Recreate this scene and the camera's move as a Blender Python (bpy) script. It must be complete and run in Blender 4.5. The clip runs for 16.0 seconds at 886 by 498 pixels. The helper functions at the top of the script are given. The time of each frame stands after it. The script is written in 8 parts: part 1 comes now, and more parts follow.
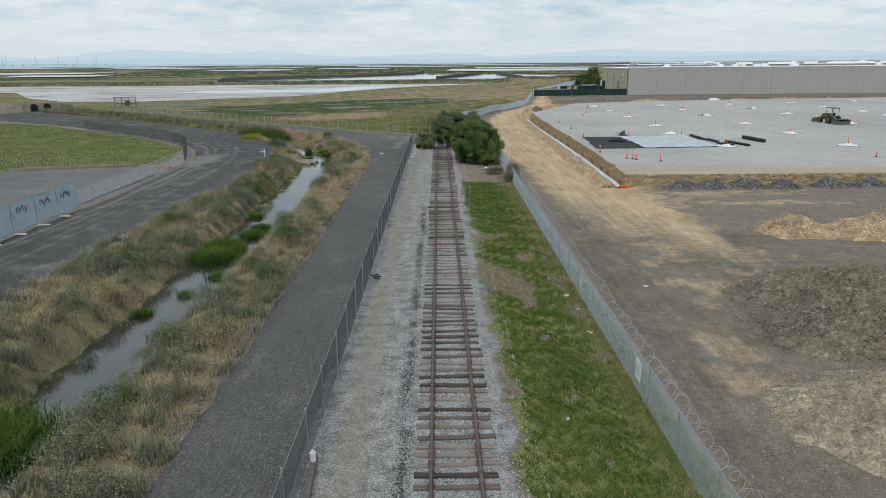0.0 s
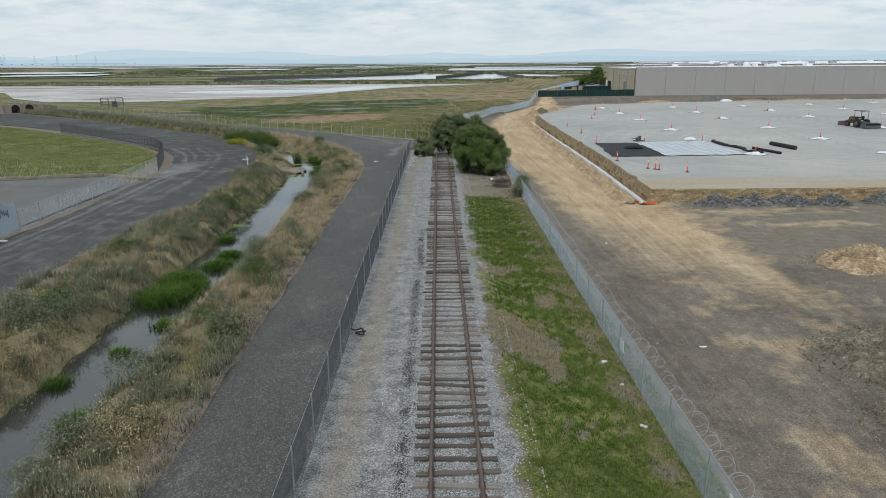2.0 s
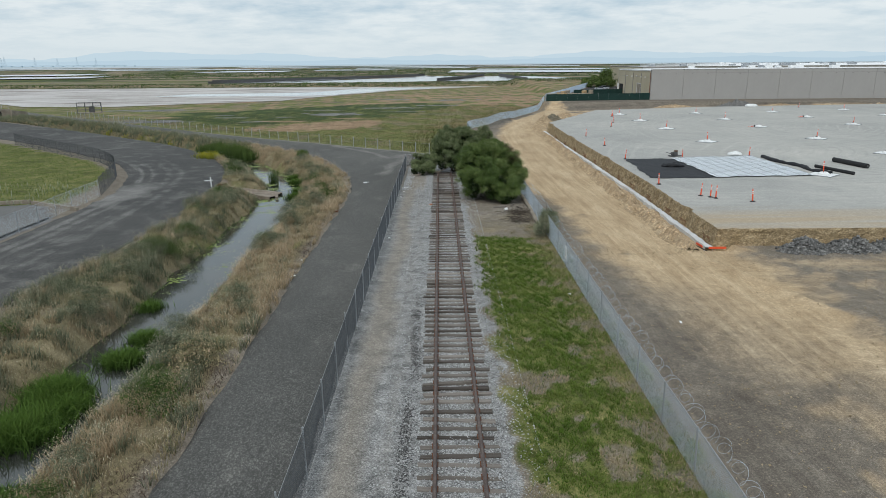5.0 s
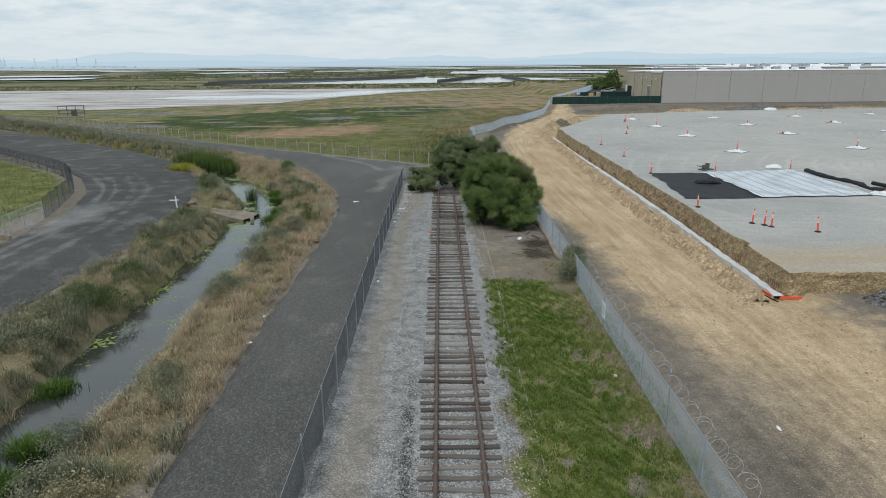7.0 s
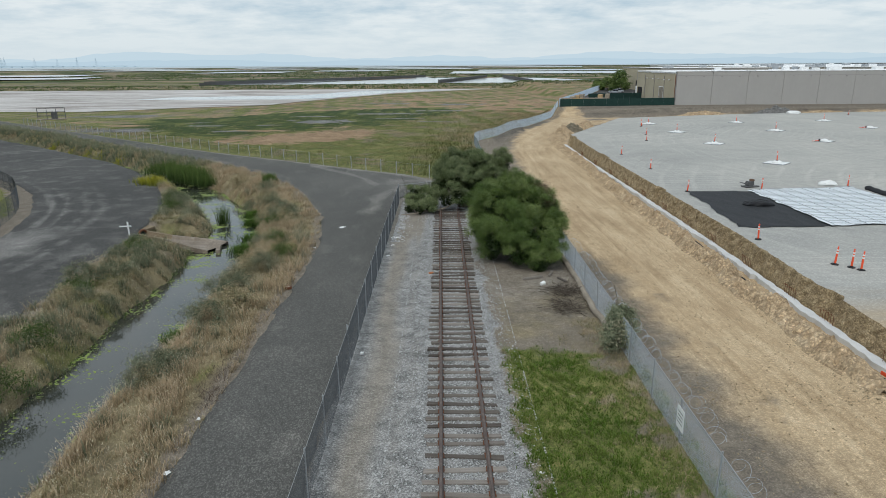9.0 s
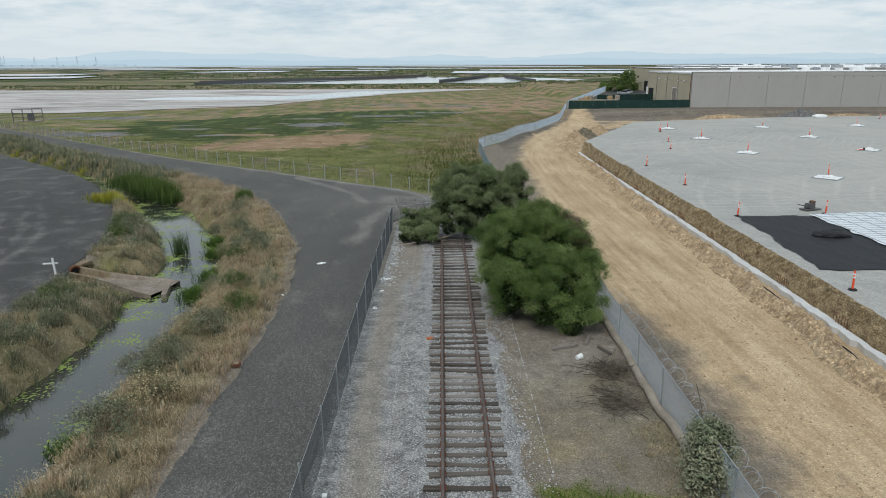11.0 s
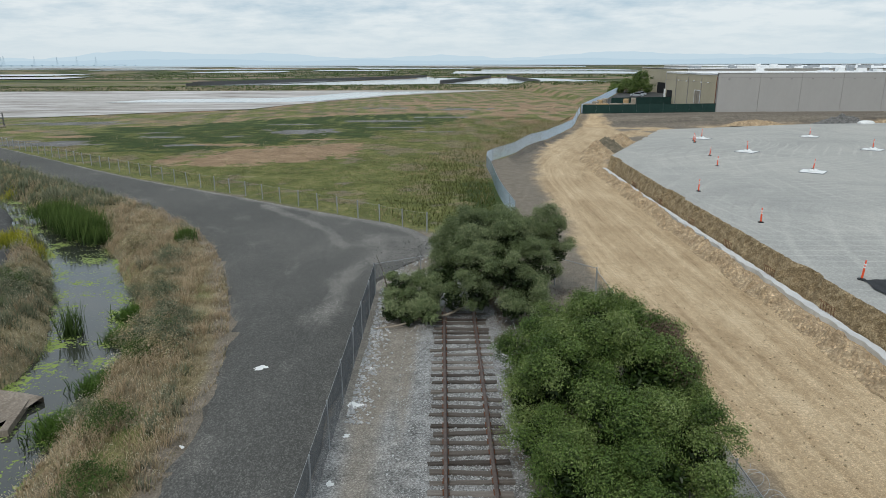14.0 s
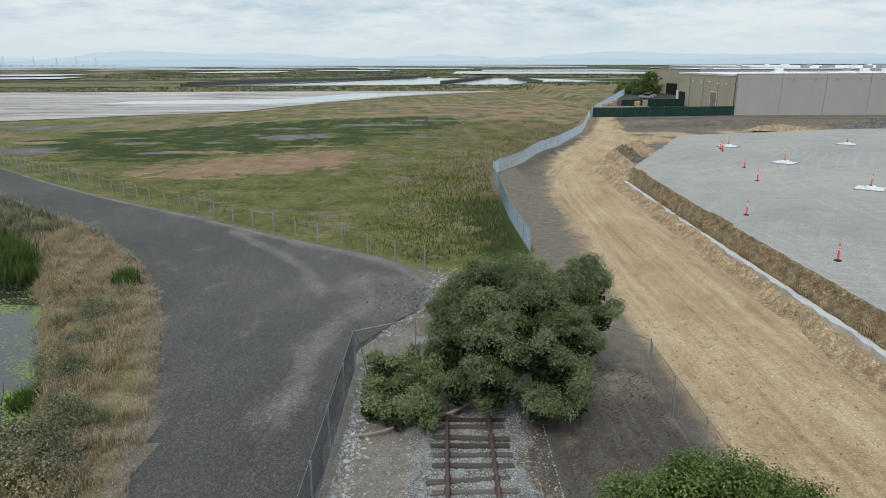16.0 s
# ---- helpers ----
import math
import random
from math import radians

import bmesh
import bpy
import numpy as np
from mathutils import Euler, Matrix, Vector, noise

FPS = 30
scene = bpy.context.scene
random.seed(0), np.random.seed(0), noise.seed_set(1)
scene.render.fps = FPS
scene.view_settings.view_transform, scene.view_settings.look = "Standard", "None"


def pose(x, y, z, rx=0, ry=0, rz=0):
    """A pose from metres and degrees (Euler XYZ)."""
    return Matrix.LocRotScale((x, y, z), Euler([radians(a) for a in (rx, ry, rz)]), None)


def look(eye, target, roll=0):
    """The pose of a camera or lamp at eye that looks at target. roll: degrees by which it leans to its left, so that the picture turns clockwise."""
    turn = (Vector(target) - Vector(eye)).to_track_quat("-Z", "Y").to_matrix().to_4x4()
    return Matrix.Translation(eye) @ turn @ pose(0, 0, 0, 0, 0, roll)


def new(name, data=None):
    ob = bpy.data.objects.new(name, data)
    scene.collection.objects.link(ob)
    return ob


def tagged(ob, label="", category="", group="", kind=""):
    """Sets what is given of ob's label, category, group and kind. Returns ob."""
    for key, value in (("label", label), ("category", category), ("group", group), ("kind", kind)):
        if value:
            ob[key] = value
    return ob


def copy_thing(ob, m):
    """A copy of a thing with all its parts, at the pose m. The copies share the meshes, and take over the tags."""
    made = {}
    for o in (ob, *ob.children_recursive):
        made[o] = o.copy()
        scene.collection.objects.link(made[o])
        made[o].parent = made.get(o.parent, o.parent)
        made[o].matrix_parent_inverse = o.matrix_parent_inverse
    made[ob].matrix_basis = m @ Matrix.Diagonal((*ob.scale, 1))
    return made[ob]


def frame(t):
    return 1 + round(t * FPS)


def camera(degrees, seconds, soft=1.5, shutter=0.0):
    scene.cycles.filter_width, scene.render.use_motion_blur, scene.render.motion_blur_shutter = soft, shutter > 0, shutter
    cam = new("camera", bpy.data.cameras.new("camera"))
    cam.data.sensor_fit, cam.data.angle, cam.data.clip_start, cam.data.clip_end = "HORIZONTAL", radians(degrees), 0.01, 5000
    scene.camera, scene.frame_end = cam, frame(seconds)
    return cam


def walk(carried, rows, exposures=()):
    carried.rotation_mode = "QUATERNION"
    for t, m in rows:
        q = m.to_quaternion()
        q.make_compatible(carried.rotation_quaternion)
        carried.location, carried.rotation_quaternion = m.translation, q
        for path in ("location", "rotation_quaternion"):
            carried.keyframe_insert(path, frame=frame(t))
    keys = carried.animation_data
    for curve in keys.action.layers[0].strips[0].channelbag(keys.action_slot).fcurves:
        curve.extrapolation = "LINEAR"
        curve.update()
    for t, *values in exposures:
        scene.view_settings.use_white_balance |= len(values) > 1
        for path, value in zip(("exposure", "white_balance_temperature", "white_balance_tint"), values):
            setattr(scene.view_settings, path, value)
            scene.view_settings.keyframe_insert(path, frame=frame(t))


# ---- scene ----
cam = camera(68.2, 16.0, soft=0.75)
METRES, EYE, TILT, LEAN, TURN = 76.73, 12.2, -0.25, 0.0, -0.29
ROWS = [
    (0.0, 0.0, 0.0, 0.0, -0.11, -15.8, 0.39),
    (0.5, -0.0, 0.0265, -0.0002, -0.12, -15.81, 0.38),
    (1.0, -0.0001, 0.0533, -0.0002, -0.12, -15.82, 0.38),
    (1.5, -0.0004, 0.0803, -0.0004, -0.12, -15.82, 0.36),
    (2.0, -0.0007, 0.1089, -0.0005, -0.12, -15.83, 0.35),
    (2.5, -0.001, 0.1379, -0.0003, -0.12, -15.81, 0.35),
    (3.0, -0.0013, 0.1695, -0.0002, -0.1, -15.8, 0.34),
    (3.5, -0.002, 0.2012, -0.0001, -0.09, -15.78, 0.35),
    (4.0, -0.0025, 0.2329, -0.0003, -0.07, -15.76, 0.39),
    (6.5, -0.0029, 0.3878, 0.0004, -0.01, -15.6, 0.38),
    (7.0, -0.0035, 0.4197, 0.0009, -0.0, -15.6, 0.38),
    (7.5, -0.0042, 0.4518, 0.0012, 0.02, -15.59, 0.37),
    (8.0, -0.0051, 0.4843, 0.0014, 0.02, -15.58, 0.37),
    (8.5, -0.0059, 0.5168, 0.0016, 0.04, -15.59, 0.35),
    (9.0, -0.0062, 0.5492, 0.0019, 0.06, -15.62, 0.34),
    (11.5, -0.0081, 0.7142, 0.0014, 0.14, -15.65, 0.2),
    (12.0, -0.0085, 0.7476, 0.0015, 0.15, -15.65, 0.2),
    (12.5, -0.0088, 0.7807, 0.0016, 0.16, -15.64, 0.19),
    (13.0, -0.0088, 0.8134, 0.002, 0.17, -15.63, 0.19),
    (13.5, -0.0091, 0.8452, 0.0021, 0.18, -15.64, 0.2),
    (14.0, -0.0095, 0.8762, 0.0023, 0.2, -15.64, 0.21),
    (14.5, -0.0098, 0.907, 0.0025, 0.2, -15.65, 0.24),
    (15.0, -0.0099, 0.9376, 0.0028, 0.21, -15.64, 0.23),
    (15.5, -0.0102, 0.9687, 0.003, 0.22, -15.64, 0.22),
    (16.0, -0.0107, 0.9999, 0.0031, 0.23, -15.64, 0.21),
]
walk(cam, [(t, pose(0, 0, EYE, TILT, LEAN, TURN) @ pose(METRES * x, METRES * y, METRES * z, 90 + pitch, roll, yaw)) for t, x, y, z, yaw, pitch, roll in ROWS])
# ---- world and sun ----
world = bpy.data.worlds.new("overcast_sky")
scene.world = world
world.use_nodes = True
SUN_EL, SUN_AZ = 52, 200


def build_sky():
    nt = world.node_tree
    nt.nodes.clear()
    n, l = nt.nodes.new, nt.links.new
    out, bg = n("ShaderNodeOutputWorld"), n("ShaderNodeBackground")
    sky = n("ShaderNodeTexSky")
    sky.sky_type, sky.sun_disc = "NISHITA", False
    sky.sun_elevation, sky.sun_rotation = radians(SUN_EL), radians(SUN_AZ)
    dim = n("ShaderNodeMix")
    dim.data_type, dim.blend_type = "RGBA", "MULTIPLY"
    dim.inputs[0].default_value = 1.0
    dim.inputs[7].default_value = (0.1, 0.1, 0.1, 1)
    l(sky.outputs[0], dim.inputs[6])
    tc, sep = n("ShaderNodeTexCoord"), n("ShaderNodeSeparateXYZ")
    l(tc.outputs["Generated"], sep.inputs[0])
    low = n("ShaderNodeMath")
    low.operation, low.inputs[1].default_value = "MAXIMUM", 0.0
    l(sep.outputs[2], low.inputs[0])
    lift = n("ShaderNodeMath")
    lift.operation, lift.inputs[1].default_value = "ADD", 0.16
    l(low.outputs[0], lift.inputs[0])
    flat = n("ShaderNodeCombineXYZ")
    for k in (0, 1):
        dv = n("ShaderNodeMath")
        dv.operation = "DIVIDE"
        l(sep.outputs[k], dv.inputs[0])
        l(lift.outputs[0], dv.inputs[1])
        l(dv.outputs[0], flat.inputs[k])
    big, small = n("ShaderNodeTexNoise"), n("ShaderNodeTexNoise")
    for tex, scale, detail in ((big, 0.75, 6), (small, 3.0, 8)):
        tex.inputs["Scale"].default_value, tex.inputs["Detail"].default_value = scale, detail
        tex.inputs["Roughness"].default_value = 0.62
        l(flat.outputs[0], tex.inputs["Vector"])
    mixn = n("ShaderNodeMix")
    mixn.inputs[0].default_value = 0.3
    l(big.outputs[0], mixn.inputs[2])
    l(small.outputs[0], mixn.inputs[3])
    ramp = n("ShaderNodeValToRGB")
    e = ramp.color_ramp.elements
    e[0].position, e[0].color = 0.36, (0.5, 0.655, 0.775, 1)
    e[1].position, e[1].color = 0.58, (0.875, 0.945, 0.98, 1)
    l(mixn.outputs[0], ramp.inputs[0])
    # towards the horizon the cloud thins out into an even pale veil
    veil = n("ShaderNodeMapRange")
    veil.inputs[1].default_value, veil.inputs[2].default_value = 0.0, 0.075
    l(low.outputs[0], veil.inputs[0])
    pale = n("ShaderNodeMix")
    pale.data_type = "RGBA"
    pale.inputs[6].default_value = (0.78, 0.885, 0.945, 1)
    l(veil.outputs[0], pale.inputs[0])
    l(ramp.outputs[0], pale.inputs[7])
    cover = n("ShaderNodeMix")
    cover.data_type = "RGBA"
    cover.inputs[0].default_value = 0.9
    l(dim.outputs[2], cover.inputs[6])
    l(pale.outputs[2], cover.inputs[7])
    l(cover.outputs[2], bg.inputs[0])
    bg.inputs[1].default_value = 0.905
    l(bg.outputs[0], out.inputs[0])


build_sky()
sun_data = bpy.data.lights.new("sun", "SUN")
sun_data.energy, sun_data.angle, sun_data.color = 1.36, radians(14), (1.0, 0.96, 0.9)
sun = new("sun", sun_data)
sun.matrix_world = look((0, 0, 60), (0 + 60 * math.sin(radians(SUN_AZ - 180)) / math.tan(radians(SUN_EL)), 60 * math.cos(radians(SUN_AZ - 180)) / math.tan(radians(SUN_EL)), 0))

# ---- materials ----


def speckled(nt, vector, colour, relief, amount, scale):
    """Stones or grains: each cell of the surface is a little lighter or darker than the next, and stands proud."""
    n, l = nt.nodes.new, nt.links.new
    vo = n("ShaderNodeTexVoronoi")
    vo.inputs["Scale"].default_value = scale
    l(vector, vo.inputs["Vector"])
    sp = n("ShaderNodeSeparateColor")
    l(vo.outputs["Color"], sp.inputs[0])
    pw = n("ShaderNodeMath")
    pw.operation, pw.inputs[1].default_value = "POWER", 2.6
    l(sp.outputs[0], pw.inputs[0])
    mr = n("ShaderNodeMapRange")
    mr.inputs[3].default_value, mr.inputs[4].default_value = 1 - 0.55 * amount, 1 + 1.45 * amount
    l(pw.outputs[0], mr.inputs[0])
    mu = n("ShaderNodeMix")
    mu.data_type, mu.blend_type = "RGBA", "MULTIPLY"
    mu.clamp_result = False
    mu.inputs[0].default_value = 1.0
    l(colour, mu.inputs[6])
    l(mr.outputs[0], mu.inputs[7])
    ad = n("ShaderNodeMath")
    ad.operation = "MULTIPLY_ADD"
    ad.inputs[1].default_value = 0.5 * amount
    l(sp.outputs[1], ad.inputs[0])
    l(relief, ad.inputs[2])
    return mu.outputs[2], ad.outputs[0]


def material(name, stops, scale=4.0, detail=6, rough=0.9, bump=0.3, fine=60.0, fine_mix=0.35, metal=0.0, random_by="", stretch=(1, 1, 1), spec=0.3, bump_dist=0.02, spread=0.35, coord="Object", big=0.0, speck=0.0, speck_scale=24.0, lumps=0.0, lump_scale=6.0, dust=None, swirl=0.0, rings=(), tracked_dirt=None):
    """A noise-driven surface: stops are colours over a coarse noise; a fine noise adds grain and relief."""
    m = bpy.data.materials.new(name)
    m.use_nodes = True
    nt = m.node_tree
    n, l = nt.nodes.new, nt.links.new
    b = nt.nodes["Principled BSDF"]
    b.inputs["Metallic"].default_value = metal
    b.inputs["Specular IOR Level"].default_value = spec
    tc, mp = n("ShaderNodeTexCoord"), n("ShaderNodeMapping")
    mp.inputs["Scale"].default_value = stretch
    l(tc.outputs[coord], mp.inputs[0])
    a, f = n("ShaderNodeTexNoise"), n("ShaderNodeTexNoise")
    for tex, s, d in ((a, scale, detail), (f, fine, 4)):
        tex.inputs["Scale"].default_value, tex.inputs["Detail"].default_value = s, d
        tex.inputs["Roughness"].default_value = 0.6
        l(mp.outputs[0], tex.inputs["Vector"])
    a.inputs["Distortion"].default_value = swirl
    mix = n("ShaderNodeMix")
    mix.inputs[0].default_value = fine_mix
    l(a.outputs[0], mix.inputs[2])
    l(f.outputs[0], mix.inputs[3])
    value = mix.outputs[0]
    if big:
        g = n("ShaderNodeTexNoise")
        g.inputs["Scale"].default_value, g.inputs["Detail"].default_value = big, 3
        l(tc.outputs[coord], g.inputs["Vector"])
        mg = n("ShaderNodeMix")
        mg.inputs[0].default_value = 0.45
        l(value, mg.inputs[2])
        l(g.outputs[0], mg.inputs[3])
        value = mg.outputs[0]
    if random_by:
        if random_by == "object":
            info, sock = n("ShaderNodeObjectInfo"), "Random"
        else:
            info, sock = n("ShaderNodeNewGeometry"), "Random Per Island"
        m2 = n("ShaderNodeMix")
        m2.inputs[0].default_value = 0.6
        mr = n("ShaderNodeMapRange")
        mr.inputs[3].default_value, mr.inputs[4].default_value = 0.3, 0.7
        l(info.outputs[sock], mr.inputs[0])
        l(value, m2.inputs[2])
        l(mr.outputs[0], m2.inputs[3])
        value = m2.outputs[0]
    ramp = n("ShaderNodeValToRGB")
    e = ramp.color_ramp.elements
    k = len(stops)
    for i, c in enumerate(stops):
        p = 0.5 - spread / 2 + spread * (i / max(1, k - 1))
        el = e[i] if i < 2 else e.new(p)
        el.position, el.color = p, (*c, 1)
    l(value, ramp.inputs[0])
    colour = ramp.outputs[0]
    if dust:
        at = n("ShaderNodeAttribute")
        at.attribute_name = "dust"
        sm = n("ShaderNodeMath")
        sm.operation = "MULTIPLY_ADD"
        sm.inputs[1].default_value, sm.inputs[2].default_value = 1.6, -0.8
        l(a.outputs[0], sm.inputs[0])
        ad = n("ShaderNodeMath")
        ad.operation = "ADD"
        l(sm.outputs[0], ad.inputs[0])
        l(at.outputs["Fac"], ad.inputs[1])
        mr = n("ShaderNodeMapRange")
        mr.inputs[1].default_value, mr.inputs[2].default_value, mr.inputs[4].default_value = 0.2, 1.1, 0.85
        l(ad.outputs[0], mr.inputs[0])
        dm = n("ShaderNodeMix")
        dm.data_type = "RGBA"
        dm.inputs[7].default_value = (*dust, 1)
        l(mr.outputs[0], dm.inputs[0])
        l(colour, dm.inputs[6])
        colour = dm.outputs[2]
    for k, (cx, cy) in enumerate(rings):
        # faint tyre arcs swung round a few turning points
        rp, wv, ms = n("ShaderNodeMapping"), n("ShaderNodeTexWave"), n("ShaderNodeTexNoise")
        rp.inputs["Location"].default_value = (-cx, -cy, 0)
        wv.wave_type, wv.rings_direction = "RINGS", "Z"
        wv.inputs["Scale"].default_value, wv.inputs["Distortion"].default_value = 0.11 + 0.037 * k, 16.0
        wv.inputs["Detail"].default_value, wv.inputs["Detail Scale"].default_value = 4.0, 0.12
        ms.inputs["Scale"].default_value, ms.inputs["Detail"].default_value = 0.05 + 0.01 * k, 4
        l(tc.outputs[coord], rp.inputs[0])
        l(rp.outputs[0], wv.inputs["Vector"])
        l(rp.outputs[0], ms.inputs["Vector"])
        cut, gate, both = n("ShaderNodeMapRange"), n("ShaderNodeMapRange"), n("ShaderNodeMath")
        cut.inputs[1].default_value, cut.inputs[2].default_value = 0.86, 1.0
        gate.inputs[1].default_value, gate.inputs[2].default_value, gate.inputs[4].default_value = 0.45, 0.66, 0.42
        both.operation = "MULTIPLY"
        l(wv.outputs["Fac"], cut.inputs[0])
        l(ms.outputs[0], gate.inputs[0])
        l(cut.outputs[0], both.inputs[0])
        l(gate.outputs[0], both.inputs[1])
        tm = n("ShaderNodeMix")
        tm.data_type = "RGBA"
        tm.inputs[7].default_value = (0.52, 0.51, 0.475, 1) if k % 2 == 0 else (0.29, 0.285, 0.27, 1)
        l(both.outputs[0], tm.inputs[0])
        l(colour, tm.inputs[6])
        colour = tm.outputs[2]
    if tracked_dirt:
        # clay dragged on to the southern margin in long streaks
        sp, near, st, sm, lim, dm = n("ShaderNodeSeparateXYZ"), n("ShaderNodeMapRange"), n("ShaderNodeTexNoise"), n("ShaderNodeMapping"), n("ShaderNodeMapRange"), n("ShaderNodeMix")
        y0, y1, tint = tracked_dirt
        l(tc.outputs[coord], sp.inputs[0])
        near.inputs[1].default_value, near.inputs[2].default_value = y1, y0
        l(sp.outputs[1], near.inputs[0])
        sm.inputs["Scale"].default_value = (0.05, 0.6, 1)
        l(tc.outputs[coord], sm.inputs[0])
        l(sm.outputs[0], st.inputs["Vector"])
        st.inputs["Scale"].default_value, st.inputs["Detail"].default_value = 1.0, 8
        both = n("ShaderNodeMath")
        both.operation = "MULTIPLY"
        l(near.outputs[0], both.inputs[0])
        l(st.outputs[0], both.inputs[1])
        lim.inputs[1].default_value, lim.inputs[2].default_value, lim.inputs[4].default_value = 0.18, 0.5, 0.85
        l(both.outputs[0], lim.inputs[0])
        dm.data_type = "RGBA"
        dm.inputs[7].default_value = (*tint, 1)
        l(lim.outputs[0], dm.inputs[0])
        l(colour, dm.inputs[6])
        colour = dm.outputs[2]
    relief = mix.outputs[0]
    for amount, sc in ((speck, speck_scale), (lumps, lump_scale)):
        if amount:
            colour, relief = speckled(nt, mp.outputs[0], colour, relief, amount, sc)
    l(colour, b.inputs["Base Color"])
    rr = n("ShaderNodeMapRange")
    rr.inputs[3].default_value, rr.inputs[4].default_value = max(0.02, rough - 0.12), min(1.0, rough + 0.12)
    l(a.outputs[0], rr.inputs[0])
    l(rr.outputs[0], b.inputs["Roughness"])
    if bump:
        bp = n("ShaderNodeBump")
        bp.inputs["Strength"].default_value, bp.inputs["Distance"].default_value = bump, bump_dist
        l(relief, bp.inputs["Height"])
        l(bp.outputs[0], b.inputs["Normal"])
    return m


def blade_material(name, base, tips, rough=0.75):
    """Leaves and stalks: the colour runs from the root to the tip of each blade, from the inside to the outside of each
    bough, and from plant to plant.
    """
    m = bpy.data.materials.new(name)
    m.use_nodes = True
    nt = m.node_tree
    n, l = nt.nodes.new, nt.links.new
    b = nt.nodes["Principled BSDF"]
    b.inputs["Roughness"].default_value = rough
    b.inputs["Specular IOR Level"].default_value = 0.2
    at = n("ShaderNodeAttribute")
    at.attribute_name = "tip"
    geo = n("ShaderNodeNewGeometry")
    ramps = []
    for cols in (base, tips):
        r = n("ShaderNodeValToRGB")
        for i, c in enumerate(cols):
            p = i / max(1, len(cols) - 1)
            el = r.color_ramp.elements[i] if i < 2 else r.color_ramp.elements.new(p)
            el.position, el.color = p, (*c, 1)
        ramps.append(r)
    at2 = n("ShaderNodeAttribute")
    at2.attribute_name = "tone"
    for r in ramps:
        m2 = n("ShaderNodeMix")
        m2.inputs[0].default_value = 0.35
        l(at2.outputs["Fac"], m2.inputs[2])
        l(geo.outputs["Random Per Island"], m2.inputs[3])
        l(m2.outputs[0], r.inputs[0])
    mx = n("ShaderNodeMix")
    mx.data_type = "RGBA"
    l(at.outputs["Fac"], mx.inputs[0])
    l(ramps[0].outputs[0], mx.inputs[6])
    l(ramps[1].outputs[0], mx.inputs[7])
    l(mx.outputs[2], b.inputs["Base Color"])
    return m


M_ASPHALT = material("chip_seal_asphalt", [(0.062, 0.062, 0.058), (0.094, 0.093, 0.087), (0.135, 0.131, 0.122)], 0.55, 9, 0.92, 0.8, 14, 0.45, big=0.06, spread=0.42, speck=0.5, speck_scale=30, lumps=0.12, lump_scale=13, stretch=(1, 0.6, 1), dust=(0.25, 0.238, 0.22))
M_ASPHALT_WORN = material("worn_dusty_asphalt", [(0.038, 0.038, 0.037), (0.064, 0.064, 0.062), (0.112, 0.109, 0.104)], 0.5, 9, 0.92, 0.7, 12, 0.35, big=0.05, spread=0.42, speck=0.5, speck_scale=20, dust=(0.25, 0.243, 0.232))
M_TIE = material("weathered_grey_timber", [(0.04, 0.033, 0.028), (0.145, 0.127, 0.111), (0.34, 0.31, 0.28)], 2.0, 8, 0.9, 1.0, 24, 0.5, random_by="object", stretch=(0.5, 9, 4), spread=0.32, bump_dist=0.03)
M_RAIL = material("rusty_rail_steel", [(0.07, 0.052, 0.046), (0.125, 0.098, 0.088), (0.2, 0.165, 0.15)], 3, 5, 0.65, 0.25, 50, 0.4, metal=0.25)
M_RUST = material("rusted_plate", [(0.1, 0.04, 0.022), (0.2, 0.085, 0.045)], 8, 4, 0.85, 0.3, 60, 0.4)
M_STEEL = material("galvanised_steel", [(0.30, 0.32, 0.34), (0.46, 0.48, 0.50)], 5, 4, 0.55, 0.1, 60, 0.3, metal=0.6)
M_WIRE = material("galvanised_wire", [(0.42, 0.51, 0.6), (0.64, 0.73, 0.82)], 3, 3, 0.55, 0.0, 40, 0.3, metal=0.3)
M_DARKWIRE = material("dark_coated_wire", [(0.035, 0.04, 0.045), (0.09, 0.1, 0.11)], 3, 3, 0.6, 0.0, 40, 0.3)
M_PAD = material("lime_treated_grey_pad", [(0.285, 0.288, 0.276), (0.37, 0.368, 0.348), (0.465, 0.455, 0.42)], 0.16, 9, 0.95, 0.35, 5, 0.25, big=0.03, spread=0.34, swirl=1.0, speck=0.14, speck_scale=12, rings=((58, 96), (47, 143), (84, 128), (36, 112), (30, 170)), tracked_dirt=(68.5, 77.0, (0.4, 0.315, 0.21)))
M_CUT = material("cut_clay_bank", [(0.14, 0.1, 0.053), (0.3, 0.225, 0.13), (0.5, 0.4, 0.255)], 1.4, 9, 0.95, 1.0, 9, 0.5, bump_dist=0.08, spread=0.28, speck=0.3, speck_scale=12, lumps=0.12, lump_scale=4, stretch=(1, 1, 1.8))
M_CONCRETE = material("fresh_pale_concrete", [(0.52, 0.535, 0.545), (0.7, 0.715, 0.725)], 0.8, 6, 0.8, 0.2, 20, 0.3)
M_OLDCONC = material("stained_old_concrete", [(0.14, 0.115, 0.09), (0.27, 0.235, 0.19), (0.38, 0.34, 0.29)], 0.8, 7, 0.9, 0.4, 20, 0.35, spread=0.4)
M_ORANGE = material("safety_orange_plastic", [(0.75, 0.085, 0.03), (0.85, 0.12, 0.045)], 4, 3, 0.5, 0.0, 30, 0.2)
M_WHITE = material("white_plastic", [(0.68, 0.7, 0.7), (0.82, 0.83, 0.83)], 3, 4, 0.55, 0.1, 30, 0.3)
M_BLACK = material("black_rubber", [(0.012, 0.012, 0.013), (0.03, 0.03, 0.032)], 6, 4, 0.7, 0.2, 30, 0.3)
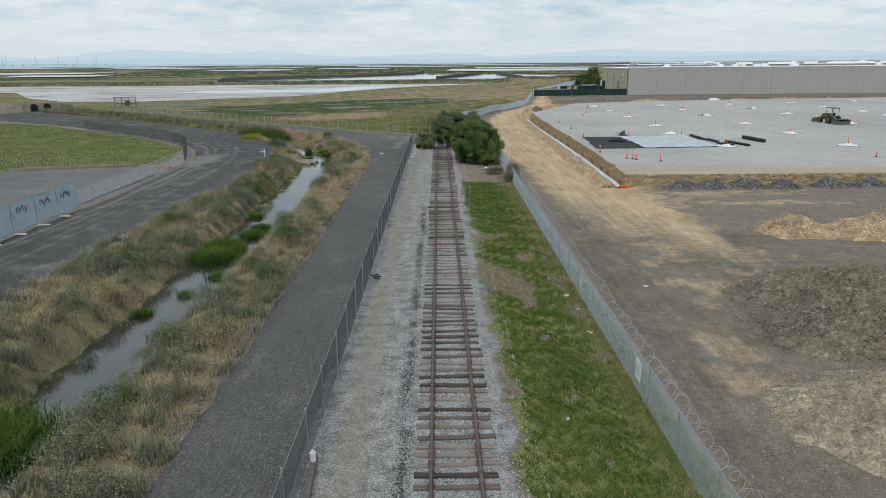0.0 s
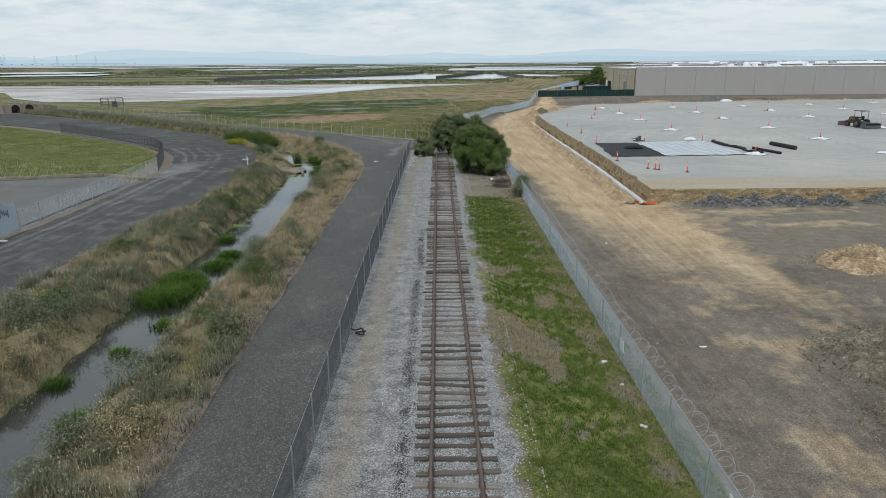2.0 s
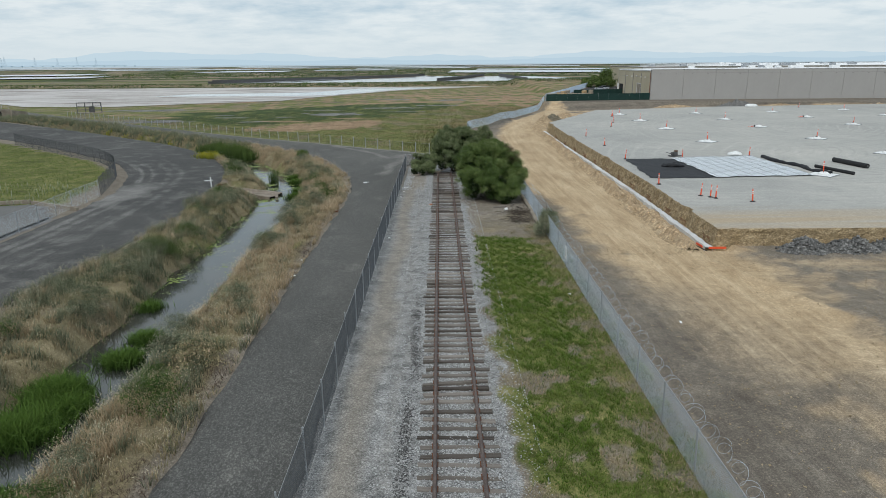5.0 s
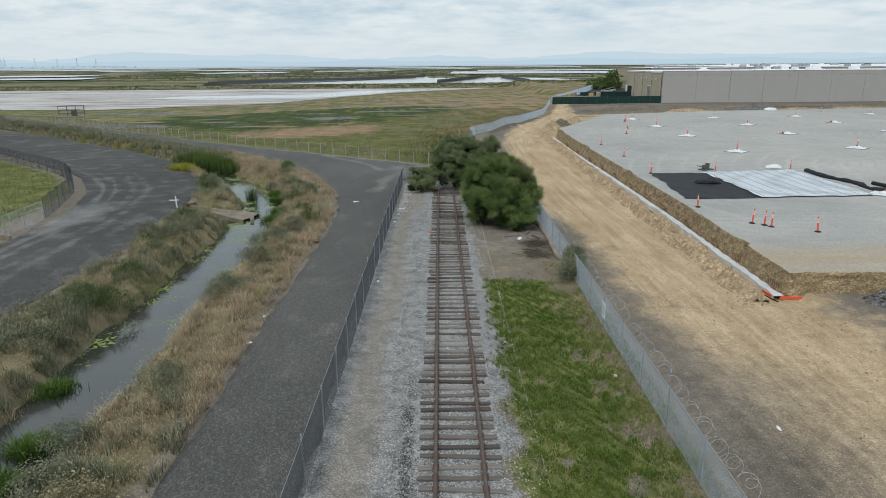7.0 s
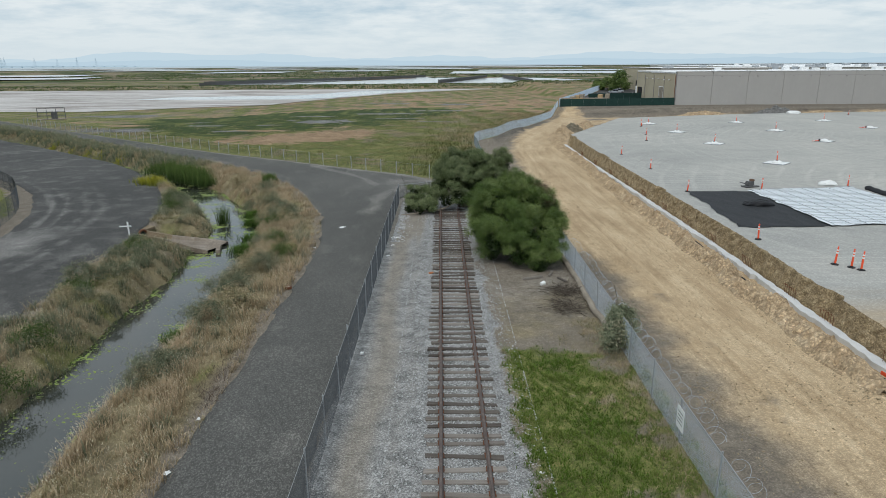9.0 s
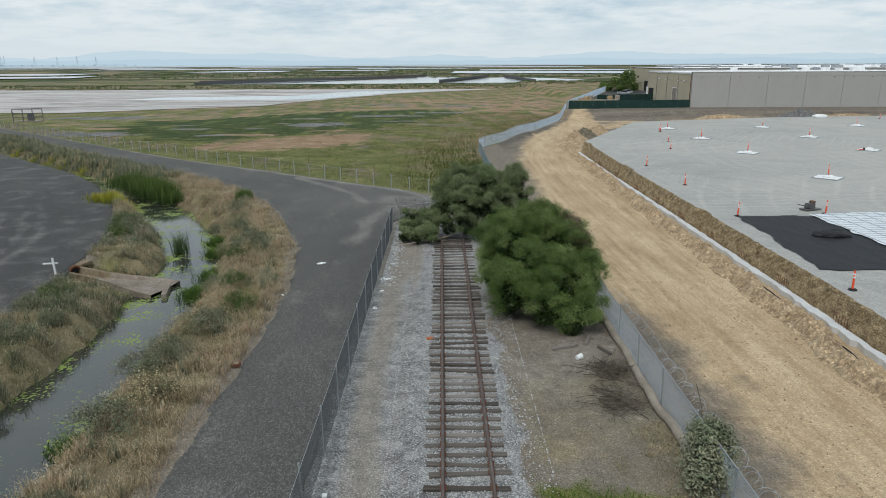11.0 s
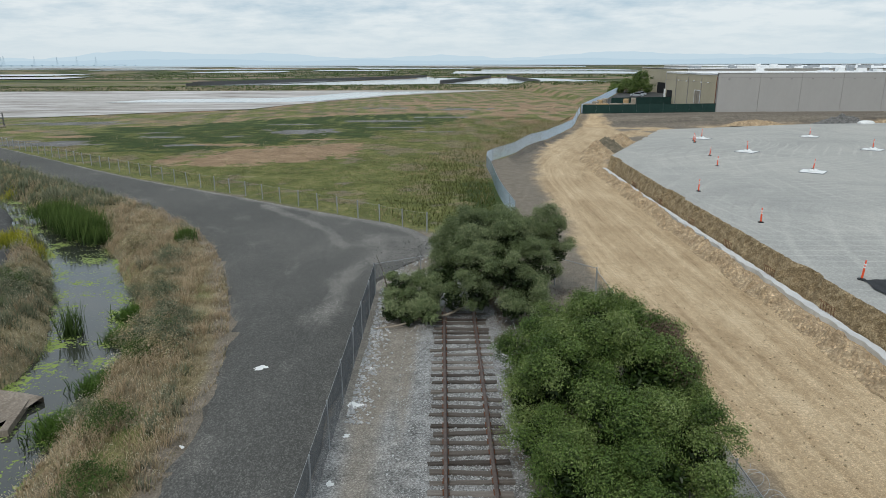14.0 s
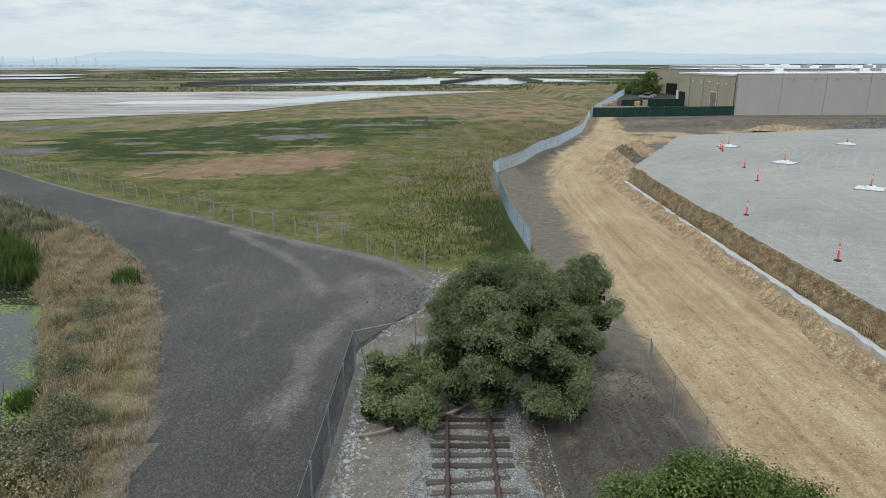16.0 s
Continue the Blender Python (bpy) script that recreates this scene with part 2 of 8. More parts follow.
M_TARP = material("black_geotextile", [(0.012, 0.013, 0.015), (0.035, 0.037, 0.042)], 0.6, 6, 0.75, 0.6, 6, 0.5, bump_dist=0.05)
M_FILM = material("white_vapour_film", [(0.62, 0.68, 0.73), (0.78, 0.82, 0.85)], 0.5, 6, 0.5, 0.4, 4, 0.5, bump_dist=0.03)
M_GREYROCK = material("blue_grey_broken_rock", [(0.08, 0.08, 0.08), (0.165, 0.165, 0.16), (0.27, 0.265, 0.255)], 2.0, 6, 0.95, 1.0, 12, 0.6, bump_dist=0.1, spread=0.32, speck=0.5, speck_scale=8)
M_TANSOIL = material("tan_clay_spoil", [(0.23, 0.165, 0.1), (0.4, 0.3, 0.19), (0.55, 0.44, 0.3)], 1.2, 8, 0.95, 1.0, 9, 0.45, bump_dist=0.1, spread=0.3, speck=0.32, speck_scale=12, lumps=0.2, lump_scale=4)
M_BROWNSOIL = material("brown_grey_spoil", [(0.095, 0.081, 0.056), (0.175, 0.152, 0.11), (0.27, 0.24, 0.18)], 1.2, 8, 0.95, 1.0, 9, 0.45, bump_dist=0.1, spread=0.3, speck=0.32, speck_scale=12, lumps=0.2, lump_scale=4)
M_PALESOIL = material("pale_sandy_spoil", [(0.17, 0.145, 0.1), (0.27, 0.235, 0.168), (0.37, 0.325, 0.24)], 1.2, 8, 0.95, 1.0, 9, 0.45, bump_dist=0.1, spread=0.3, speck=0.32, speck_scale=12, lumps=0.2, lump_scale=4)
M_BARK = material("grey_brown_bark", [(0.06, 0.048, 0.036), (0.15, 0.125, 0.1)], 4, 6, 0.95, 0.9, 20, 0.5, stretch=(1, 1, 0.25))
M_WALLGREY = material("grey_tilt_up_concrete", [(0.355, 0.347, 0.335), (0.405, 0.397, 0.385)], 0.15, 5, 0.9, 0.05, 3, 0.2, stretch=(1, 1, 0.4))
M_WALLTAN = material("tan_painted_concrete", [(0.42, 0.37, 0.27), (0.48, 0.43, 0.32)], 0.2, 5, 0.9, 0.05, 3, 0.2)
M_ROOF = material("white_roof_membrane", [(0.76, 0.78, 0.8), (0.87, 0.88, 0.89)], 0.1, 5, 0.7, 0.0, 2, 0.2)
M_SEAM = material("grey_joint_sealant", [(0.24, 0.235, 0.23), (0.29, 0.285, 0.28)], 1, 2, 0.9, 0.0)
M_GREENSCREEN = material("dark_green_windscreen", [(0.008, 0.03, 0.026), (0.018, 0.052, 0.045)], 0.8, 5, 0.8, 0.3, 5, 0.4)
M_LUMBER = material("stacked_lumber", [(0.36, 0.24, 0.12), (0.52, 0.37, 0.21)], 1, 4, 0.8, 0.2, 12, 0.4, stretch=(1, 8, 8))
# near-black colour stands in for unlit depth; these openings are closed solids
M_DARK = material("dark_opening", [(0.012, 0.012, 0.013), (0.02, 0.02, 0.021)], 1, 2, 0.9, 0.0)
M_PANELFAB = material("pale_blue_fence_fabric", [(0.36, 0.43, 0.48), (0.46, 0.52, 0.56)], 0.5, 5, 0.8, 0.2, 8, 0.3)
M_INK = material("black_spray_paint", [(0.02, 0.02, 0.025), (0.04, 0.04, 0.045)], 3, 2, 0.8, 0.0)
M_MACHINE = material("dusty_faded_machine_paint", [(0.11, 0.075, 0.055), (0.2, 0.125, 0.085)], 3, 5, 0.7, 0.2, 20, 0.4)
M_IRON = material("dusty_dark_iron", [(0.06, 0.062, 0.065), (0.15, 0.15, 0.15)], 3, 5, 0.7, 0.3, 20, 0.4)
M_DRYWOOD = material("bleached_dead_wood", [(0.24, 0.2, 0.155), (0.42, 0.37, 0.3)], 3, 5, 0.9, 0.4, 20, 0.4)

# ---- mesh helpers ----


def raw(name, verts, faces, mat, parent=None, smooth=False):
    """A mesh object from arrays of points and of equal-sided faces."""
    verts, faces = np.asarray(verts, np.float32), np.asarray(faces, np.int32)
    me = bpy.data.meshes.new(name)
    k = faces.shape[1]
    me.vertices.add(len(verts))
    me.vertices.foreach_set("co", verts.ravel())
    me.loops.add(faces.size)
    me.loops.foreach_set("vertex_index", faces.ravel())
    me.polygons.add(len(faces))
    me.polygons.foreach_set("loop_start", np.arange(0, faces.size, k, dtype=np.int32))
    me.polygons.foreach_set("use_smooth", np.full(len(faces), smooth))
    me.update(calc_edges=True)
    me.materials.append(mat)
    ob = new(name, me)
    if parent:
        ob.parent = parent
    return ob


def value_layer(ob, name, values):
    a = ob.data.attributes.new(name, "FLOAT", "POINT")
    a.data.foreach_set("value", np.asarray(values, np.float32))


def part(name, bm, mat, parent=None, label="", smooth=False):
    me = bpy.data.meshes.new(name)
    bmesh.ops.recalc_face_normals(bm, faces=bm.faces)
    bm.to_mesh(me)
    bm.free()
    if smooth:
        me.polygons.foreach_set("use_smooth", np.full(len(me.polygons), True))
    me.materials.append(mat)
    ob = new(name, me)
    if parent:
        ob.parent = parent
    if label:
        tagged(ob, label)
    return ob


def empty(name, x=0, y=0, z=0, rz=0):
    ob = new(name)
    ob.empty_display_size = 0.2
    ob.matrix_world = pose(x, y, z, 0, 0, rz)
    return ob


def box(bm, c, s, rz=0.0, rx=0.0, ry=0.0, bevel=0.0):
    r = bmesh.ops.create_cube(bm, size=1.0, matrix=pose(*c, rx, ry, rz) @ Matrix.Diagonal((*s, 1)))
    if bevel:
        edges = {e for v in r["verts"] for e in v.link_edges}
        bmesh.ops.bevel(bm, geom=list(edges), offset=bevel, segments=2, affect="EDGES")


def rod(bm, p, q, r0, r1=None, n=8):
    p, q = Vector(p), Vector(q)
    d = q - p
    m = Matrix.Translation((p + q) / 2) @ d.to_track_quat("Z", "Y").to_matrix().to_4x4()
    bmesh.ops.create_cone(bm, cap_ends=True, segments=n, radius1=r0, radius2=r0 if r1 is None else r1, depth=d.length, matrix=m)


def one(f):
    bm = bmesh.new()
    f(bm)
    return bm


def boxes(*items):
    bm = bmesh.new()
    for it in items:
        box(bm, *it)
    return bm


def rods(*items, n=8):
    bm = bmesh.new()
    for it in items:
        rod(bm, *it, n=n)
    return bm


def bars(p, q, r, n=3):
    """Many thin straight wires from the points p to the points q, as n-sided prisms: points and faces."""
    p, q, k = np.asarray(p, float), np.asarray(q, float), len(p)
    d = q - p
    d /= np.linalg.norm(d, axis=1)[:, None] + 1e-9
    a = np.cross(d, np.where(np.abs(d[:, 2:3]) < 0.9, [[0, 0, 1.0]], [[1.0, 0, 0]]))
    a /= np.linalg.norm(a, axis=1)[:, None]
    b = np.cross(d, a)
    ang = np.arange(n) * 2 * math.pi / n
    ring = (np.cos(ang)[None, :, None] * a[:, None] + np.sin(ang)[None, :, None] * b[:, None]) * np.reshape(r, (-1, 1, 1))
    v = np.concatenate([p[:, None] + ring, q[:, None] + ring], 1).reshape(-1, 3)
    i = np.arange(n)
    j = (i + 1) % n
    f = (np.arange(k) * 2 * n)[:, None, None] + np.stack([i, j, j + n, i + n], 1)[None]
    return v, f.reshape(-1, 4)


def tube(points, radii, n=5):
    """A bent, tapering tube along the points: points and faces."""
    points = np.asarray(points, float)
    k = len(points)
    radii = np.broadcast_to(radii, (k,))
    d = np.gradient(points, axis=0)
    d /= np.linalg.norm(d, axis=1)[:, None] + 1e-9
    a = np.cross(d, np.array([0.31, 0.22, 0.92]))
    a /= np.linalg.norm(a, axis=1)[:, None] + 1e-9
    b = np.cross(d, a)
    ang = np.arange(n) * 2 * math.pi / n
    v = points[:, None] + radii[:, None, None] * (np.cos(ang)[None, :, None] * a[:, None] + np.sin(ang)[None, :, None] * b[:, None])
    i = np.arange(n)
    j = (i + 1) % n
    f = (np.arange(k - 1) * n)[:, None, None] + np.stack([i, j, j + n, i + n], 1)[None]
    return v.reshape(-1, 3), f.reshape(-1, 4)


def joined(items):
    vs, fs, at = [], [], 0
    for v, f in items:
        vs.append(v)
        fs.append(f + at)
        at += len(v)
    return np.concatenate(vs), np.concatenate(fs)


def spline(pts, n):
    """n points evenly along a smooth curve through pts."""
    p = np.asarray(pts, float)
    s = np.r_[0, np.cumsum(np.linalg.norm(np.diff(p, axis=0), axis=1))]
    t = np.linspace(0, s[-1], n)
    m = np.gradient(p, s, axis=0)
    i = np.clip(np.searchsorted(s, t, side="right") - 1, 0, len(s) - 2)
    h = (s[i + 1] - s[i])[:, None]
    u = (t - s[i])[:, None] / h
    return (2 * u**3 - 3 * u**2 + 1) * p[i] + (u**3 - 2 * u**2 + u) * h * m[i] + (3 * u**2 - 2 * u**3) * p[i + 1] + (u**3 - u**2) * h * m[i + 1]


def line_distance(line, x, y, reach=60.0):
    """Distance from points to a polyline, and how far along it (0 to 1) the nearest place is; only exact within reach."""
    x, y = np.asarray(x, float), np.asarray(y, float)
    line = np.asarray(line, float)
    shape, x, y = x.shape, x.ravel(), y.ravel()
    best, along_it = np.full(x.shape, 1e4), np.zeros(x.shape)
    lo, hi = line.min(0) - reach, line.max(0) + reach
    near_all = np.nonzero((x > lo[0]) & (x < hi[0]) & (y > lo[1]) & (y < hi[1]))[0]
    px, py = x[near_all], y[near_all]
    bb, aa = np.full(px.shape, 1e4), np.zeros(px.shape)
    for k in range(len(line) - 1):
        a, b = line[k], line[k + 1]
        d = b - a
        u = np.clip(((px - a[0]) * d[0] + (py - a[1]) * d[1]) / (d @ d), 0, 1)
        r = np.hypot(px - a[0] - u * d[0], py - a[1] - u * d[1])
        near = r < bb
        bb = np.where(near, r, bb)
        aa = np.where(near, (k + u) / (len(line) - 1), aa)
    best[near_all], along_it[near_all] = bb, aa
    return best.reshape(shape), along_it.reshape(shape)


def inside(poly, x, y):
    r = np.zeros(x.shape, bool)
    for k in range(len(poly)):
        (x0, y0), (x1, y1) = poly[k - 1], poly[k]
        if y0 != y1:
            r ^= ((y0 > y) != (y1 > y)) & (x < (x1 - x0) * (y - y0) / (y1 - y0) + x0)
    return r


def ease(a, b, x):
    u = np.clip((x - a) / (b - a), 0, 1)
    return u * u * (3 - 2 * u)


def waves(x, y, size, seed=0):
    """Smooth pseudo-random field from -1 to 1 with features of about that size."""
    rng = np.random.RandomState(seed)
    x, y = np.asarray(x, np.float32), np.asarray(y, np.float32)
    out, total = np.zeros(x.shape, np.float32), 0.0
    for octave in range(4):
        for _ in range(4 if octave < 2 else 3):
            a, ph = rng.uniform(0, 2 * math.pi), rng.uniform(0, 6.28)
            k = 2 * math.pi / size * 2**octave * rng.uniform(0.7, 1.3)
            w = 0.6**octave
            out += np.float32(w) * np.sin(np.float32(k * math.cos(a)) * x + np.float32(k * math.sin(a)) * y + np.float32(ph))
            total += w * w / 2
    return np.clip(out / math.sqrt(total) / 2.0, -1, 1).astype(float)


# ---- plan of the land ----
SLOPE = -0.0044
WATER = -1.0
CREEK = spline([(-14.0, -40), (-15.0, 0), (-15.3, 25), (-15.3, 42), (-15.4, 60), (-15.9, 74), (-16.2, 84), (-17.0, 93), (-18.8, 99), (-21.6, 105), (-25.5, 111), (-29.5, 117), (-40, 127), (-60, 146), (-100, 183)], 46)
# near edge, far edge of the service road; both edges of the outer road
SERVICE_IN = spline([(-8.6, -40), (-8.6, 17), (-8.7, 40), (-8.8, 60), (-9.0, 75), (-9.1, 86), (-10.0, 94), (-12.6, 102.3), (-16.2, 111), (-21, 118.6), (-30, 128.6), (-44, 140.5), (-66, 161.5), (-80, 174), (-110, 200)], 80)
SERVICE_OUT = spline([(-4.5, -40), (-4.5, 17), (-4.5, 40), (-4.5, 60), (-4.5, 80), (-4.5, 96), (-4.4, 104), (-0.8, 112.5), (-2.6, 116.6), (-10.7, 123), (-18, 128.6), (-35, 141.2), (-62, 164.6), (-86, 185.6), (-118, 214)], 80)
OUTER_IN = spline([(-23.6, -40), (-23.5, 20), (-23.5, 40), (-23.3, 56), (-22.2, 68), (-22.1, 78), (-23.3, 88), (-25.5, 100), (-30.4, 111), (-40, 125), (-57, 141.4), (-86, 166), (-112, 186)], 80)
OUTER_OUT = spline([(-31.6, -40), (-31.6, 20), (-31.7, 46), (-31.5, 60), (-32, 76), (-33, 88), (-36.2, 98), (-41, 106.5), (-54, 120), (-82, 143.5), (-103, 157), (-128, 174)], 80)
WEEDS = [*map(tuple, SERVICE_IN[:72]), *map(tuple, OUTER_IN[75::-1])]
FIELD = [(-35.5, 82.5), (-36.6, 90), (-38.8, 100), (-47, 111), (-56, 119), (-84, 143), (-104, 155), (-135, 160), (-160, 120), (-140, 78), (-52, 78.2), (-38.2, 82)]
LOT = [(-31.8, 10), (-32.3, 76), (-36.5, 83), (-52, 79.5), (-140, 80), (-140, 10)]
PAD = [(19.2, 66.6), (20.0, 84.5), (20.2, 105), (20.3, 126), (20.9, 149.5), (37.0, 181.5), (66, 190.5), (140, 200), (300, 200), (300, 66.6)]
PAD_Z = 0.85
SALT = [(-195, 312), (-160, 262), (-134, 238), (-103, 235), (-80, 250), (-57, 262), (-50, 283), (-20, 345), (14, 380), (30, 392), (-20, 394), (-60, 398), (-195, 398), (-300, 402), (-330, 380)]
MARSH_FENCE = spline([(-1.6, 116.4), (-10.6, 124.0), (-23.3, 133.8), (-37.8, 145.6), (-62, 166), (-80, 181.5), (-96, 195)], 60)
YARD_FENCE = spline([(5.6, 120), (5.2, 130), (5.3, 142), (5.7, 153.5), (9.4, 161.6), (17, 179.7), (29.8, 213.2)], 60)


def base_z(y):
    return SLOPE * np.clip(y, -60, 210)


def creek_shape(x, y):
    """Distance from the creek's middle and the half width of its water there."""
    d, s = line_distance(CREEK, x, y)
    w = np.interp(s, [0, 0.25, 0.3, 0.42, 0.55, 0.62, 0.66, 0.70, 0.76, 1.0], [1.1, 1.15, 1.35, 1.5, 1.45, 1.5, 1.7, 1.55, 0.9, 0.5])
    return d, w + 0.35 * waves(x, y, 6, 3)


def land_z(x, y):
    x, y = np.asarray(x, float), np.asarray(y, float)
    z = base_z(y) + 0.03 * waves(x, y, 9, 1)
    d, w = creek_shape(x, y)
    bank = ease(w - 0.25, w + 2.0, d)
    hump = np.where(inside(WEEDS, x, y), 0.12 + 0.14 * waves(x, y, 4, 2), 0.0) * ease(w + 0.6, w + 2.0, d)
    z = z + (bank - 1) * 1.55 + hump
    # the outfall's apron is dug into the bank
    dug = inside([(-25.6, 90.0), (-25.0, 94.4), (-17.0, 92.6), (-17.4, 87.8)], x, y)
    z = np.where(dug, np.minimum(z, base_z(y) - 0.42 - 0.09 * (x + 25)), z)
    # track bed stands a little proud
    z = z + 0.13 * ease(2.6, 1.6, np.abs(x - 0.43)) * ease(112, 100, y)
    site = ease(8.6, 9.6, x) * ease(216, 205, y)
    z = z + site * 0.05 * waves(x * 2.2, y * 0.5, 5, 4)
    ridge = np.abs(x - 16.7 - 0.25 * waves(x * 0, y, 7, 5) - 0.022 * (y - 66))
    z = z + 0.2 * ease(0.9, 0.1, ridge) * ease(62, 66, y) * ease(160, 150, y)
    rut = np.abs(x - 16.0 - 0.3 * (66 - y))
    z = z + 0.22 * ease(0.7, 0.1, rut) * ease(67, 60, y) * ease(44, 50, y) * site
    # spoil heaps by the bend of the haul road
    for cx, cy, rx, ry, h in ((22.5, 163, 2.6, 9, 1.1), (28.5, 176, 3.0, 7, 0.9), (14.5, 172, 2.0, 10, 0.5)):
        u = np.hypot((x - cx - 0.42 * (y - cy)) / rx, (y - cy) / ry)
        z = z + h * ease(1.0, 0.1, u) * (0.8 + 0.35 * waves(x, y, 3, 7))
    # footing trench beside the pad
    edge = np.interp(y, [66, 86, 108, 130, 154], [18.9, 19.7, 19.9, 20.0, 20.6])
    z = z - 0.35 * ease(1.35, 1.0, np.abs(x - edge + 0.3)) * ease(65.0, 65.7, y) * ease(151, 149, y)
    # bank up to the neighbouring yard
    z = z + 2.1 * ease(205, 213, y + 0.1 * np.clip(x - 30, 0, 60)) * ease(24, 30, x - 0.35 * (np.clip(y, 0, 260) - 213)) * ease(470, 380, x) * ease(470, 420, y)
    # levees of the salt ponds
    z = z + 0.9 * ease(398, 408, y + 0.03 * x) * ease(466, 452, y - 0.1 * x) * ease(260, 200, x)
    z = z + 0.5 * waves(x, y, 60, 8) * ease(480, 700, y)
    z = z - 2.2 * ease(2500, 3300, y - 0.45 * np.minimum(x, 0) * 0)
    # dry clay mound outside the outer road
    z = z + 2.2 * ease(1, 0.3, np.hypot((x + 150) / 35, (y - 200) / 18))
    return z


def graded(*runs):
    out = [np.array([runs[0][0]])]
    for a, b, step in runs:
        out.append(np.linspace(a, b, max(2, int(round(abs(b - a) / step)) + 1))[1:])
    return np.concatenate(out)


def patches(x, y, spots):
    m = np.zeros(x.shape)
    for cx, cy, rx, ry in spots:
        u = np.hypot((x - cx) / rx, (y - cy) / ry)
        k = np.nonzero(u < 1.6)[0]
        if len(k):
            w = u[k] + 0.4 * waves(x[k] / (rx / ry) ** 0.5, y[k], ry * 1.3, 9) + 0.28 * waves(x[k], y[k], min(4, ry * 1.5), 10)
            m[k] = np.maximum(m[k], ease(1.1, 0.8, w))
    return m


def soft_inside(poly, x, y, rag=2.0, size=5.0, seed=9):
    """1 inside a polygon, 0 outside, with a ragged outline."""
    x, y = np.asarray(x, float), np.asarray(y, float)
    wx, wy = rag * waves(x, y, size, seed) + 0.4 * rag * waves(x, y, size / 3.5, seed + 1), rag * waves(x, y, size, seed + 2) + 0.4 * rag * waves(x, y, size / 3.5, seed + 3)
    return inside(poly, x + 1.6 * wx, y + wy).astype(float)


LUSH = [(-71.7, 186), (-72, 207), (-58, 213), (-43.6, 226), (-27.2, 238), (-6.7, 244), (6, 238), (2, 222), (-8, 200), (-15.4, 184), (-28.4, 175), (-36.6, 170), (-40, 163), (-50.2, 168), (-61.7, 176)]
PINK = [(-39.7, 156.8), (-34.8, 164.7), (-27.9, 171.5), (-14.8, 179), (-12.5, 167), (-17.5, 156), (-25, 153.4), (-32.6, 151)]
RUSTY = [(-75, 206), (-61.2, 212), (-50.6, 224), (-27.7, 245), (-7, 254), (8, 256), (8, 249), (-7, 247), (-27, 240), (-44, 229), (-58, 215), (-72, 208), (-84, 196), (-88, 200)]
DARKMUD = [(-60.5, 234), (-50.4, 266), (-28.7, 275), (-15, 258), (-27, 246), (-48, 230)]


def marsh_cover(x, y):
    """Where orange salt weed and bare grey mud lie in the marsh."""
    stripes = waves(x * 0.22, y, 14, 21)
    orange = np.maximum(soft_inside(PINK, x, y, 2.2, 6, 211), 0.9 * soft_inside(RUSTY, x, y, 1.6, 8, 221))
    orange = np.maximum(orange, patches(x, y, [(-34.5, 175.5, 3.5, 2.0), (20, 246, 8, 5), (-40, 176, 4, 1.4), (8, 285, 26, 3), (-70, 190, 5, 2.4), (24, 268, 6, 4), (-22, 183, 5, 1.2)]))
    orange = np.maximum(orange, 0.8 * ease(0.35, 0.7, stripes) * ease(248, 256, y) * ease(330, 300, y))
    mud = patches(x, y, [(-51.5, 188, 4.6, 1.6), (-43, 174.8, 3.2, 1.6), (-38.8, 188.6, 2.6, 1.2), (-28, 197.5, 7.5, 5.0), (-17, 222, 7.0, 2.6), (-68, 178, 9, 4.5), (-56, 196, 3, 1.2), (-10, 206, 6, 1.2), (-33, 214, 5, 1.4), (-8, 221, 4, 1.2), (-84, 218, 12, 4), (5, 262, 10, 2.2), (-18, 268, 8, 2.5), (0, 232, 7, 1.3), (-2, 196, 5, 1.0)])
    return orange, mud


def lawn_bald(x, y):
    """Thin and bare places in the grass strip."""
    b = patches(x, y, [(3.6, 46.2, 1.2, 0.9), (3.4, 36.6, 1.2, 3.6), (4.5, 34.6, 0.9, 2.2), (5.6, 41, 0.7, 1.2), (2.6, 23.0, 0.4, 1.2)])
    b = np.maximum(b, ease(0.42, 0.95, 0.8 * waves(x, y, 3.4, 74) + 0.6 * waves(x, y, 0.8, 75) + 0.9 * ease(5.0, 7.7, x) * ease(20, 30, y) - 0.15) * 0.9)
    return b


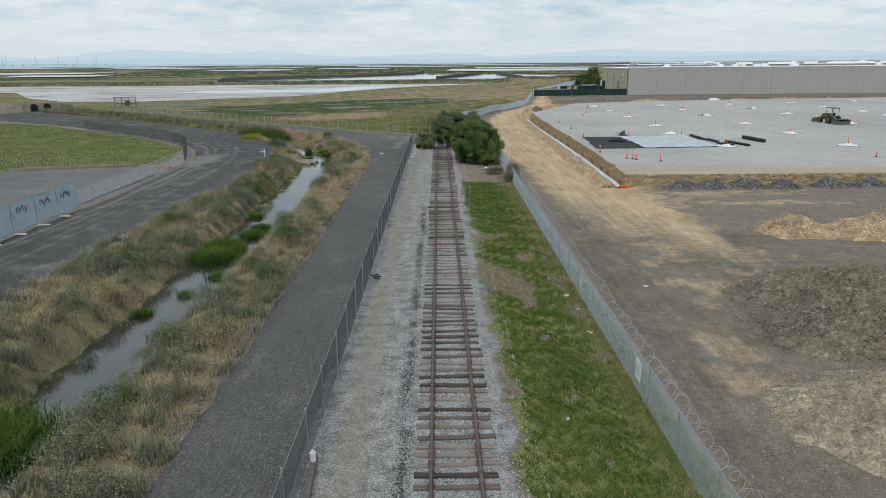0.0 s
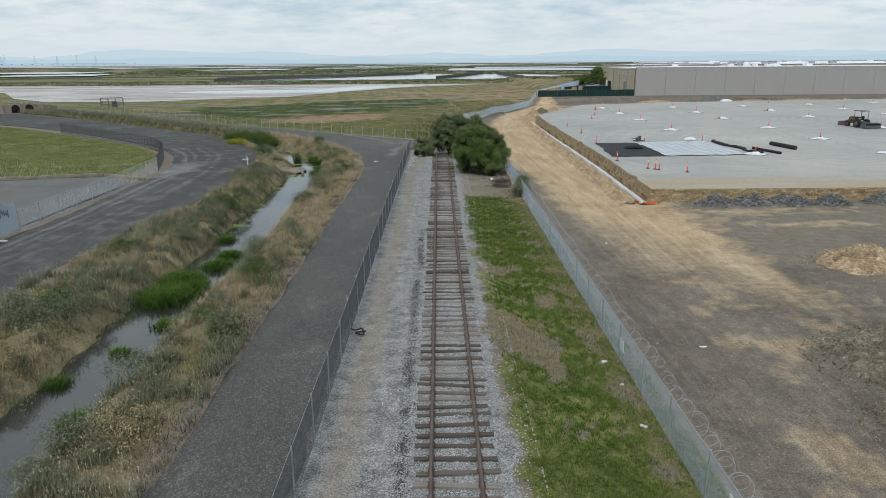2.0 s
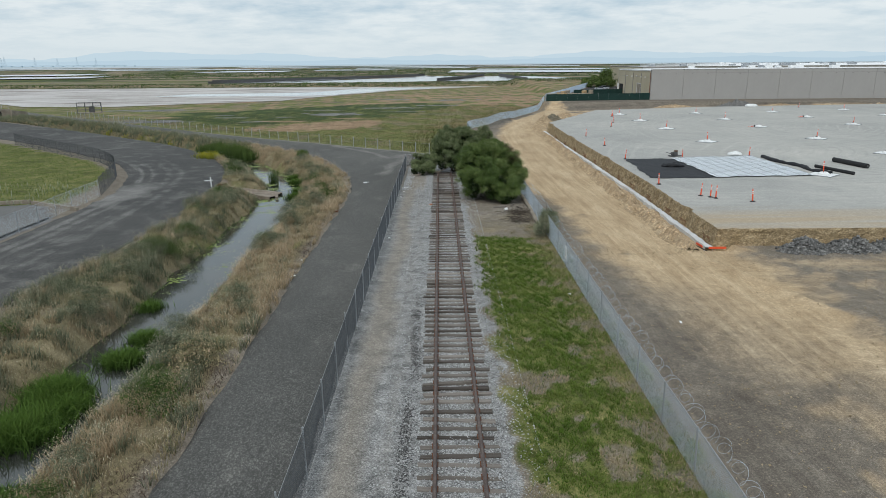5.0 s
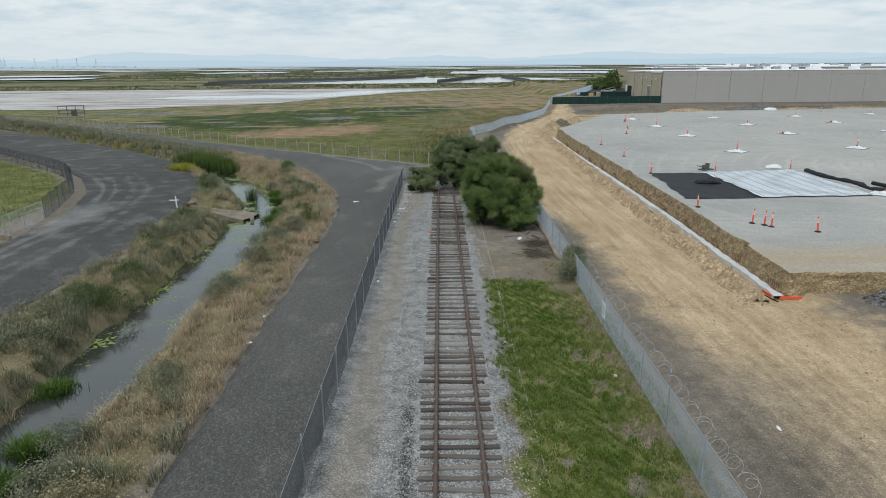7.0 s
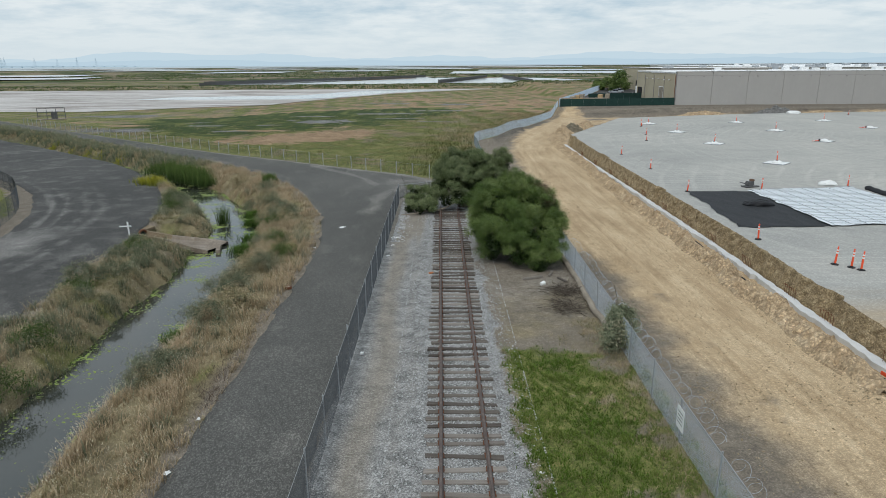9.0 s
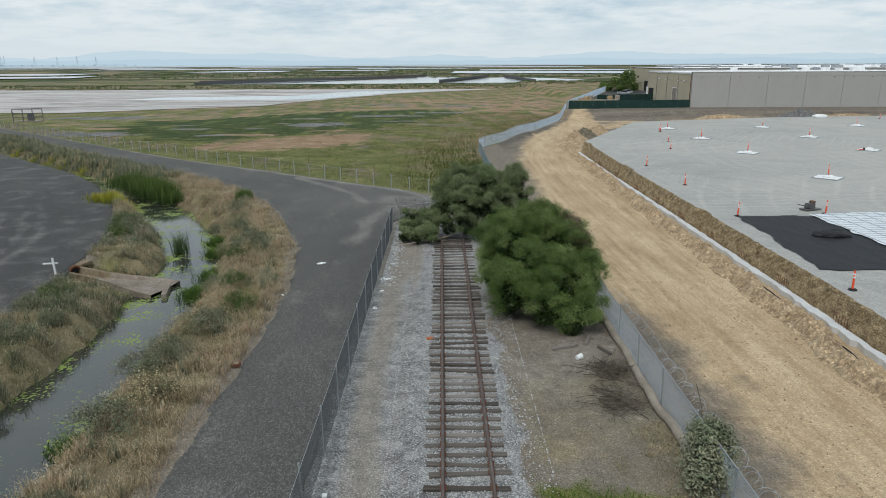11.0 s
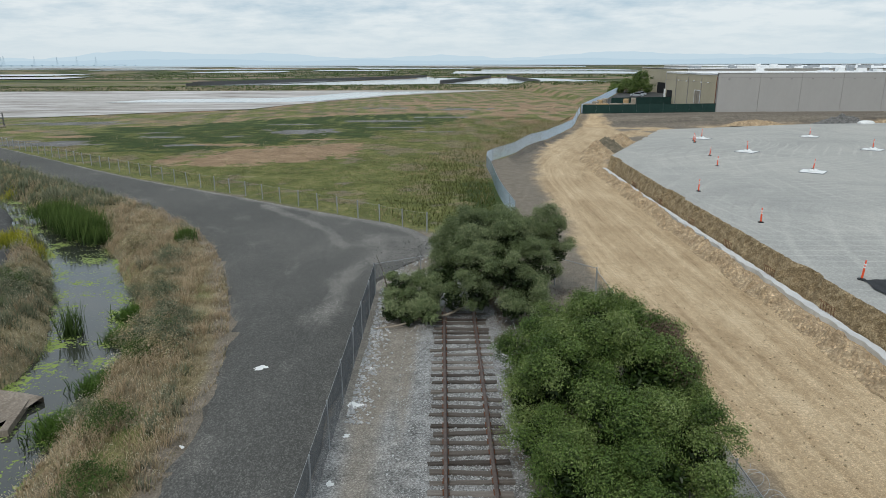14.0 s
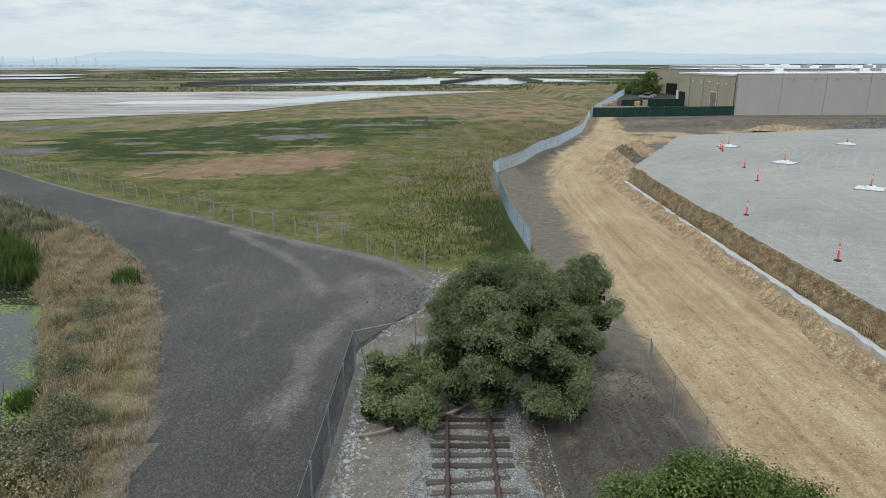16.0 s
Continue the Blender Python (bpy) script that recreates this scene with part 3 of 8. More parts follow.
def build_ground():
    xs = graded((-5200, -2000, 400), (-2000, -700, 65), (-700, -240, 12), (-240, -60, 3), (-60, -34, 0.9), (-34, 24, 0.48), (24, 48, 0.8), (48, 120, 3), (120, 400, 14), (400, 2000, 80), (2000, 5200, 400))
    ys = graded((-300, -20, 20), (-20, 8, 2), (8, 126, 0.5), (126, 222, 0.8), (222, 480, 3.5), (480, 900, 9), (900, 1800, 30), (1800, 3600, 100), (3600, 4900, 300))
    gx, gy = np.meshgrid(xs, ys)
    gz = land_z(gx, gy)
    nx, ny = len(xs), len(ys)
    i = np.arange(ny * nx).reshape(ny, nx)
    f = np.stack([i[:-1, :-1], i[:-1, 1:], i[1:, 1:], i[1:, :-1]], -1).reshape(-1, 4)
    ob = raw("ground", np.stack([gx, gy, gz], -1).reshape(-1, 3), f, M_GROUND, smooth=True)
    tagged(ob, "bare clay soil, gravel, weeds and salt marsh running to the bay", "ground", kind="structure")
    x, y = gx.ravel(), gy.ravel()
    n4, n12, n40 = waves(x, y, 4, 11), waves(x, y, 12, 12), waves(x, y, 40, 13)
    d, w = creek_shape(x, y)
    marsh = ease(113, 118, y + 0.75 * np.minimum(x, 0) + 0.0) * ease(6.5, 5.0, x - np.interp(y, [120, 153, 162, 180, 213, 260], [0, 0, 4, 11.5, 24, 60]))
    marsh = np.where(y > 260, 1.0, marsh) * ease(-1, 0.5, line_distance(SERVICE_OUT, x, y)[0])
    weeds = inside(WEEDS, x, y) * ease(w + 0.1, w + 0.5, d)
    site = ease(8.4, 9.2, x) * (1 - marsh)
    haul = ease(8.2, 11.0, x + 0.5 * n4 - np.interp(y, [0, 60, 82, 88, 108, 118, 140, 160, 180, 215], [3, 1.2, 0.6, -1.2, -1.2, 0.0, 0.6, 3.4, 9, 20])) * ease(5.2, 2.6, x - 16.5 - np.interp(y, [150, 190], [0, 14]) + n4)
    haul *= 0.25 * ease(36, 48, y + 3 * n12) + 0.75 * ease(44, 66, y + 3 * n12 + 1.6 * (x - 13.5))
    haul = np.maximum(haul, 0.5 * patches(x, y, [(17.4, 54, 3.4, 13), (20.5, 59, 4.0, 4.5), (30, 57.5, 7, 1.3), (27, 62, 9, 1.6), (17.5, 42, 4.4, 3.6), (14.5, 35, 2.2, 2.6), (12.6, 24.5, 1.6, 4)]) * ease(-0.7, 0.3, n4))
    shelf = ease(15.8, 16.6, x + 0.3 * n4) * ease(64, 67, y) * ease(23, 19, x) * 0.95
    tan = np.clip(np.maximum(haul, shelf) + 0.9 * ease(184, 190, y - 0.12 * (x - 38)) * ease(206, 202, y) * (x > 22) * ease(-0.7, 0.1, n12), 0, 1) * site * (y < 216)
    track = ease(-4.6, -4.2, x) * ease(2.6 + 0.0, 1.9, x + 0.35 * n4 - 0.2 * n12) * ease(110, 102, y)
    strip = ease(2.1, 2.9, x + 0.45 * n4) * ease(8.6, 8.2, x) * ease(108, 104, y)
    lawn = strip * ease(71, 67, y + 1.4 * n4 + 0.5 * (x - 5))
    bald = lawn_bald(x, y)
    field = inside(FIELD, x, y).astype(float)
    grass = np.clip(lawn * (1 - bald) + field, 0, 1)
    orange, mud = marsh_cover(x, y)
    lush_in = soft_inside(LUSH, x, y, 1.8, 7, 241)
    dryg = ease(-0.35, 0.6, n12 + 0.5 * n4 + 0.4 * n40 - 0.35 * ease(170, 150, y)) * marsh * (1 - 0.9 * lush_in)
    near_fence = ease(13, 4, line_distance(YARD_FENCE, x, y)[0] + 2 * n4) * marsh * ease(138, 156, y + 3 * n12)
    eastern = ease(-8, 12, x - 0.12 * (y - 200) + 5 * n12) * ease(198, 225, y + 5 * n12) * ease(425, 400, y) * ease(-0.7, 0.4, n12 + 0.5 * n40 + 0.4 * n4) * (1 - 0.7 * lush_in)
    scrub = ease(205, 214, y + 0.85 * np.minimum(x + 70, 0) + 3 * n12) * (1 - lush_in) * ease(420, 405, y) * (y > 190)
    dryg = np.maximum(dryg, 0.85 * scrub * marsh * ease(-0.7, 0.2, n12 + 0.6 * n4))
    levee = ease(396, 404, y + 0.03 * x) * ease(470, 460, y - 0.1 * x)
    far_brown = ease(470, 520, y) * ease(-0.6, 0.25, waves(x * 0.25, y, 90, 22))
    dark = site * np.clip(0.5 + 0.4 * waves(x, y * 0.6, 16, 23) + 0.2 * n4 + 0.2 * ease(62, 45, y) - 0.55 * ease(17, 21, x) * ease(45, 50, y), 0, 1)
    dark = np.maximum(dark, (0.6 + 0.4 * waves(x * 0.1, y, 4, 26)) * ease(200, 203, y) * ease(218, 214, y) * (x > 22))
    # lane: how far across the haul road; run: how far along it, so that wheel marks follow its bends
    mid_x = np.interp(y, [-60, 0, 66, 140, 150, 158, 172, 196, 215], [12.6, 12.6, 12.6, 12.4, 13.4, 15.6, 20.4, 29.5, 37.0])
    mid_x = mid_x + 0.5 * np.sin(y / 23.0) - 0.05 * np.clip(60 - y, 0, 50) * ease(10, 20, x)
    value_layer(ob, "lane", x - mid_x)
    value_layer(ob, "run", y)
    value_layer(ob, "cross", ease(15, 22, x + 2 * n4) * ease(33, 38, y + n4) * ease(66, 60, y) + (x > 24) * ease(196, 203, y))
    toe = np.interp(y, [60, 110, 146, 154, 162, 180, 213], [8.0, 8.2, 5.9, 6.3, 10.4, 18.2, 31.0])
    stain = site * 0.75 * ease(1.5, 0.2, x - toe + 0.4 * n4) * ease(58, 70, y) * (1 - 0.6 * ease(84, 92, y) * ease(112, 104, y))
    stain = np.maximum(stain, site * 0.95 * ease(2.4, 0.3, x - toe + 0.5 * n4) * ease(116, 132, y) * ease(206, 190, y))
    stain = np.maximum(stain, 0.5 * patches(x, y, [(12.0, 75, 0.8, 1.6), (12.0, 66, 0.6, 4), (17.6, 74, 0.6, 1.4), (18, 88, 0.5, 3), (17.5, 80, 0.6, 1.6), (18.1, 104, 0.5, 2)]) * ease(-0.4, 0.5, n4))
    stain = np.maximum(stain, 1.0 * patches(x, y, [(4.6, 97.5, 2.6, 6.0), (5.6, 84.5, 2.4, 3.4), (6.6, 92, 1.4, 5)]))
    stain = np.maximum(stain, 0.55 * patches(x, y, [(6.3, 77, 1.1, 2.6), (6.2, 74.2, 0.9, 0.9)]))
    stain = np.maximum(stain, 0.9 * soft_inside(DARKMUD, x, y, 1.6, 7, 231))
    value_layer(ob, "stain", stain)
    value_layer(ob, "tan_soil", np.clip(tan, 0, 1))
    value_layer(ob, "dark_soil", dark)
    value_layer(ob, "gravel", track)
    value_layer(ob, "dust", track * np.clip(0.8 * ease(1.2, 0.1, np.abs(x + 3.1 + 0.3 * n12)) + 0.35 * ease(0.5, 0.1, np.abs(x + 1.7 + 0.2 * n12)) + 0.8 * ease(86, 93, y) * ease(-1.2, -2.0, x), 0, 1) + 0.6 * strip * ease(70, 76, y) * ease(86, 80, y) * ease(-0.5, 0.4, n4))
    value_layer(ob, "green", np.clip(grass + marsh * (1 - orange) * (1 - mud) * (1 - 0.75 * dryg) * (1 - levee) * (1 - 0.8 * far_brown) * (1 - 0.45 * near_fence) * (1 - 0.5 * eastern) + 0.5 * weeds * ease(0.0, 0.6, n12) * ease(0.3, 1.2, np.minimum(line_distance(SERVICE_IN, x, y)[0], line_distance(OUTER_IN, x, y)[0])), 0, 1))
    lip = np.minimum(line_distance(SERVICE_IN, x, y)[0], line_distance(OUTER_IN, x, y)[0])
    value_layer(ob, "straw", np.clip(0.75 * weeds * ease(0.1, 0.9, lip) + strip * (1 - lawn * (1 - bald)) * 0.45 * ease(82, 74, y) + marsh * dryg * 0.8 + levee * 0.9 + 0.55 * near_fence + 0.5 * eastern * marsh, 0, 1))
    lush = lush_in * marsh * (1 - orange) * (1 - mud) * np.clip(0.8 + 0.5 * n12 + 0.4 * n4, 0, 1.1)
    lush = np.maximum(lush, 0.75 * marsh * ease(5, 2.5, line_distance(YARD_FENCE, x, y)[0] + n4) * ease(144, 136, y))
    lush = np.maximum(lush, 1.1 * ease(470, 540, y) * ease(-0.3, 0.4, waves(x * 0.25, y, 80, 25)))
    value_layer(ob, "lush", lush)
    value_layer(ob, "rust_weed", np.clip(orange * marsh + 0.5 * far_brown * marsh + 0.4 * eastern * marsh * ease(0.0, 0.5, n40 + 0.5 * n12) + 0.6 * scrub * marsh * ease(-0.3, 0.5, n12 + 0.5 * n4), 0, 1))
    value_layer(ob, "mud", np.clip(mud * marsh + ease(w + 0.35, w - 0.1, d) + inside(LOT, x, y) * 0.85, 0, 1))
    return ob


def ground_material():
    m = bpy.data.materials.new("open_ground")
    m.use_nodes = True
    nt = m.node_tree
    n, l = nt.nodes.new, nt.links.new
    b = nt.nodes["Principled BSDF"]
    b.inputs["Roughness"].default_value, b.inputs["Specular IOR Level"].default_value = 0.95, 0.2
    tc = n("ShaderNodeTexCoord")

    def tex(scale, detail=6, stretch=None):
        t = n("ShaderNodeTexNoise")
        t.inputs["Scale"].default_value, t.inputs["Detail"].default_value = scale, detail
        t.inputs["Roughness"].default_value = 0.65
        if stretch:
            mp = n("ShaderNodeMapping")
            mp.inputs["Scale"].default_value = stretch
            l(tc.outputs["Object"], mp.inputs[0])
            l(mp.outputs[0], t.inputs["Vector"])
        else:
            l(tc.outputs["Object"], t.inputs["Vector"])
        return t.outputs[0]

    fine, mid, broad, clumpy = tex(16, 4), tex(1.6, 8), tex(0.16, 7), tex(0.3, 10)
    swirl = tex(0.4, 9, (1, 0.35, 1))

    def lanes(across, along, detail):
        """Noise drawn out along the wheel tracks of the haul road."""
        cb, mp, t = n("ShaderNodeCombineXYZ"), n("ShaderNodeMapping"), n("ShaderNodeTexNoise")
        for k, nm in enumerate(("lane", "run")):
            at = n("ShaderNodeAttribute")
            at.attribute_name = nm
            l(at.outputs["Fac"], cb.inputs[k])
        mp.inputs["Scale"].default_value = (across, along, 1)
        l(cb.outputs[0], mp.inputs[0])
        l(mp.outputs[0], t.inputs["Vector"])
        t.inputs["Scale"].default_value, t.inputs["Detail"].default_value, t.inputs["Roughness"].default_value = 1.0, detail, 0.7
        t.inputs["Distortion"].default_value = 0.3
        return t.outputs[0]

    def by_attribute(a, b, nm):
        at, mx = n("ShaderNodeAttribute"), n("ShaderNodeMix")
        at.attribute_name = nm
        l(at.outputs["Fac"], mx.inputs[0])
        l(a, mx.inputs[2])
        l(b, mx.inputs[3])
        return mx.outputs[0]

    streak = by_attribute(lanes(2.2, 0.06, 8), tex(1.0, 8, (0.07, 1.7, 1)), "cross")

    def blend(a, b, k):
        mx = n("ShaderNodeMix")
        mx.inputs[0].default_value = k
        l(a, mx.inputs[2])
        l(b, mx.inputs[3])
        return mx.outputs[0]

    grain = blend(fine, mid, 0.4)
    growth = blend(blend(clumpy, mid, 0.45), fine, 0.3)
    track_grain = blend(blend(streak, swirl, 0.5), grain, 0.36)

    def coat(*cols, src=grain, spread=0.36):
        r = n("ShaderNodeValToRGB")
        for i, c in enumerate(cols):
            p = 0.5 - spread / 2 + spread * i / (len(cols) - 1)
            el = r.color_ramp.elements[i] if i < 2 else r.color_ramp.elements.new(p)
            el.position, el.color = p, (*c, 1)
        l(src, r.inputs[0])
        return r.outputs[0]

    def layer(under, over, attr, ragged=0.5, src=mid, lo=0.3, hi=0.72):
        at = n("ShaderNodeAttribute")
        at.attribute_name = attr
        # a ragged border: the cover wins where attribute plus noise passes one half
        s = n("ShaderNodeMath")
        s.operation = "MULTIPLY_ADD"
        s.inputs[1].default_value, s.inputs[2].default_value = ragged, -ragged / 2
        l(src, s.inputs[0])
        add = n("ShaderNodeMath")
        add.operation = "ADD"
        l(at.outputs["Fac"], add.inputs[0])
        l(s.outputs[0], add.inputs[1])
        mr = n("ShaderNodeMapRange")
        mr.interpolation_type = "SMOOTHSTEP"
        mr.inputs[1].default_value, mr.inputs[2].default_value = lo, hi
        l(add.outputs[0], mr.inputs[0])
        mx = n("ShaderNodeMix")
        mx.data_type = "RGBA"
        l(mr.outputs[0], mx.inputs[0])
        l(under, mx.inputs[6])
        l(over, mx.inputs[7])
        return mx.outputs[2]

    c = coat((0.105, 0.088, 0.071), (0.19, 0.164, 0.132), (0.31, 0.272, 0.22))
    c = layer(c, coat((0.072, 0.061, 0.05), (0.132, 0.114, 0.094), (0.235, 0.21, 0.176), src=track_grain, spread=0.22), "dark_soil", 1.0, blend(broad, track_grain, 0.6), 0.1, 1.1)
    c = layer(c, coat((0.24, 0.165, 0.092), (0.4, 0.293, 0.178), (0.52, 0.4, 0.258), (0.64, 0.52, 0.36), src=track_grain, spread=0.28), "tan_soil", 1.3, blend(track_grain, mid, 0.35), 0.0, 1.0)
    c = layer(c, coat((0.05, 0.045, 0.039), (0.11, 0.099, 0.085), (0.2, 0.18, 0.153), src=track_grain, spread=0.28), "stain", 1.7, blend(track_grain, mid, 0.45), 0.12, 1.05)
    c = layer(c, coat((0.09, 0.09, 0.088), (0.228, 0.228, 0.224), (0.43, 0.43, 0.425), spread=0.24), "gravel", 0.5)
    c = layer(c, coat((0.15, 0.134, 0.112), (0.24, 0.216, 0.184), (0.35, 0.322, 0.28)), "dust", 0.7, mid, 0.1, 1.0)
    c = layer(c, coat((0.075, 0.062, 0.033), (0.2, 0.168, 0.098), (0.4, 0.335, 0.215), src=growth), "straw", 1.2, clumpy, 0.25, 0.8)
    c = layer(c, coat((0.13, 0.085, 0.052), (0.28, 0.19, 0.118), (0.44, 0.325, 0.21), src=growth, spread=0.3), "rust_weed", 1.2, clumpy)
    c = layer(c, coat((0.038, 0.048, 0.013), (0.092, 0.108, 0.03), (0.17, 0.175, 0.06), (0.3, 0.25, 0.12), src=growth, spread=0.26), "green", 1.3, clumpy, 0.25, 0.7)
    c = layer(c, coat((0.013, 0.024, 0.007), (0.036, 0.06, 0.014), (0.085, 0.112, 0.03), src=growth, spread=0.26), "lush", 1.3, clumpy, 0.25, 0.75)
    c = layer(c, coat((0.06, 0.06, 0.058), (0.15, 0.148, 0.147), (0.33, 0.33, 0.335), src=growth, spread=0.3), "mud", 1.6, blend(clumpy, mid, 0.4), 0.25, 0.85)
    c, relief = speckled(nt, tc.outputs["Object"], c, grain, 0.26, 30)
    c, relief = speckled(nt, tc.outputs["Object"], c, relief, 0.1, 11)
    l(c, b.inputs["Base Color"])
    bp = n("ShaderNodeBump")
    bp.inputs["Strength"].default_value, bp.inputs["Distance"].default_value = 0.6, 0.06
    l(relief, bp.inputs["Height"])
    l(bp.outputs[0], b.inputs["Normal"])
    return m


def water_material(name, tint, rough, ripple, algae=False):
    m = bpy.data.materials.new(name)
    m.use_nodes = True
    nt = m.node_tree
    n, l = nt.nodes.new, nt.links.new
    b = nt.nodes["Principled BSDF"]
    b.inputs["Base Color"].default_value = (*tint, 1)
    b.inputs["Roughness"].default_value, b.inputs["IOR"].default_value = rough, 1.5
    b.inputs["Specular IOR Level"].default_value = 0.9
    tc = n("ShaderNodeTexCoord")
    t = n("ShaderNodeTexNoise")
    t.inputs["Scale"].default_value, t.inputs["Detail"].default_value = ripple, 4
    l(tc.outputs["Object"], t.inputs["Vector"])
    bp = n("ShaderNodeBump")
    bp.inputs["Strength"].default_value, bp.inputs["Distance"].default_value = 0.12, 0.02
    l(t.outputs[0], bp.inputs["Height"])
    l(bp.outputs[0], b.inputs["Normal"])
    if algae:
        at = n("ShaderNodeAttribute")
        at.attribute_name = "weed"
        a, f = n("ShaderNodeTexNoise"), n("ShaderNodeTexNoise")
        a.inputs["Scale"].default_value, a.inputs["Detail"].default_value = 0.55, 5
        f.inputs["Scale"].default_value, f.inputs["Detail"].default_value = 6.0, 5
        l(tc.outputs["Object"], a.inputs["Vector"])
        l(tc.outputs["Object"], f.inputs["Vector"])
        s1, s2 = n("ShaderNodeMath"), n("ShaderNodeMath")
        s1.operation = s2.operation = "ADD"
        l(a.outputs[0], s1.inputs[0])
        l(f.outputs[0], s1.inputs[1])
        l(s1.outputs[0], s2.inputs[0])
        l(at.outputs["Fac"], s2.inputs[1])
        mr = n("ShaderNodeMapRange")
        mr.inputs[1].default_value, mr.inputs[2].default_value = 1.27, 1.34
        l(s2.outputs[0], mr.inputs[0])
        mx, rx = n("ShaderNodeMix"), n("ShaderNodeMix")
        mx.data_type = "RGBA"
        mx.inputs[6].default_value, mx.inputs[7].default_value = (*tint, 1), (0.2, 0.27, 0.045, 1)
        rx.inputs[2].default_value, rx.inputs[3].default_value = rough, 0.9
        for k in (mx, rx):
            l(mr.outputs[0], k.inputs[0])
        l(mx.outputs[2], b.inputs["Base Color"])
        l(rx.outputs[0], b.inputs["Roughness"])
    return m


M_GROUND = ground_material()
M_CREEK = water_material("still_creek_water", (0.036, 0.039, 0.033), 0.05, 2.5, True)
M_POND = water_material("shallow_pond_water", (0.42, 0.45, 0.46), 0.12, 0.5)
M_BAY = water_material("bay_water", (0.30, 0.38, 0.42), 0.3, 0.05)
M_SALT = material("dried_salt_crust", [(0.17, 0.145, 0.125), (0.34, 0.315, 0.295), (0.5, 0.48, 0.465), (0.64, 0.63, 0.62)], 0.04, 9, 0.8, 0.1, 0.5, 0.3, stretch=(0.45, 1.6, 1), spread=0.3, swirl=1.2)
ground = build_ground()


def ribbon(name, left, right, lift, mat, dust, across=31, rows=260):
    """A road surface between two edges, slightly crowned; dust(u, x, y) says how dusty each place is."""
    a, b = spline(left, rows), spline(right, rows)
    u = np.r_[-0.012, np.linspace(0, 1, across - 2), 1.012]
    p = a[:, None] * (1 - u[None, :, None]) + b[:, None] * u[None, :, None]
    ragged = 0.22 * waves(p[..., 0], p[..., 1], 3, 45) + 0.1 * waves(p[..., 0], p[..., 1], 0.9, 46)
    p[..., 0] += ragged * (np.abs(u - 0.5) > 0.49)[None]
    z = base_z(p[..., 1]) + lift + 0.05 * np.clip(1 - (2 * u[None] - 1) ** 2, 0, 1)
    z[:, 0] -= 0.25
    z[:, -1] -= 0.25
    i = np.arange(rows * across).reshape(rows, across)
    f = np.stack([i[:-1, :-1], i[:-1, 1:], i[1:, 1:], i[1:, :-1]], -1).reshape(-1, 4)
    ob = raw(name, np.concatenate([p, z[..., None]], -1).reshape(-1, 3), f, mat, smooth=True)
    value_layer(ob, "dust", np.clip(dust(np.broadcast_to(u[None], p.shape[:2]), p[..., 0], p[..., 1]), 0, 1).ravel())
    return ob


def service_dust(u, x, y):
    edge = 0.85 * ease(0.9, 0.97, u) * ease(100, 110, y) + 0.35 * ease(0.05, 0.0, u)
    spur = 0.7 * ease(1.0, 0.1, line_distance([(-7.5, 112), (-9.5, 117), (-13.5, 122), (-17, 126.5)], x, y)[0])
    spur2 = 0.5 * ease(1.3, 0.2, line_distance([(-6.5, 97), (-6.2, 106), (-4, 111), (-2.5, 113)], x, y)[0])
    end = 0.42 * ease(5.5, 2.0, np.hypot(x + 3.6, (y - 111.5) * 0.8))
    return np.maximum.reduce([edge, spur, spur2, end, 0.06 + 0.12 * waves(x, y, 5, 47)])


def outer_dust(u, x, y):
    d = 0.15 + 0.15 * waves(x, y, 9, 48)
    for c, w, k in ((0.13, 0.05, 0.8), (0.24, 0.05, 0.6), (0.4, 0.06, 0.45), (0.52, 0.07, 0.5), (0.7, 0.05, 0.3)):
        d = np.maximum(d, k * ease(w, 0.2 * w, np.abs(u - c - 0.03 * waves(y, x * 0, 30, 49))) * (0.85 + 0.15 * waves(x, y, 7, 50)) * ease(125, 100, y))
    return np.maximum(d, 0.8 * ease(3.2, 1.0, np.hypot((x + 31.5) / 1.2, (y - 87) / 3)))


tagged(ribbon("road_service", SERVICE_IN, SERVICE_OUT, 0.07, M_ASPHALT, service_dust), "dark grey chip-sealed service road curving beside the creek", "road", kind="structure")
tagged(ribbon("road_outer", OUTER_OUT, OUTER_IN, 0.07, M_ASPHALT_WORN, outer_dust), "dusty dark asphalt road with pale wheel tracks", "road", kind="structure")


def flat_sheet(name, poly, z, mat, label, category, kind="structure", step=0.0):
    bm = bmesh.new()
    bm.faces.new([bm.verts.new((px, py, z)) for px, py in poly])
    bmesh.ops.triangulate(bm, faces=bm.faces)
    return tagged(part(name, bm, mat), label, category, kind=kind)


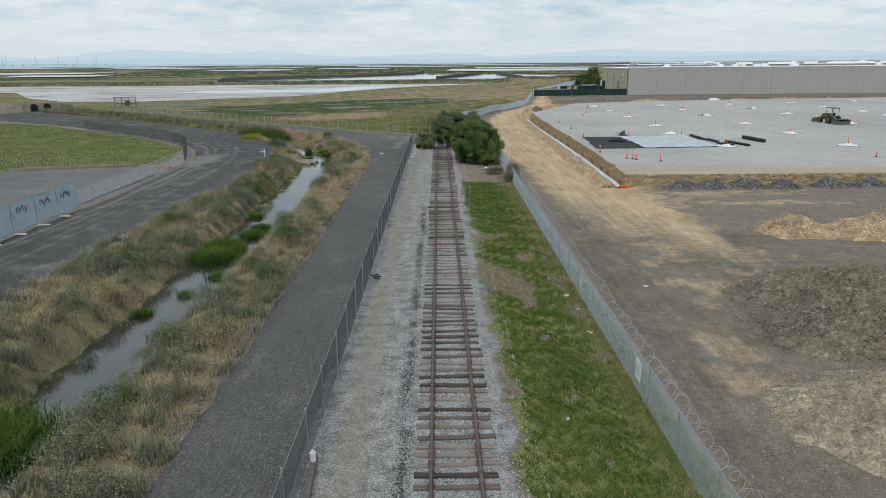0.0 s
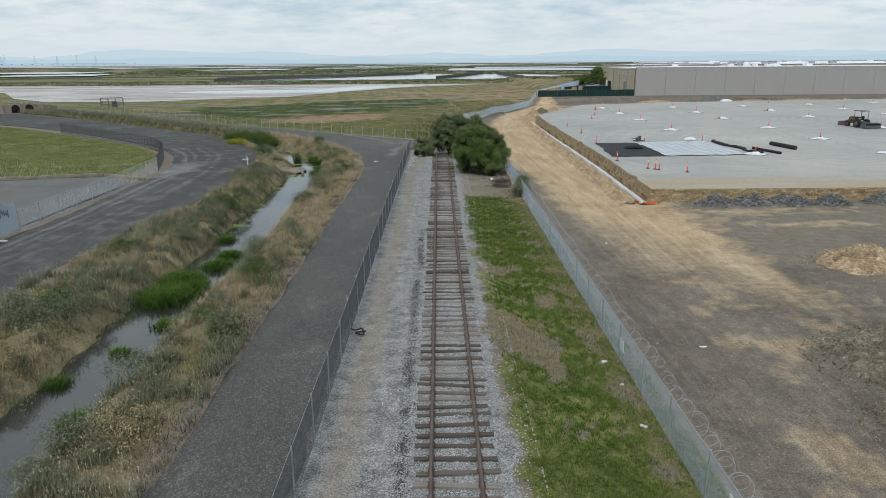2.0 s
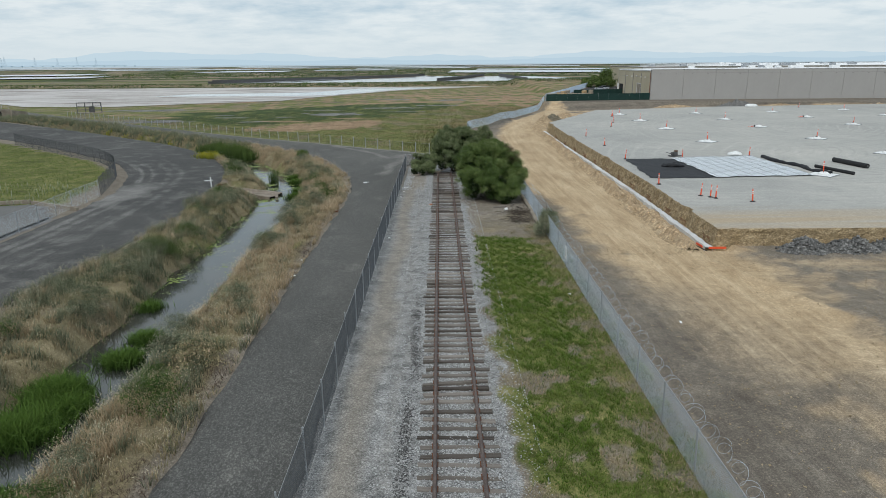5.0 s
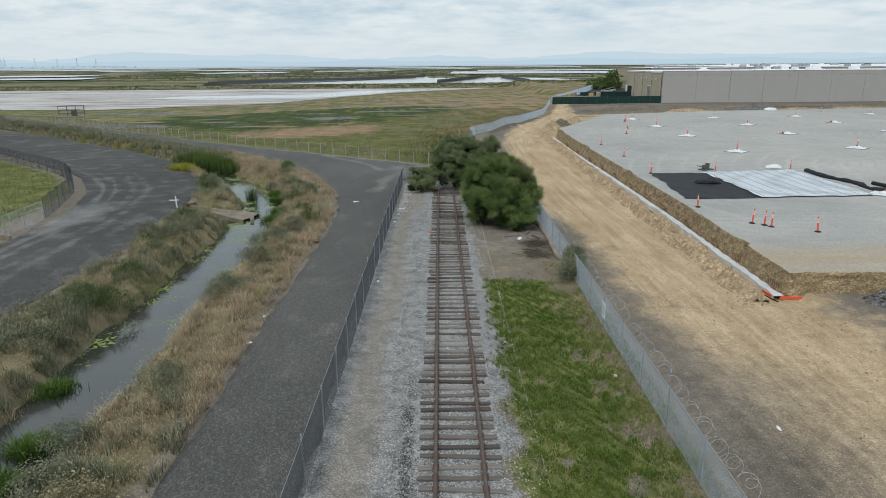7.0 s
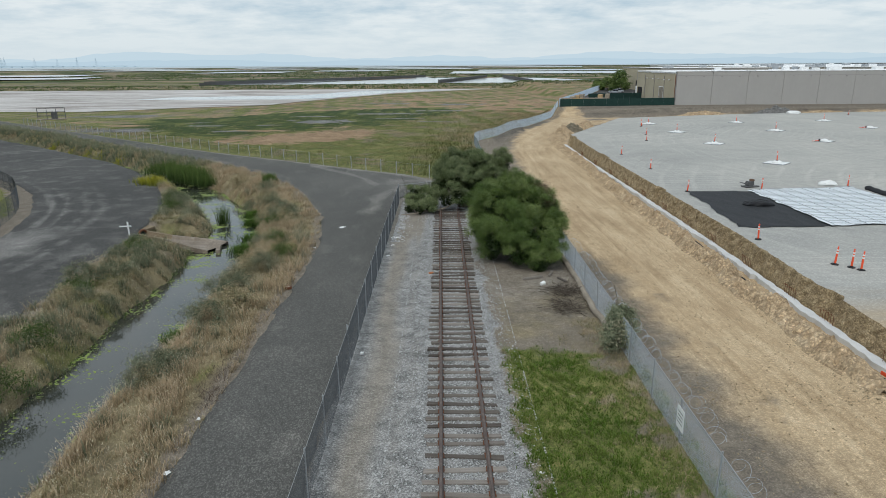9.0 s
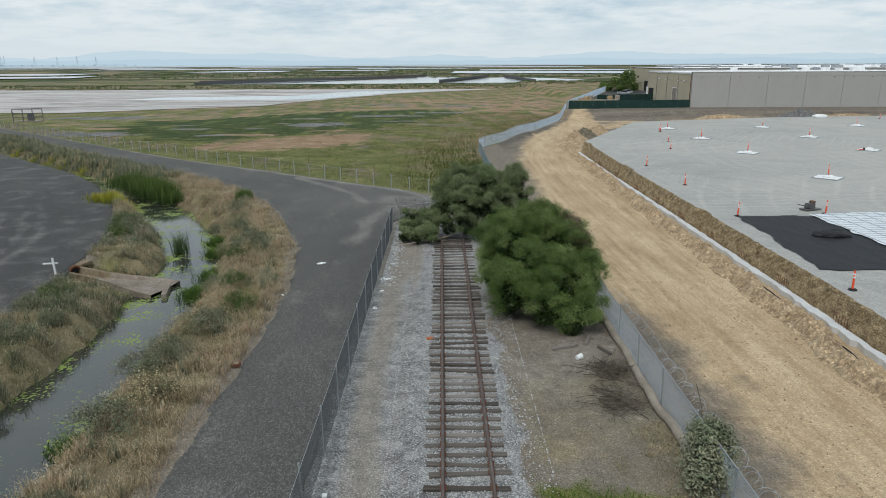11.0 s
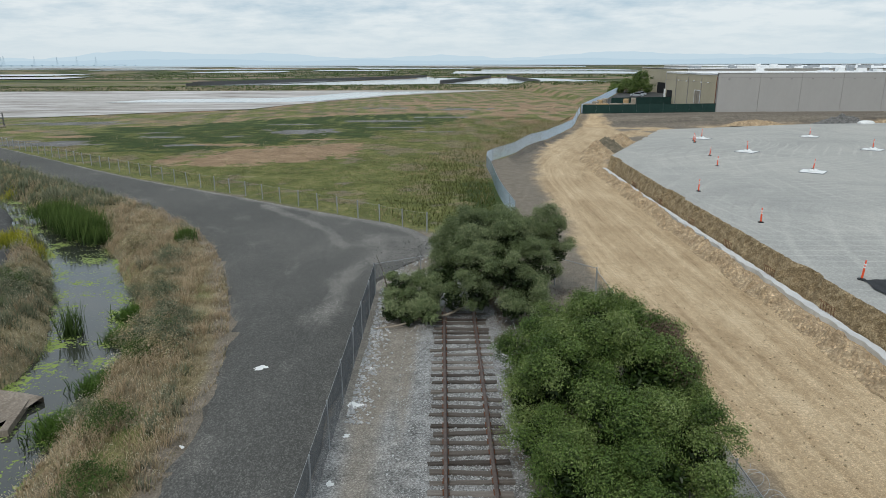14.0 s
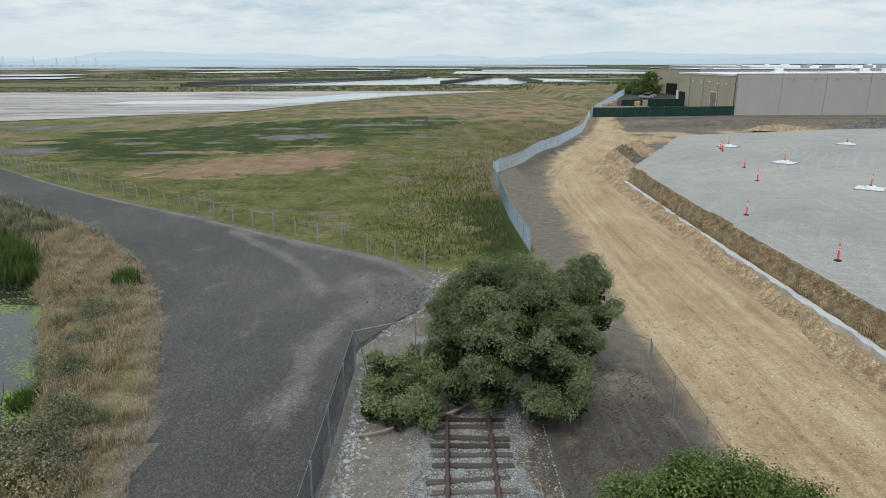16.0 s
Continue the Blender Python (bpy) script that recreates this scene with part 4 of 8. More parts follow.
def build_creek():
    k = 260
    mid = spline(CREEK, k)
    t = np.gradient(mid, axis=0)
    t /= np.linalg.norm(t, axis=1)[:, None]
    nrm = np.stack([-t[:, 1], t[:, 0]], 1)
    u = np.linspace(-2.6, 2.6, 15)
    p = mid[:, None] + nrm[:, None] * u[None, :, None]
    z = np.broadcast_to((base_z(mid[:, 1]) + WATER)[:, None], p.shape[:2])
    i = np.arange(k * 15).reshape(k, 15)
    f = np.stack([i[:-1, :-1], i[:-1, 1:], i[1:, 1:], i[1:, :-1]], -1).reshape(-1, 4)
    ob = raw("water_creek", np.concatenate([p, z[..., None]], -1).reshape(-1, 3), f, M_CREEK, smooth=True)
    edge = np.broadcast_to(np.abs(u)[None], p.shape[:2])
    lush = np.interp(p[..., 1], [30, 55, 62, 80, 92, 108, 118], [-0.35, -0.3, -0.08, -0.02, 0.0, 0.02, 0.06])
    value_layer(ob, "weed", (lush + 0.155 + 0.05 * (edge - 0.6)).ravel())
    tagged(ob, "still shallow creek water with green duckweed along the banks", "water", kind="structure")


build_creek()
M_LOT = material("old_grey_lot_paving", [(0.085, 0.086, 0.084), (0.135, 0.135, 0.131), (0.19, 0.187, 0.18)], 0.3, 6, 0.92, 0.2, 14, 0.3, big=0.05)
flat_sheet("pavement_lot", [(-32.6, 5), (-33.0, 76.5), (-37.5, 81.5), (-52, 77.8), (-140, 77.5), (-140, 5)], -0.19, M_LOT, "old grey paved lot behind a temporary fence", "pavement")
tagged(part("kerb_lot", boxes(((-35.1, 81.0, -0.2), (6.6, 0.25, 0.34), -28), ((-45.5, 81.3, -0.2), (14.5, 0.25, 0.34), 14)), M_OLDCONC), "worn concrete kerb between the lot and the green field", "kerb", kind="structure")
flat_sheet("salt_pan", SALT, -0.80, M_SALT, "dry white salt crust on an evaporation pond", "salt flat")
flat_sheet("water_pan", [(-118, 300), (-60, 296), (-44, 304), (-22, 350), (0, 372), (-6, 382), (-40, 376), (-58, 330), (-110, 318)], -0.76, M_POND, "shallow bright water lying on the salt flat", "water")
PONDS = [
    [(-150, 470), (-122, 470), (-14, 700), (-5, 640), (-30, 640), (-142, 512)],
    [(-118, 474), (-30, 474), (-2, 494), (41, 652), (-9, 652)],
    [(1, 490), (38, 468), (59, 488), (55, 650), (45, 650)],
    [(63, 488), (92, 470), (118, 520), (86, 620), (60, 648)],
    [(-420, 640), (-330, 655), (-350, 745), (-440, 720)],
    [(-560, 800), (-420, 800), (-440, 930), (-620, 900)],
    [(10, 850), (240, 800), (290, 860), (230, 1000), (20, 1060)],
    [(60, 1120), (320, 1080), (300, 1260), (70, 1280)],
    [(-360, 1000), (-230, 1010), (-240, 1180), (-350, 1160)],
    [(-210, 1150), (-90, 1150), (-80, 1280), (-220, 1300)],
    [(-700, 1400), (-300, 1450), (-280, 1560), (-760, 1600)],
    [(-180, 1500), (60, 1480), (80, 1650), (-200, 1700)],
    [(-1500, 1700), (-700, 1750), (-650, 1950), (-1600, 2000)],
    [(-600, 2000), (400, 1950), (450, 2200), (-640, 2250)],
    [(600, 1500), (1300, 1450), (1350, 1650), (620, 1700)],
    [(-900, 640), (-620, 690), (-640, 740), (-950, 740)],
]
for poly in PONDS:
    flat_sheet("water_pond", poly, -0.55 if poly[0][1] < 600 else 0.0, M_POND, "pale salt pond water reflecting the overcast sky", "water")
flat_sheet("water_bay", [(-5200, 2400), (-1400, 2250), (-600, 2750), (600, 3050), (2600, 3300), (5200, 3300), (5200, 4900), (-5200, 4900)], -0.75, M_BAY, "wide pale bay water below distant hills", "water")


def build_hills():
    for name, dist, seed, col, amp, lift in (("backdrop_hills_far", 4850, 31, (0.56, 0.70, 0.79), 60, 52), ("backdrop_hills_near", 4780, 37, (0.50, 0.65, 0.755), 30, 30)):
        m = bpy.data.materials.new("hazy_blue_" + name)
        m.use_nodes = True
        # haze painted on: an even blue glow replaces any surface colour of the hills
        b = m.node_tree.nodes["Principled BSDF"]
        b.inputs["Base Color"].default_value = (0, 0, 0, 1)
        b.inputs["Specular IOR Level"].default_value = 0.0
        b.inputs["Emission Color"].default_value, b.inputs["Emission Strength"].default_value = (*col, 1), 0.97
        x = np.linspace(-5200, 5200, 520)
        peak = np.exp(-(((x + 1850) / 620) ** 2)) * 46 + np.exp(-(((x + 3300) / 600) ** 2)) * 12 + np.exp(-(((x - 1150) / 420) ** 2)) * 30 + np.exp(-(((x - 2300) / 500) ** 2)) * 20
        h = lift + amp * 0.28 * waves(x, x * 0, 900, seed) + peak * (1.0 if seed == 31 else 0.35)
        v = np.concatenate([np.stack([x, np.full_like(x, dist), np.full_like(x, -30)], 1), np.stack([x, np.full_like(x, dist), np.maximum(h, 4)], 1)])
        i = np.arange(519)
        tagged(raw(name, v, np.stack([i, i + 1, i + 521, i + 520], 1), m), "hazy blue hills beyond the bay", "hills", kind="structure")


build_hills()


def build_pad():
    """The raised building pad: level top, ragged rim and a steep cut face."""
    line = []
    closed = PAD + [PAD[0]]
    for (x0, y0), (x1, y1) in zip(closed, closed[1:]):
        L = math.hypot(x1 - x0, y1 - y0)
        step = 0.3 if min(x0, x1) < 60 else 4
        for u in np.arange(0, 1, step / L):
            line.append((x0 + u * (x1 - x0), y0 + u * (y1 - y0)))
    p = np.array(line)
    t = np.roll(p, -1, 0) - np.roll(p, 1, 0)
    t /= np.linalg.norm(t, axis=1)[:, None]
    out = np.stack([-t[:, 1], t[:, 0]], 1)
    rough = waves(p[:, 0], p[:, 1], 2.2, 41)
    # short notches where the bank has slumped
    notch = 0.28 * ease(0.55, 0.9, waves(p[:, 0], p[:, 1], 9, 42))
    rings, k = [], len(p)
    for off, dz, amp in ((-0.75, 0.0, 0.0), (0.0, -0.02, 0.10), (0.05, -0.14, 0.1), (0.08, -0.34, 0.12), (0.11, -0.54, 0.12), (0.15, -0.76, 0.13), (0.22, -1.0, 0.13), (0.32, -1.3, 0.12), (0.45, -1.9, 0.08)):
        amp *= 0.55
        o = off + amp * rough - (notch if off >= 0 else 0) + (amp * 0.7 * waves(p[:, 0], p[:, 1] + 9 * dz, 0.9, 43) + 0.5 * amp * waves(p[:, 0], p[:, 1] + 31 * dz, 0.45, 44))
        q = p + out * o[:, None]
        rings.append(np.concatenate([q, np.full((k, 1), PAD_Z + dz)], 1))
    v = np.concatenate(rings)
    i = np.arange(k)
    j = (i + 1) % k
    f = np.concatenate([np.stack([i + r * k, j + r * k, j + (r + 1) * k, i + (r + 1) * k], 1) for r in range(1, len(rings) - 1)])
    bank = raw("bank_cut", v, f, M_CUT)
    tagged(bank, "steep brown clay face cut round the building pad", "earth bank", kind="structure")
    bm = bmesh.new()
    inner = [bm.verts.new(c) for c in rings[0]]
    rim = [bm.verts.new(c) for c in rings[1]]
    bm.faces.new(inner)
    for a in range(k):
        bm.faces.new((inner[a], inner[(a + 1) % k], rim[(a + 1) % k], rim[a]))
    bmesh.ops.triangulate(bm, faces=[fc for fc in bm.faces if len(fc.verts) > 4])
    tagged(part("building_pad", bm, M_PAD), "raised level pad of pale grey treated soil with tyre marks", "building pad", kind="structure")


build_pad()
# ---- plants ----


def rng_points(poly, count, seed):
    r = np.random.RandomState(seed)
    p = np.array(poly)
    lo, hi = p.min(0), p.max(0)
    q = r.uniform(lo, hi, (count, 2))
    return q[inside(poly, q[:, 0], q[:, 1])]


def blades(name, xy, height, width, lean, mat, seed, tone, per=1, spread=0.1, sink=0.03, z=None):
    """Tufts of grass: each blade bends over in two pieces. All of it is one uncountable growth."""
    r = np.random.RandomState(seed)
    xy = np.repeat(xy, per, 0)
    height, tone = np.repeat(np.broadcast_to(height, (len(xy) // per,)), per), np.repeat(np.broadcast_to(tone, (len(xy) // per,)), per)
    k = len(xy)
    xy = xy + r.normal(0, spread, (k, 2))
    z0 = land_z(xy[:, 0], xy[:, 1]) if z is None else np.full(k, z)
    h = height * r.uniform(0.55, 1.15, k)
    a, ln = r.uniform(0, 2 * math.pi, k), lean * r.uniform(0.2, 1.3, k)
    face = r.uniform(0, 2 * math.pi, k)
    w = width * r.uniform(0.6, 1.3, k)
    side = np.stack([np.cos(face), np.sin(face), np.zeros(k)], 1) * w[:, None] / 2
    go = np.stack([np.cos(a), np.sin(a), np.zeros(k)], 1)
    root = np.concatenate([xy, (z0 - sink)[:, None]], 1)
    up = np.array([0, 0, 1.0])
    mid = root + up * (h * 0.55)[:, None] + go * (h * ln * 0.35)[:, None]
    tip = root + up * (h * (1 - 0.25 * ln))[:, None] + go * (h * ln)[:, None]
    v = np.stack([root - side, root + side, mid - side * 0.8, mid + side * 0.8, tip], 1).reshape(-1, 3)
    b = (np.arange(k) * 5)[:, None, None]
    f = (b + np.array([[0, 1, 3], [0, 3, 2], [2, 3, 4]])[None]).reshape(-1, 3)
    ob = raw(name, v, f, mat)
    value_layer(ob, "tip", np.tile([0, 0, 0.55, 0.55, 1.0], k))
    value_layer(ob, "tone", np.repeat(tone, 5))
    return ob


# root colours are darkened beyond the plants' own to paint shade between them
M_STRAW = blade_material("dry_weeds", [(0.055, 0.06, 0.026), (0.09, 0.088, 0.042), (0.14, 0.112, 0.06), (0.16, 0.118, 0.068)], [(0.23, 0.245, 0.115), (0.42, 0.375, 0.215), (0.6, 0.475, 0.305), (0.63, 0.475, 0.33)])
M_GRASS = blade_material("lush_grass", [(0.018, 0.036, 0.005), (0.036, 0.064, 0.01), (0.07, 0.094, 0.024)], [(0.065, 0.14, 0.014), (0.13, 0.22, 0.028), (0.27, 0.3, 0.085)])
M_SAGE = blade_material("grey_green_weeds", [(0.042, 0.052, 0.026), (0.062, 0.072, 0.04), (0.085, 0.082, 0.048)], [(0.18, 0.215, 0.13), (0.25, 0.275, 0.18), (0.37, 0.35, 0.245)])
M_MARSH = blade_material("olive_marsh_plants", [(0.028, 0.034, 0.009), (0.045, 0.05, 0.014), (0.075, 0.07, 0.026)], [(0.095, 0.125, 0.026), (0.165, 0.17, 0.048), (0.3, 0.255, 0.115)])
M_REED = blade_material("green_reeds", [(0.022, 0.045, 0.01), (0.035, 0.062, 0.015)], [(0.06, 0.12, 0.022), (0.12, 0.175, 0.045)])
M_MUSTARD = blade_material("flowering_mustard", [(0.05, 0.08, 0.02), (0.07, 0.1, 0.025)], [(0.28, 0.3, 0.03), (0.5, 0.45, 0.03)])
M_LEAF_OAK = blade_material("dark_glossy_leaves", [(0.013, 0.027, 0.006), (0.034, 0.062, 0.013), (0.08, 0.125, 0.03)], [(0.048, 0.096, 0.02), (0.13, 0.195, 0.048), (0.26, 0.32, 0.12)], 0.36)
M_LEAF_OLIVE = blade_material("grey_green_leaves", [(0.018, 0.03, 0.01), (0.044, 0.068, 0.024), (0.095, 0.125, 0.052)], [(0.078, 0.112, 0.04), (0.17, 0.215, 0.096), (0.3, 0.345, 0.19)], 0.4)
M_LEAF_DEAD = blade_material("brown_dry_leaves", [(0.05, 0.036, 0.026), (0.08, 0.058, 0.042)], [(0.12, 0.084, 0.06), (0.19, 0.135, 0.098)])


def leaf_cloud(name, centres, radii, count, per, size, mat, seed, parent, squash=0.85, floor=None, cluster=0.2, core=0):
    """A crown: each lobe breaks up into smaller boughs, and leaves sit in clumps over the boughs, with dark gaps between."""
    r = np.random.RandomState(seed)
    bc, br = [], []
    for c, rad in zip(np.array(centres, float), radii):
        for _ in range(max(5, int(4.5 * rad * rad + 4)) if core else 1):
            d = r.normal(size=3)
            d /= np.linalg.norm(d)
            d[2] = abs(d[2]) if d[2] < -0.4 else d[2]
            if core:
                bc.append(c + d * rad * r.uniform(0.66, 1.08) * [1, 1, squash])
                br.append(rad * r.uniform(0.2, 0.4))
            else:
                bc.append(c)
                br.append(rad)
    bc, br = np.array(bc), np.array(br)
    lobe = r.choice(len(bc), count, p=br**2 / (br**2).sum())
    d = r.normal(size=(count, 3))
    d /= np.linalg.norm(d, axis=1)[:, None]
    d[:, 2] = np.where(d[:, 2] < -0.55, -d[:, 2], d[:, 2])
    c = bc[lobe] + d * (br[lobe] * (1 - 0.45 * r.random(count) ** 1.8))[:, None] * [1, 1, squash]
    keep = np.ones(count, bool)
    for k in range(len(centres)):
        keep &= np.linalg.norm((c - centres[k]) / [1, 1, squash], axis=1) > radii[k] * (0.6 if core else 0.5)
    if floor is not None:
        keep &= c[:, 2] > floor
    c, d, lobe = c[keep], d[keep], lobe[keep]
    n = len(c)
    bough = np.clip(0.5 + 0.34 * r.normal(size=len(bc)), 0, 1)
    tone = np.clip(bough[lobe] + 0.26 * r.normal(size=n), 0, 1)
    cs = cluster * r.uniform(0.6, 1.4, n)
    pos = np.repeat(c, per, 0) + r.normal(size=(n * per, 3)) * np.repeat(cs, per)[:, None] * [1, 1, 0.75]
    k = n * per
    away = pos - np.repeat(c, per, 0)
    away /= np.linalg.norm(away, axis=1)[:, None] + 1e-6
    nrm = np.repeat(d, per, 0) * 0.6 + away * 0.6 + r.normal(size=(k, 3)) * 0.4 + [0, 0, 0.35]
    s = size * r.uniform(0.6, 1.25, k)[:, None]
    # highlights put into the colour: leaves pale towards the outside of each bough
    outlying = np.linalg.norm(pos - bc[np.repeat(lobe, per)], axis=1) / br[np.repeat(lobe, per)]
    tip, tones = np.clip(0.35 * r.random(k) + 0.75 * ease(0.65, 1.3, outlying), 0, 1), np.repeat(tone, per)
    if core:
        # larger leaves added deep inside keep the daylight out; their darkest colour paints inner shade
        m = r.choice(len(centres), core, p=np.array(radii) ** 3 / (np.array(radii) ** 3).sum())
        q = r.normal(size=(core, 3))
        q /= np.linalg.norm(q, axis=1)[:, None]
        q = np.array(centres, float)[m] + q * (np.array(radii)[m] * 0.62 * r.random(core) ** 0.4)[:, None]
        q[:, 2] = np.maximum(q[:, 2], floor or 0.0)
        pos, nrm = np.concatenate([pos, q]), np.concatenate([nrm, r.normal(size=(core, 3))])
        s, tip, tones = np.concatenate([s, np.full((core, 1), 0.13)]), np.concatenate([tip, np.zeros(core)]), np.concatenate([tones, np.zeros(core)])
        k += core
    nrm /= np.linalg.norm(nrm, axis=1)[:, None]
    a = np.cross(nrm, r.normal(size=(k, 3)))
    a /= np.linalg.norm(a, axis=1)[:, None]
    b = np.cross(nrm, a)
    v = np.stack([pos - a * s, pos + b * s * 0.5 + nrm * s * 0.2, pos + a * s - nrm * s * 0.25, pos - b * s * 0.5 + nrm * s * 0.2], 1).reshape(-1, 3)
    ob = raw(name, v, np.arange(4 * k).reshape(-1, 4), mat, parent)
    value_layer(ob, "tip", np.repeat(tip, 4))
    value_layer(ob, "tone", np.repeat(tones, 4))
    return ob


def limbs(name, base, ends, r0, seed, parent, twig=0.8):
    """A trunk that splits into crooked limbs reaching each end."""
    r = np.random.RandomState(seed)
    base = np.array(base, float)
    items = []
    for k, e in enumerate(np.array(ends, float)):
        u = np.linspace(0, 1, 9)[:, None]
        start = base + np.array([r.normal(0, 0.12), r.normal(0, 0.12), -0.25])
        bend = np.array([r.normal(0, 0.3), r.normal(0, 0.3), 0.5])
        p = start * (1 - u) + e * u + bend * (u * (1 - u)) * 1.6
        p[1:-1] += r.normal(0, 0.06, (7, 3))
        items.append(tube(p, np.linspace(r0, 0.03, 9), 7))
        for _ in range(4):
            q = p[r.randint(4, 8)]
            tipp = q + r.normal(0, twig, 3) + [0, 0, 0.5 * twig]
            items.append(tube(np.linspace(q, tipp, 4) + r.normal(0, 0.05, (4, 3)), np.linspace(0.035, 0.01, 4), 5))
    v, f = joined(items)
    return raw(name, v, f, M_BARK, parent, smooth=True)


def build_trees():
    g = float(base_z(100.0))
    t1 = empty("tree", 1.8, 100.0, g)
    inv = Matrix.Translation((-1.8, -100.0, -g))

    def local(pts):
        return [tuple(inv @ Vector(p)) for p in pts]

    lobes = [(1.4, 99.6, 3.5), (2.9, 99.4, 3.4), (0.5, 100.6, 2.8), (2.2, 101.4, 3.2), (3.8, 100.8, 2.9), (5.3, 101.4, 3.2), (5.7, 101.2, 2.2), (5.4, 100.8, 1.2), (2.6, 98.2, 2.3), (3.5, 98.0, 1.3), (3.0, 97.1, 0.6), (1.2, 98.2, 2.0), (-0.2, 98.8, 1.6), (1.4, 97.8, 0.9), (4.2, 99.0, 1.9), (0.2, 98.0, 0.8), (-0.9, 99.2, 0.9), (4.1, 97.3, 0.5), (0.0, 99.8, 2.2)]
    rad = [1.45, 1.4, 1.35, 1.35, 1.3, 1.15, 0.95, 0.65, 1.4, 1.25, 0.95, 1.35, 1.2, 1.0, 1.2, 1.0, 1.0, 0.8, 1.2]
    limbs("trunk", (0, 0, 0), local([(1.4, 99.8, 3.4), (3.2, 100.0, 3.0), (4.9, 101, 2.6), (0, 99.4, 2.0), (2.6, 98.9, 1.8), (1.9, 101.2, 3.2)]), 0.17, 51, t1, 0.45)
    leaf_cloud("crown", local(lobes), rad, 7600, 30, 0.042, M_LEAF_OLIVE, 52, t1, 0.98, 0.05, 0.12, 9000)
    tagged(t1, "dense grey-green tree growing over the end of the rails", "tree", "trees by the track")
    t2 = empty("tree", 4.9, 84.3, float(base_z(84.3)))
    inv = Matrix.Translation((-4.9, -84.3, -float(base_z(84.3))))
    lobes = [(4.6, 86.8, 3.3), (3.4, 85.2, 2.9), (5.8, 85.6, 2.5), (4.6, 83.8, 2.3), (6.6, 87.4, 2.1), (5.2, 88.6, 2.4), (3.4, 88.0, 2.1), (2.7, 86.4, 1.5), (2.6, 84.2, 1.4), (3.3, 82.6, 1.2), (5.2, 82.2, 1.2), (6.7, 83.4, 1.2), (7.2, 85.4, 1.1), (7.3, 87.6, 1.2), (6.4, 81.6, 0.5), (4.6, 81.4, 0.5), (3.0, 83.2, 0.4), (2.5, 88.2, 1.0), (5.8, 81.0, 0.1), (6.9, 89.3, 1.3), (5.0, 90.0, 1.3), (7.2, 86.8, 2.3), (6.1, 86.8, 3.1), (5.0, 87.8, 3.5), (6.8, 88.2, 2.6), (3.1, 87.0, 2.7), (2.4, 86.0, 2.0)]
    rad = [1.45, 1.4, 1.5, 1.5, 1.45, 1.35, 1.4, 1.35, 1.25, 1.35, 1.45, 1.35, 1.2, 1.15, 1.05, 1.05, 1.0, 1.0, 0.9, 1.05, 1.2, 1.15, 1.3, 1.25, 1.1, 1.3, 1.1]
    limbs("trunk", (0, 0, 0), local([(4.6, 85.2, 2.9), (6.0, 84.6, 2.3), (3.4, 84.4, 2.1), (4.9, 83.0, 1.9), (6.0, 86, 2.3), (4.4, 87, 2.4)]), 0.2, 53, t2, 0.45)
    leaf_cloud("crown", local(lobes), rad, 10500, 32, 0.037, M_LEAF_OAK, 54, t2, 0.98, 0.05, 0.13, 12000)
    leaf_cloud("dead_sprig", local([(6.5, 86.3, 3.75), (6.9, 85.3, 3.3)]), [0.5, 0.4], 110, 26, 0.045, M_LEAF_DEAD, 55, t2)
    tagged(t2, "broad rounded tree with dark green leaves beside the rails", "tree", "trees by the track")
    bush = empty("bush", -2.5, 98.2, g)
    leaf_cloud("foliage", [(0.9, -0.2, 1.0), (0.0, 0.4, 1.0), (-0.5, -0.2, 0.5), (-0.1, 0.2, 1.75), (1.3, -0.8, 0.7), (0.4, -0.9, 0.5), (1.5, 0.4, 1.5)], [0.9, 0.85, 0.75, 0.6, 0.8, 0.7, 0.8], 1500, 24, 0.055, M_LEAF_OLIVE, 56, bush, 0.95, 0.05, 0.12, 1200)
    limbs("stems", (0, 0, 0.1), [(-0.4, 0, 1.1), (0.5, 0.1, 1.2), (1.1, -0.4, 0.8)], 0.05, 57, bush)
    tagged(bush, "low leafy bush at the foot of the tree", "bush")
    shrub = empty("shrub", 7.7, 69.4, float(base_z(69.4)))
    leaf_cloud("foliage", [(0, 0, 0.8), (0.3, 0.9, 0.9), (-0.3, -0.7, 0.6), (0.2, 0.3, 1.3)], [0.75, 0.7, 0.6, 0.6], 380, 22, 0.06, M_SAGE, 58, shrub, 1.0, 0.02, 0.15)
    limbs("stems", (0, 0, 0.05), [(0, 0, 1.0), (0.3, 0.8, 1.0), (-0.3, -0.6, 0.7)], 0.03, 59, shrub)
    tagged(shrub, "grey-green shrub against the wire fence", "shrub")


build_trees()


M_SEED = blade_material("pale_seed_heads", [(0.3, 0.26, 0.17), (0.4, 0.35, 0.24)], [(0.42, 0.38, 0.27), (0.58, 0.53, 0.4)])


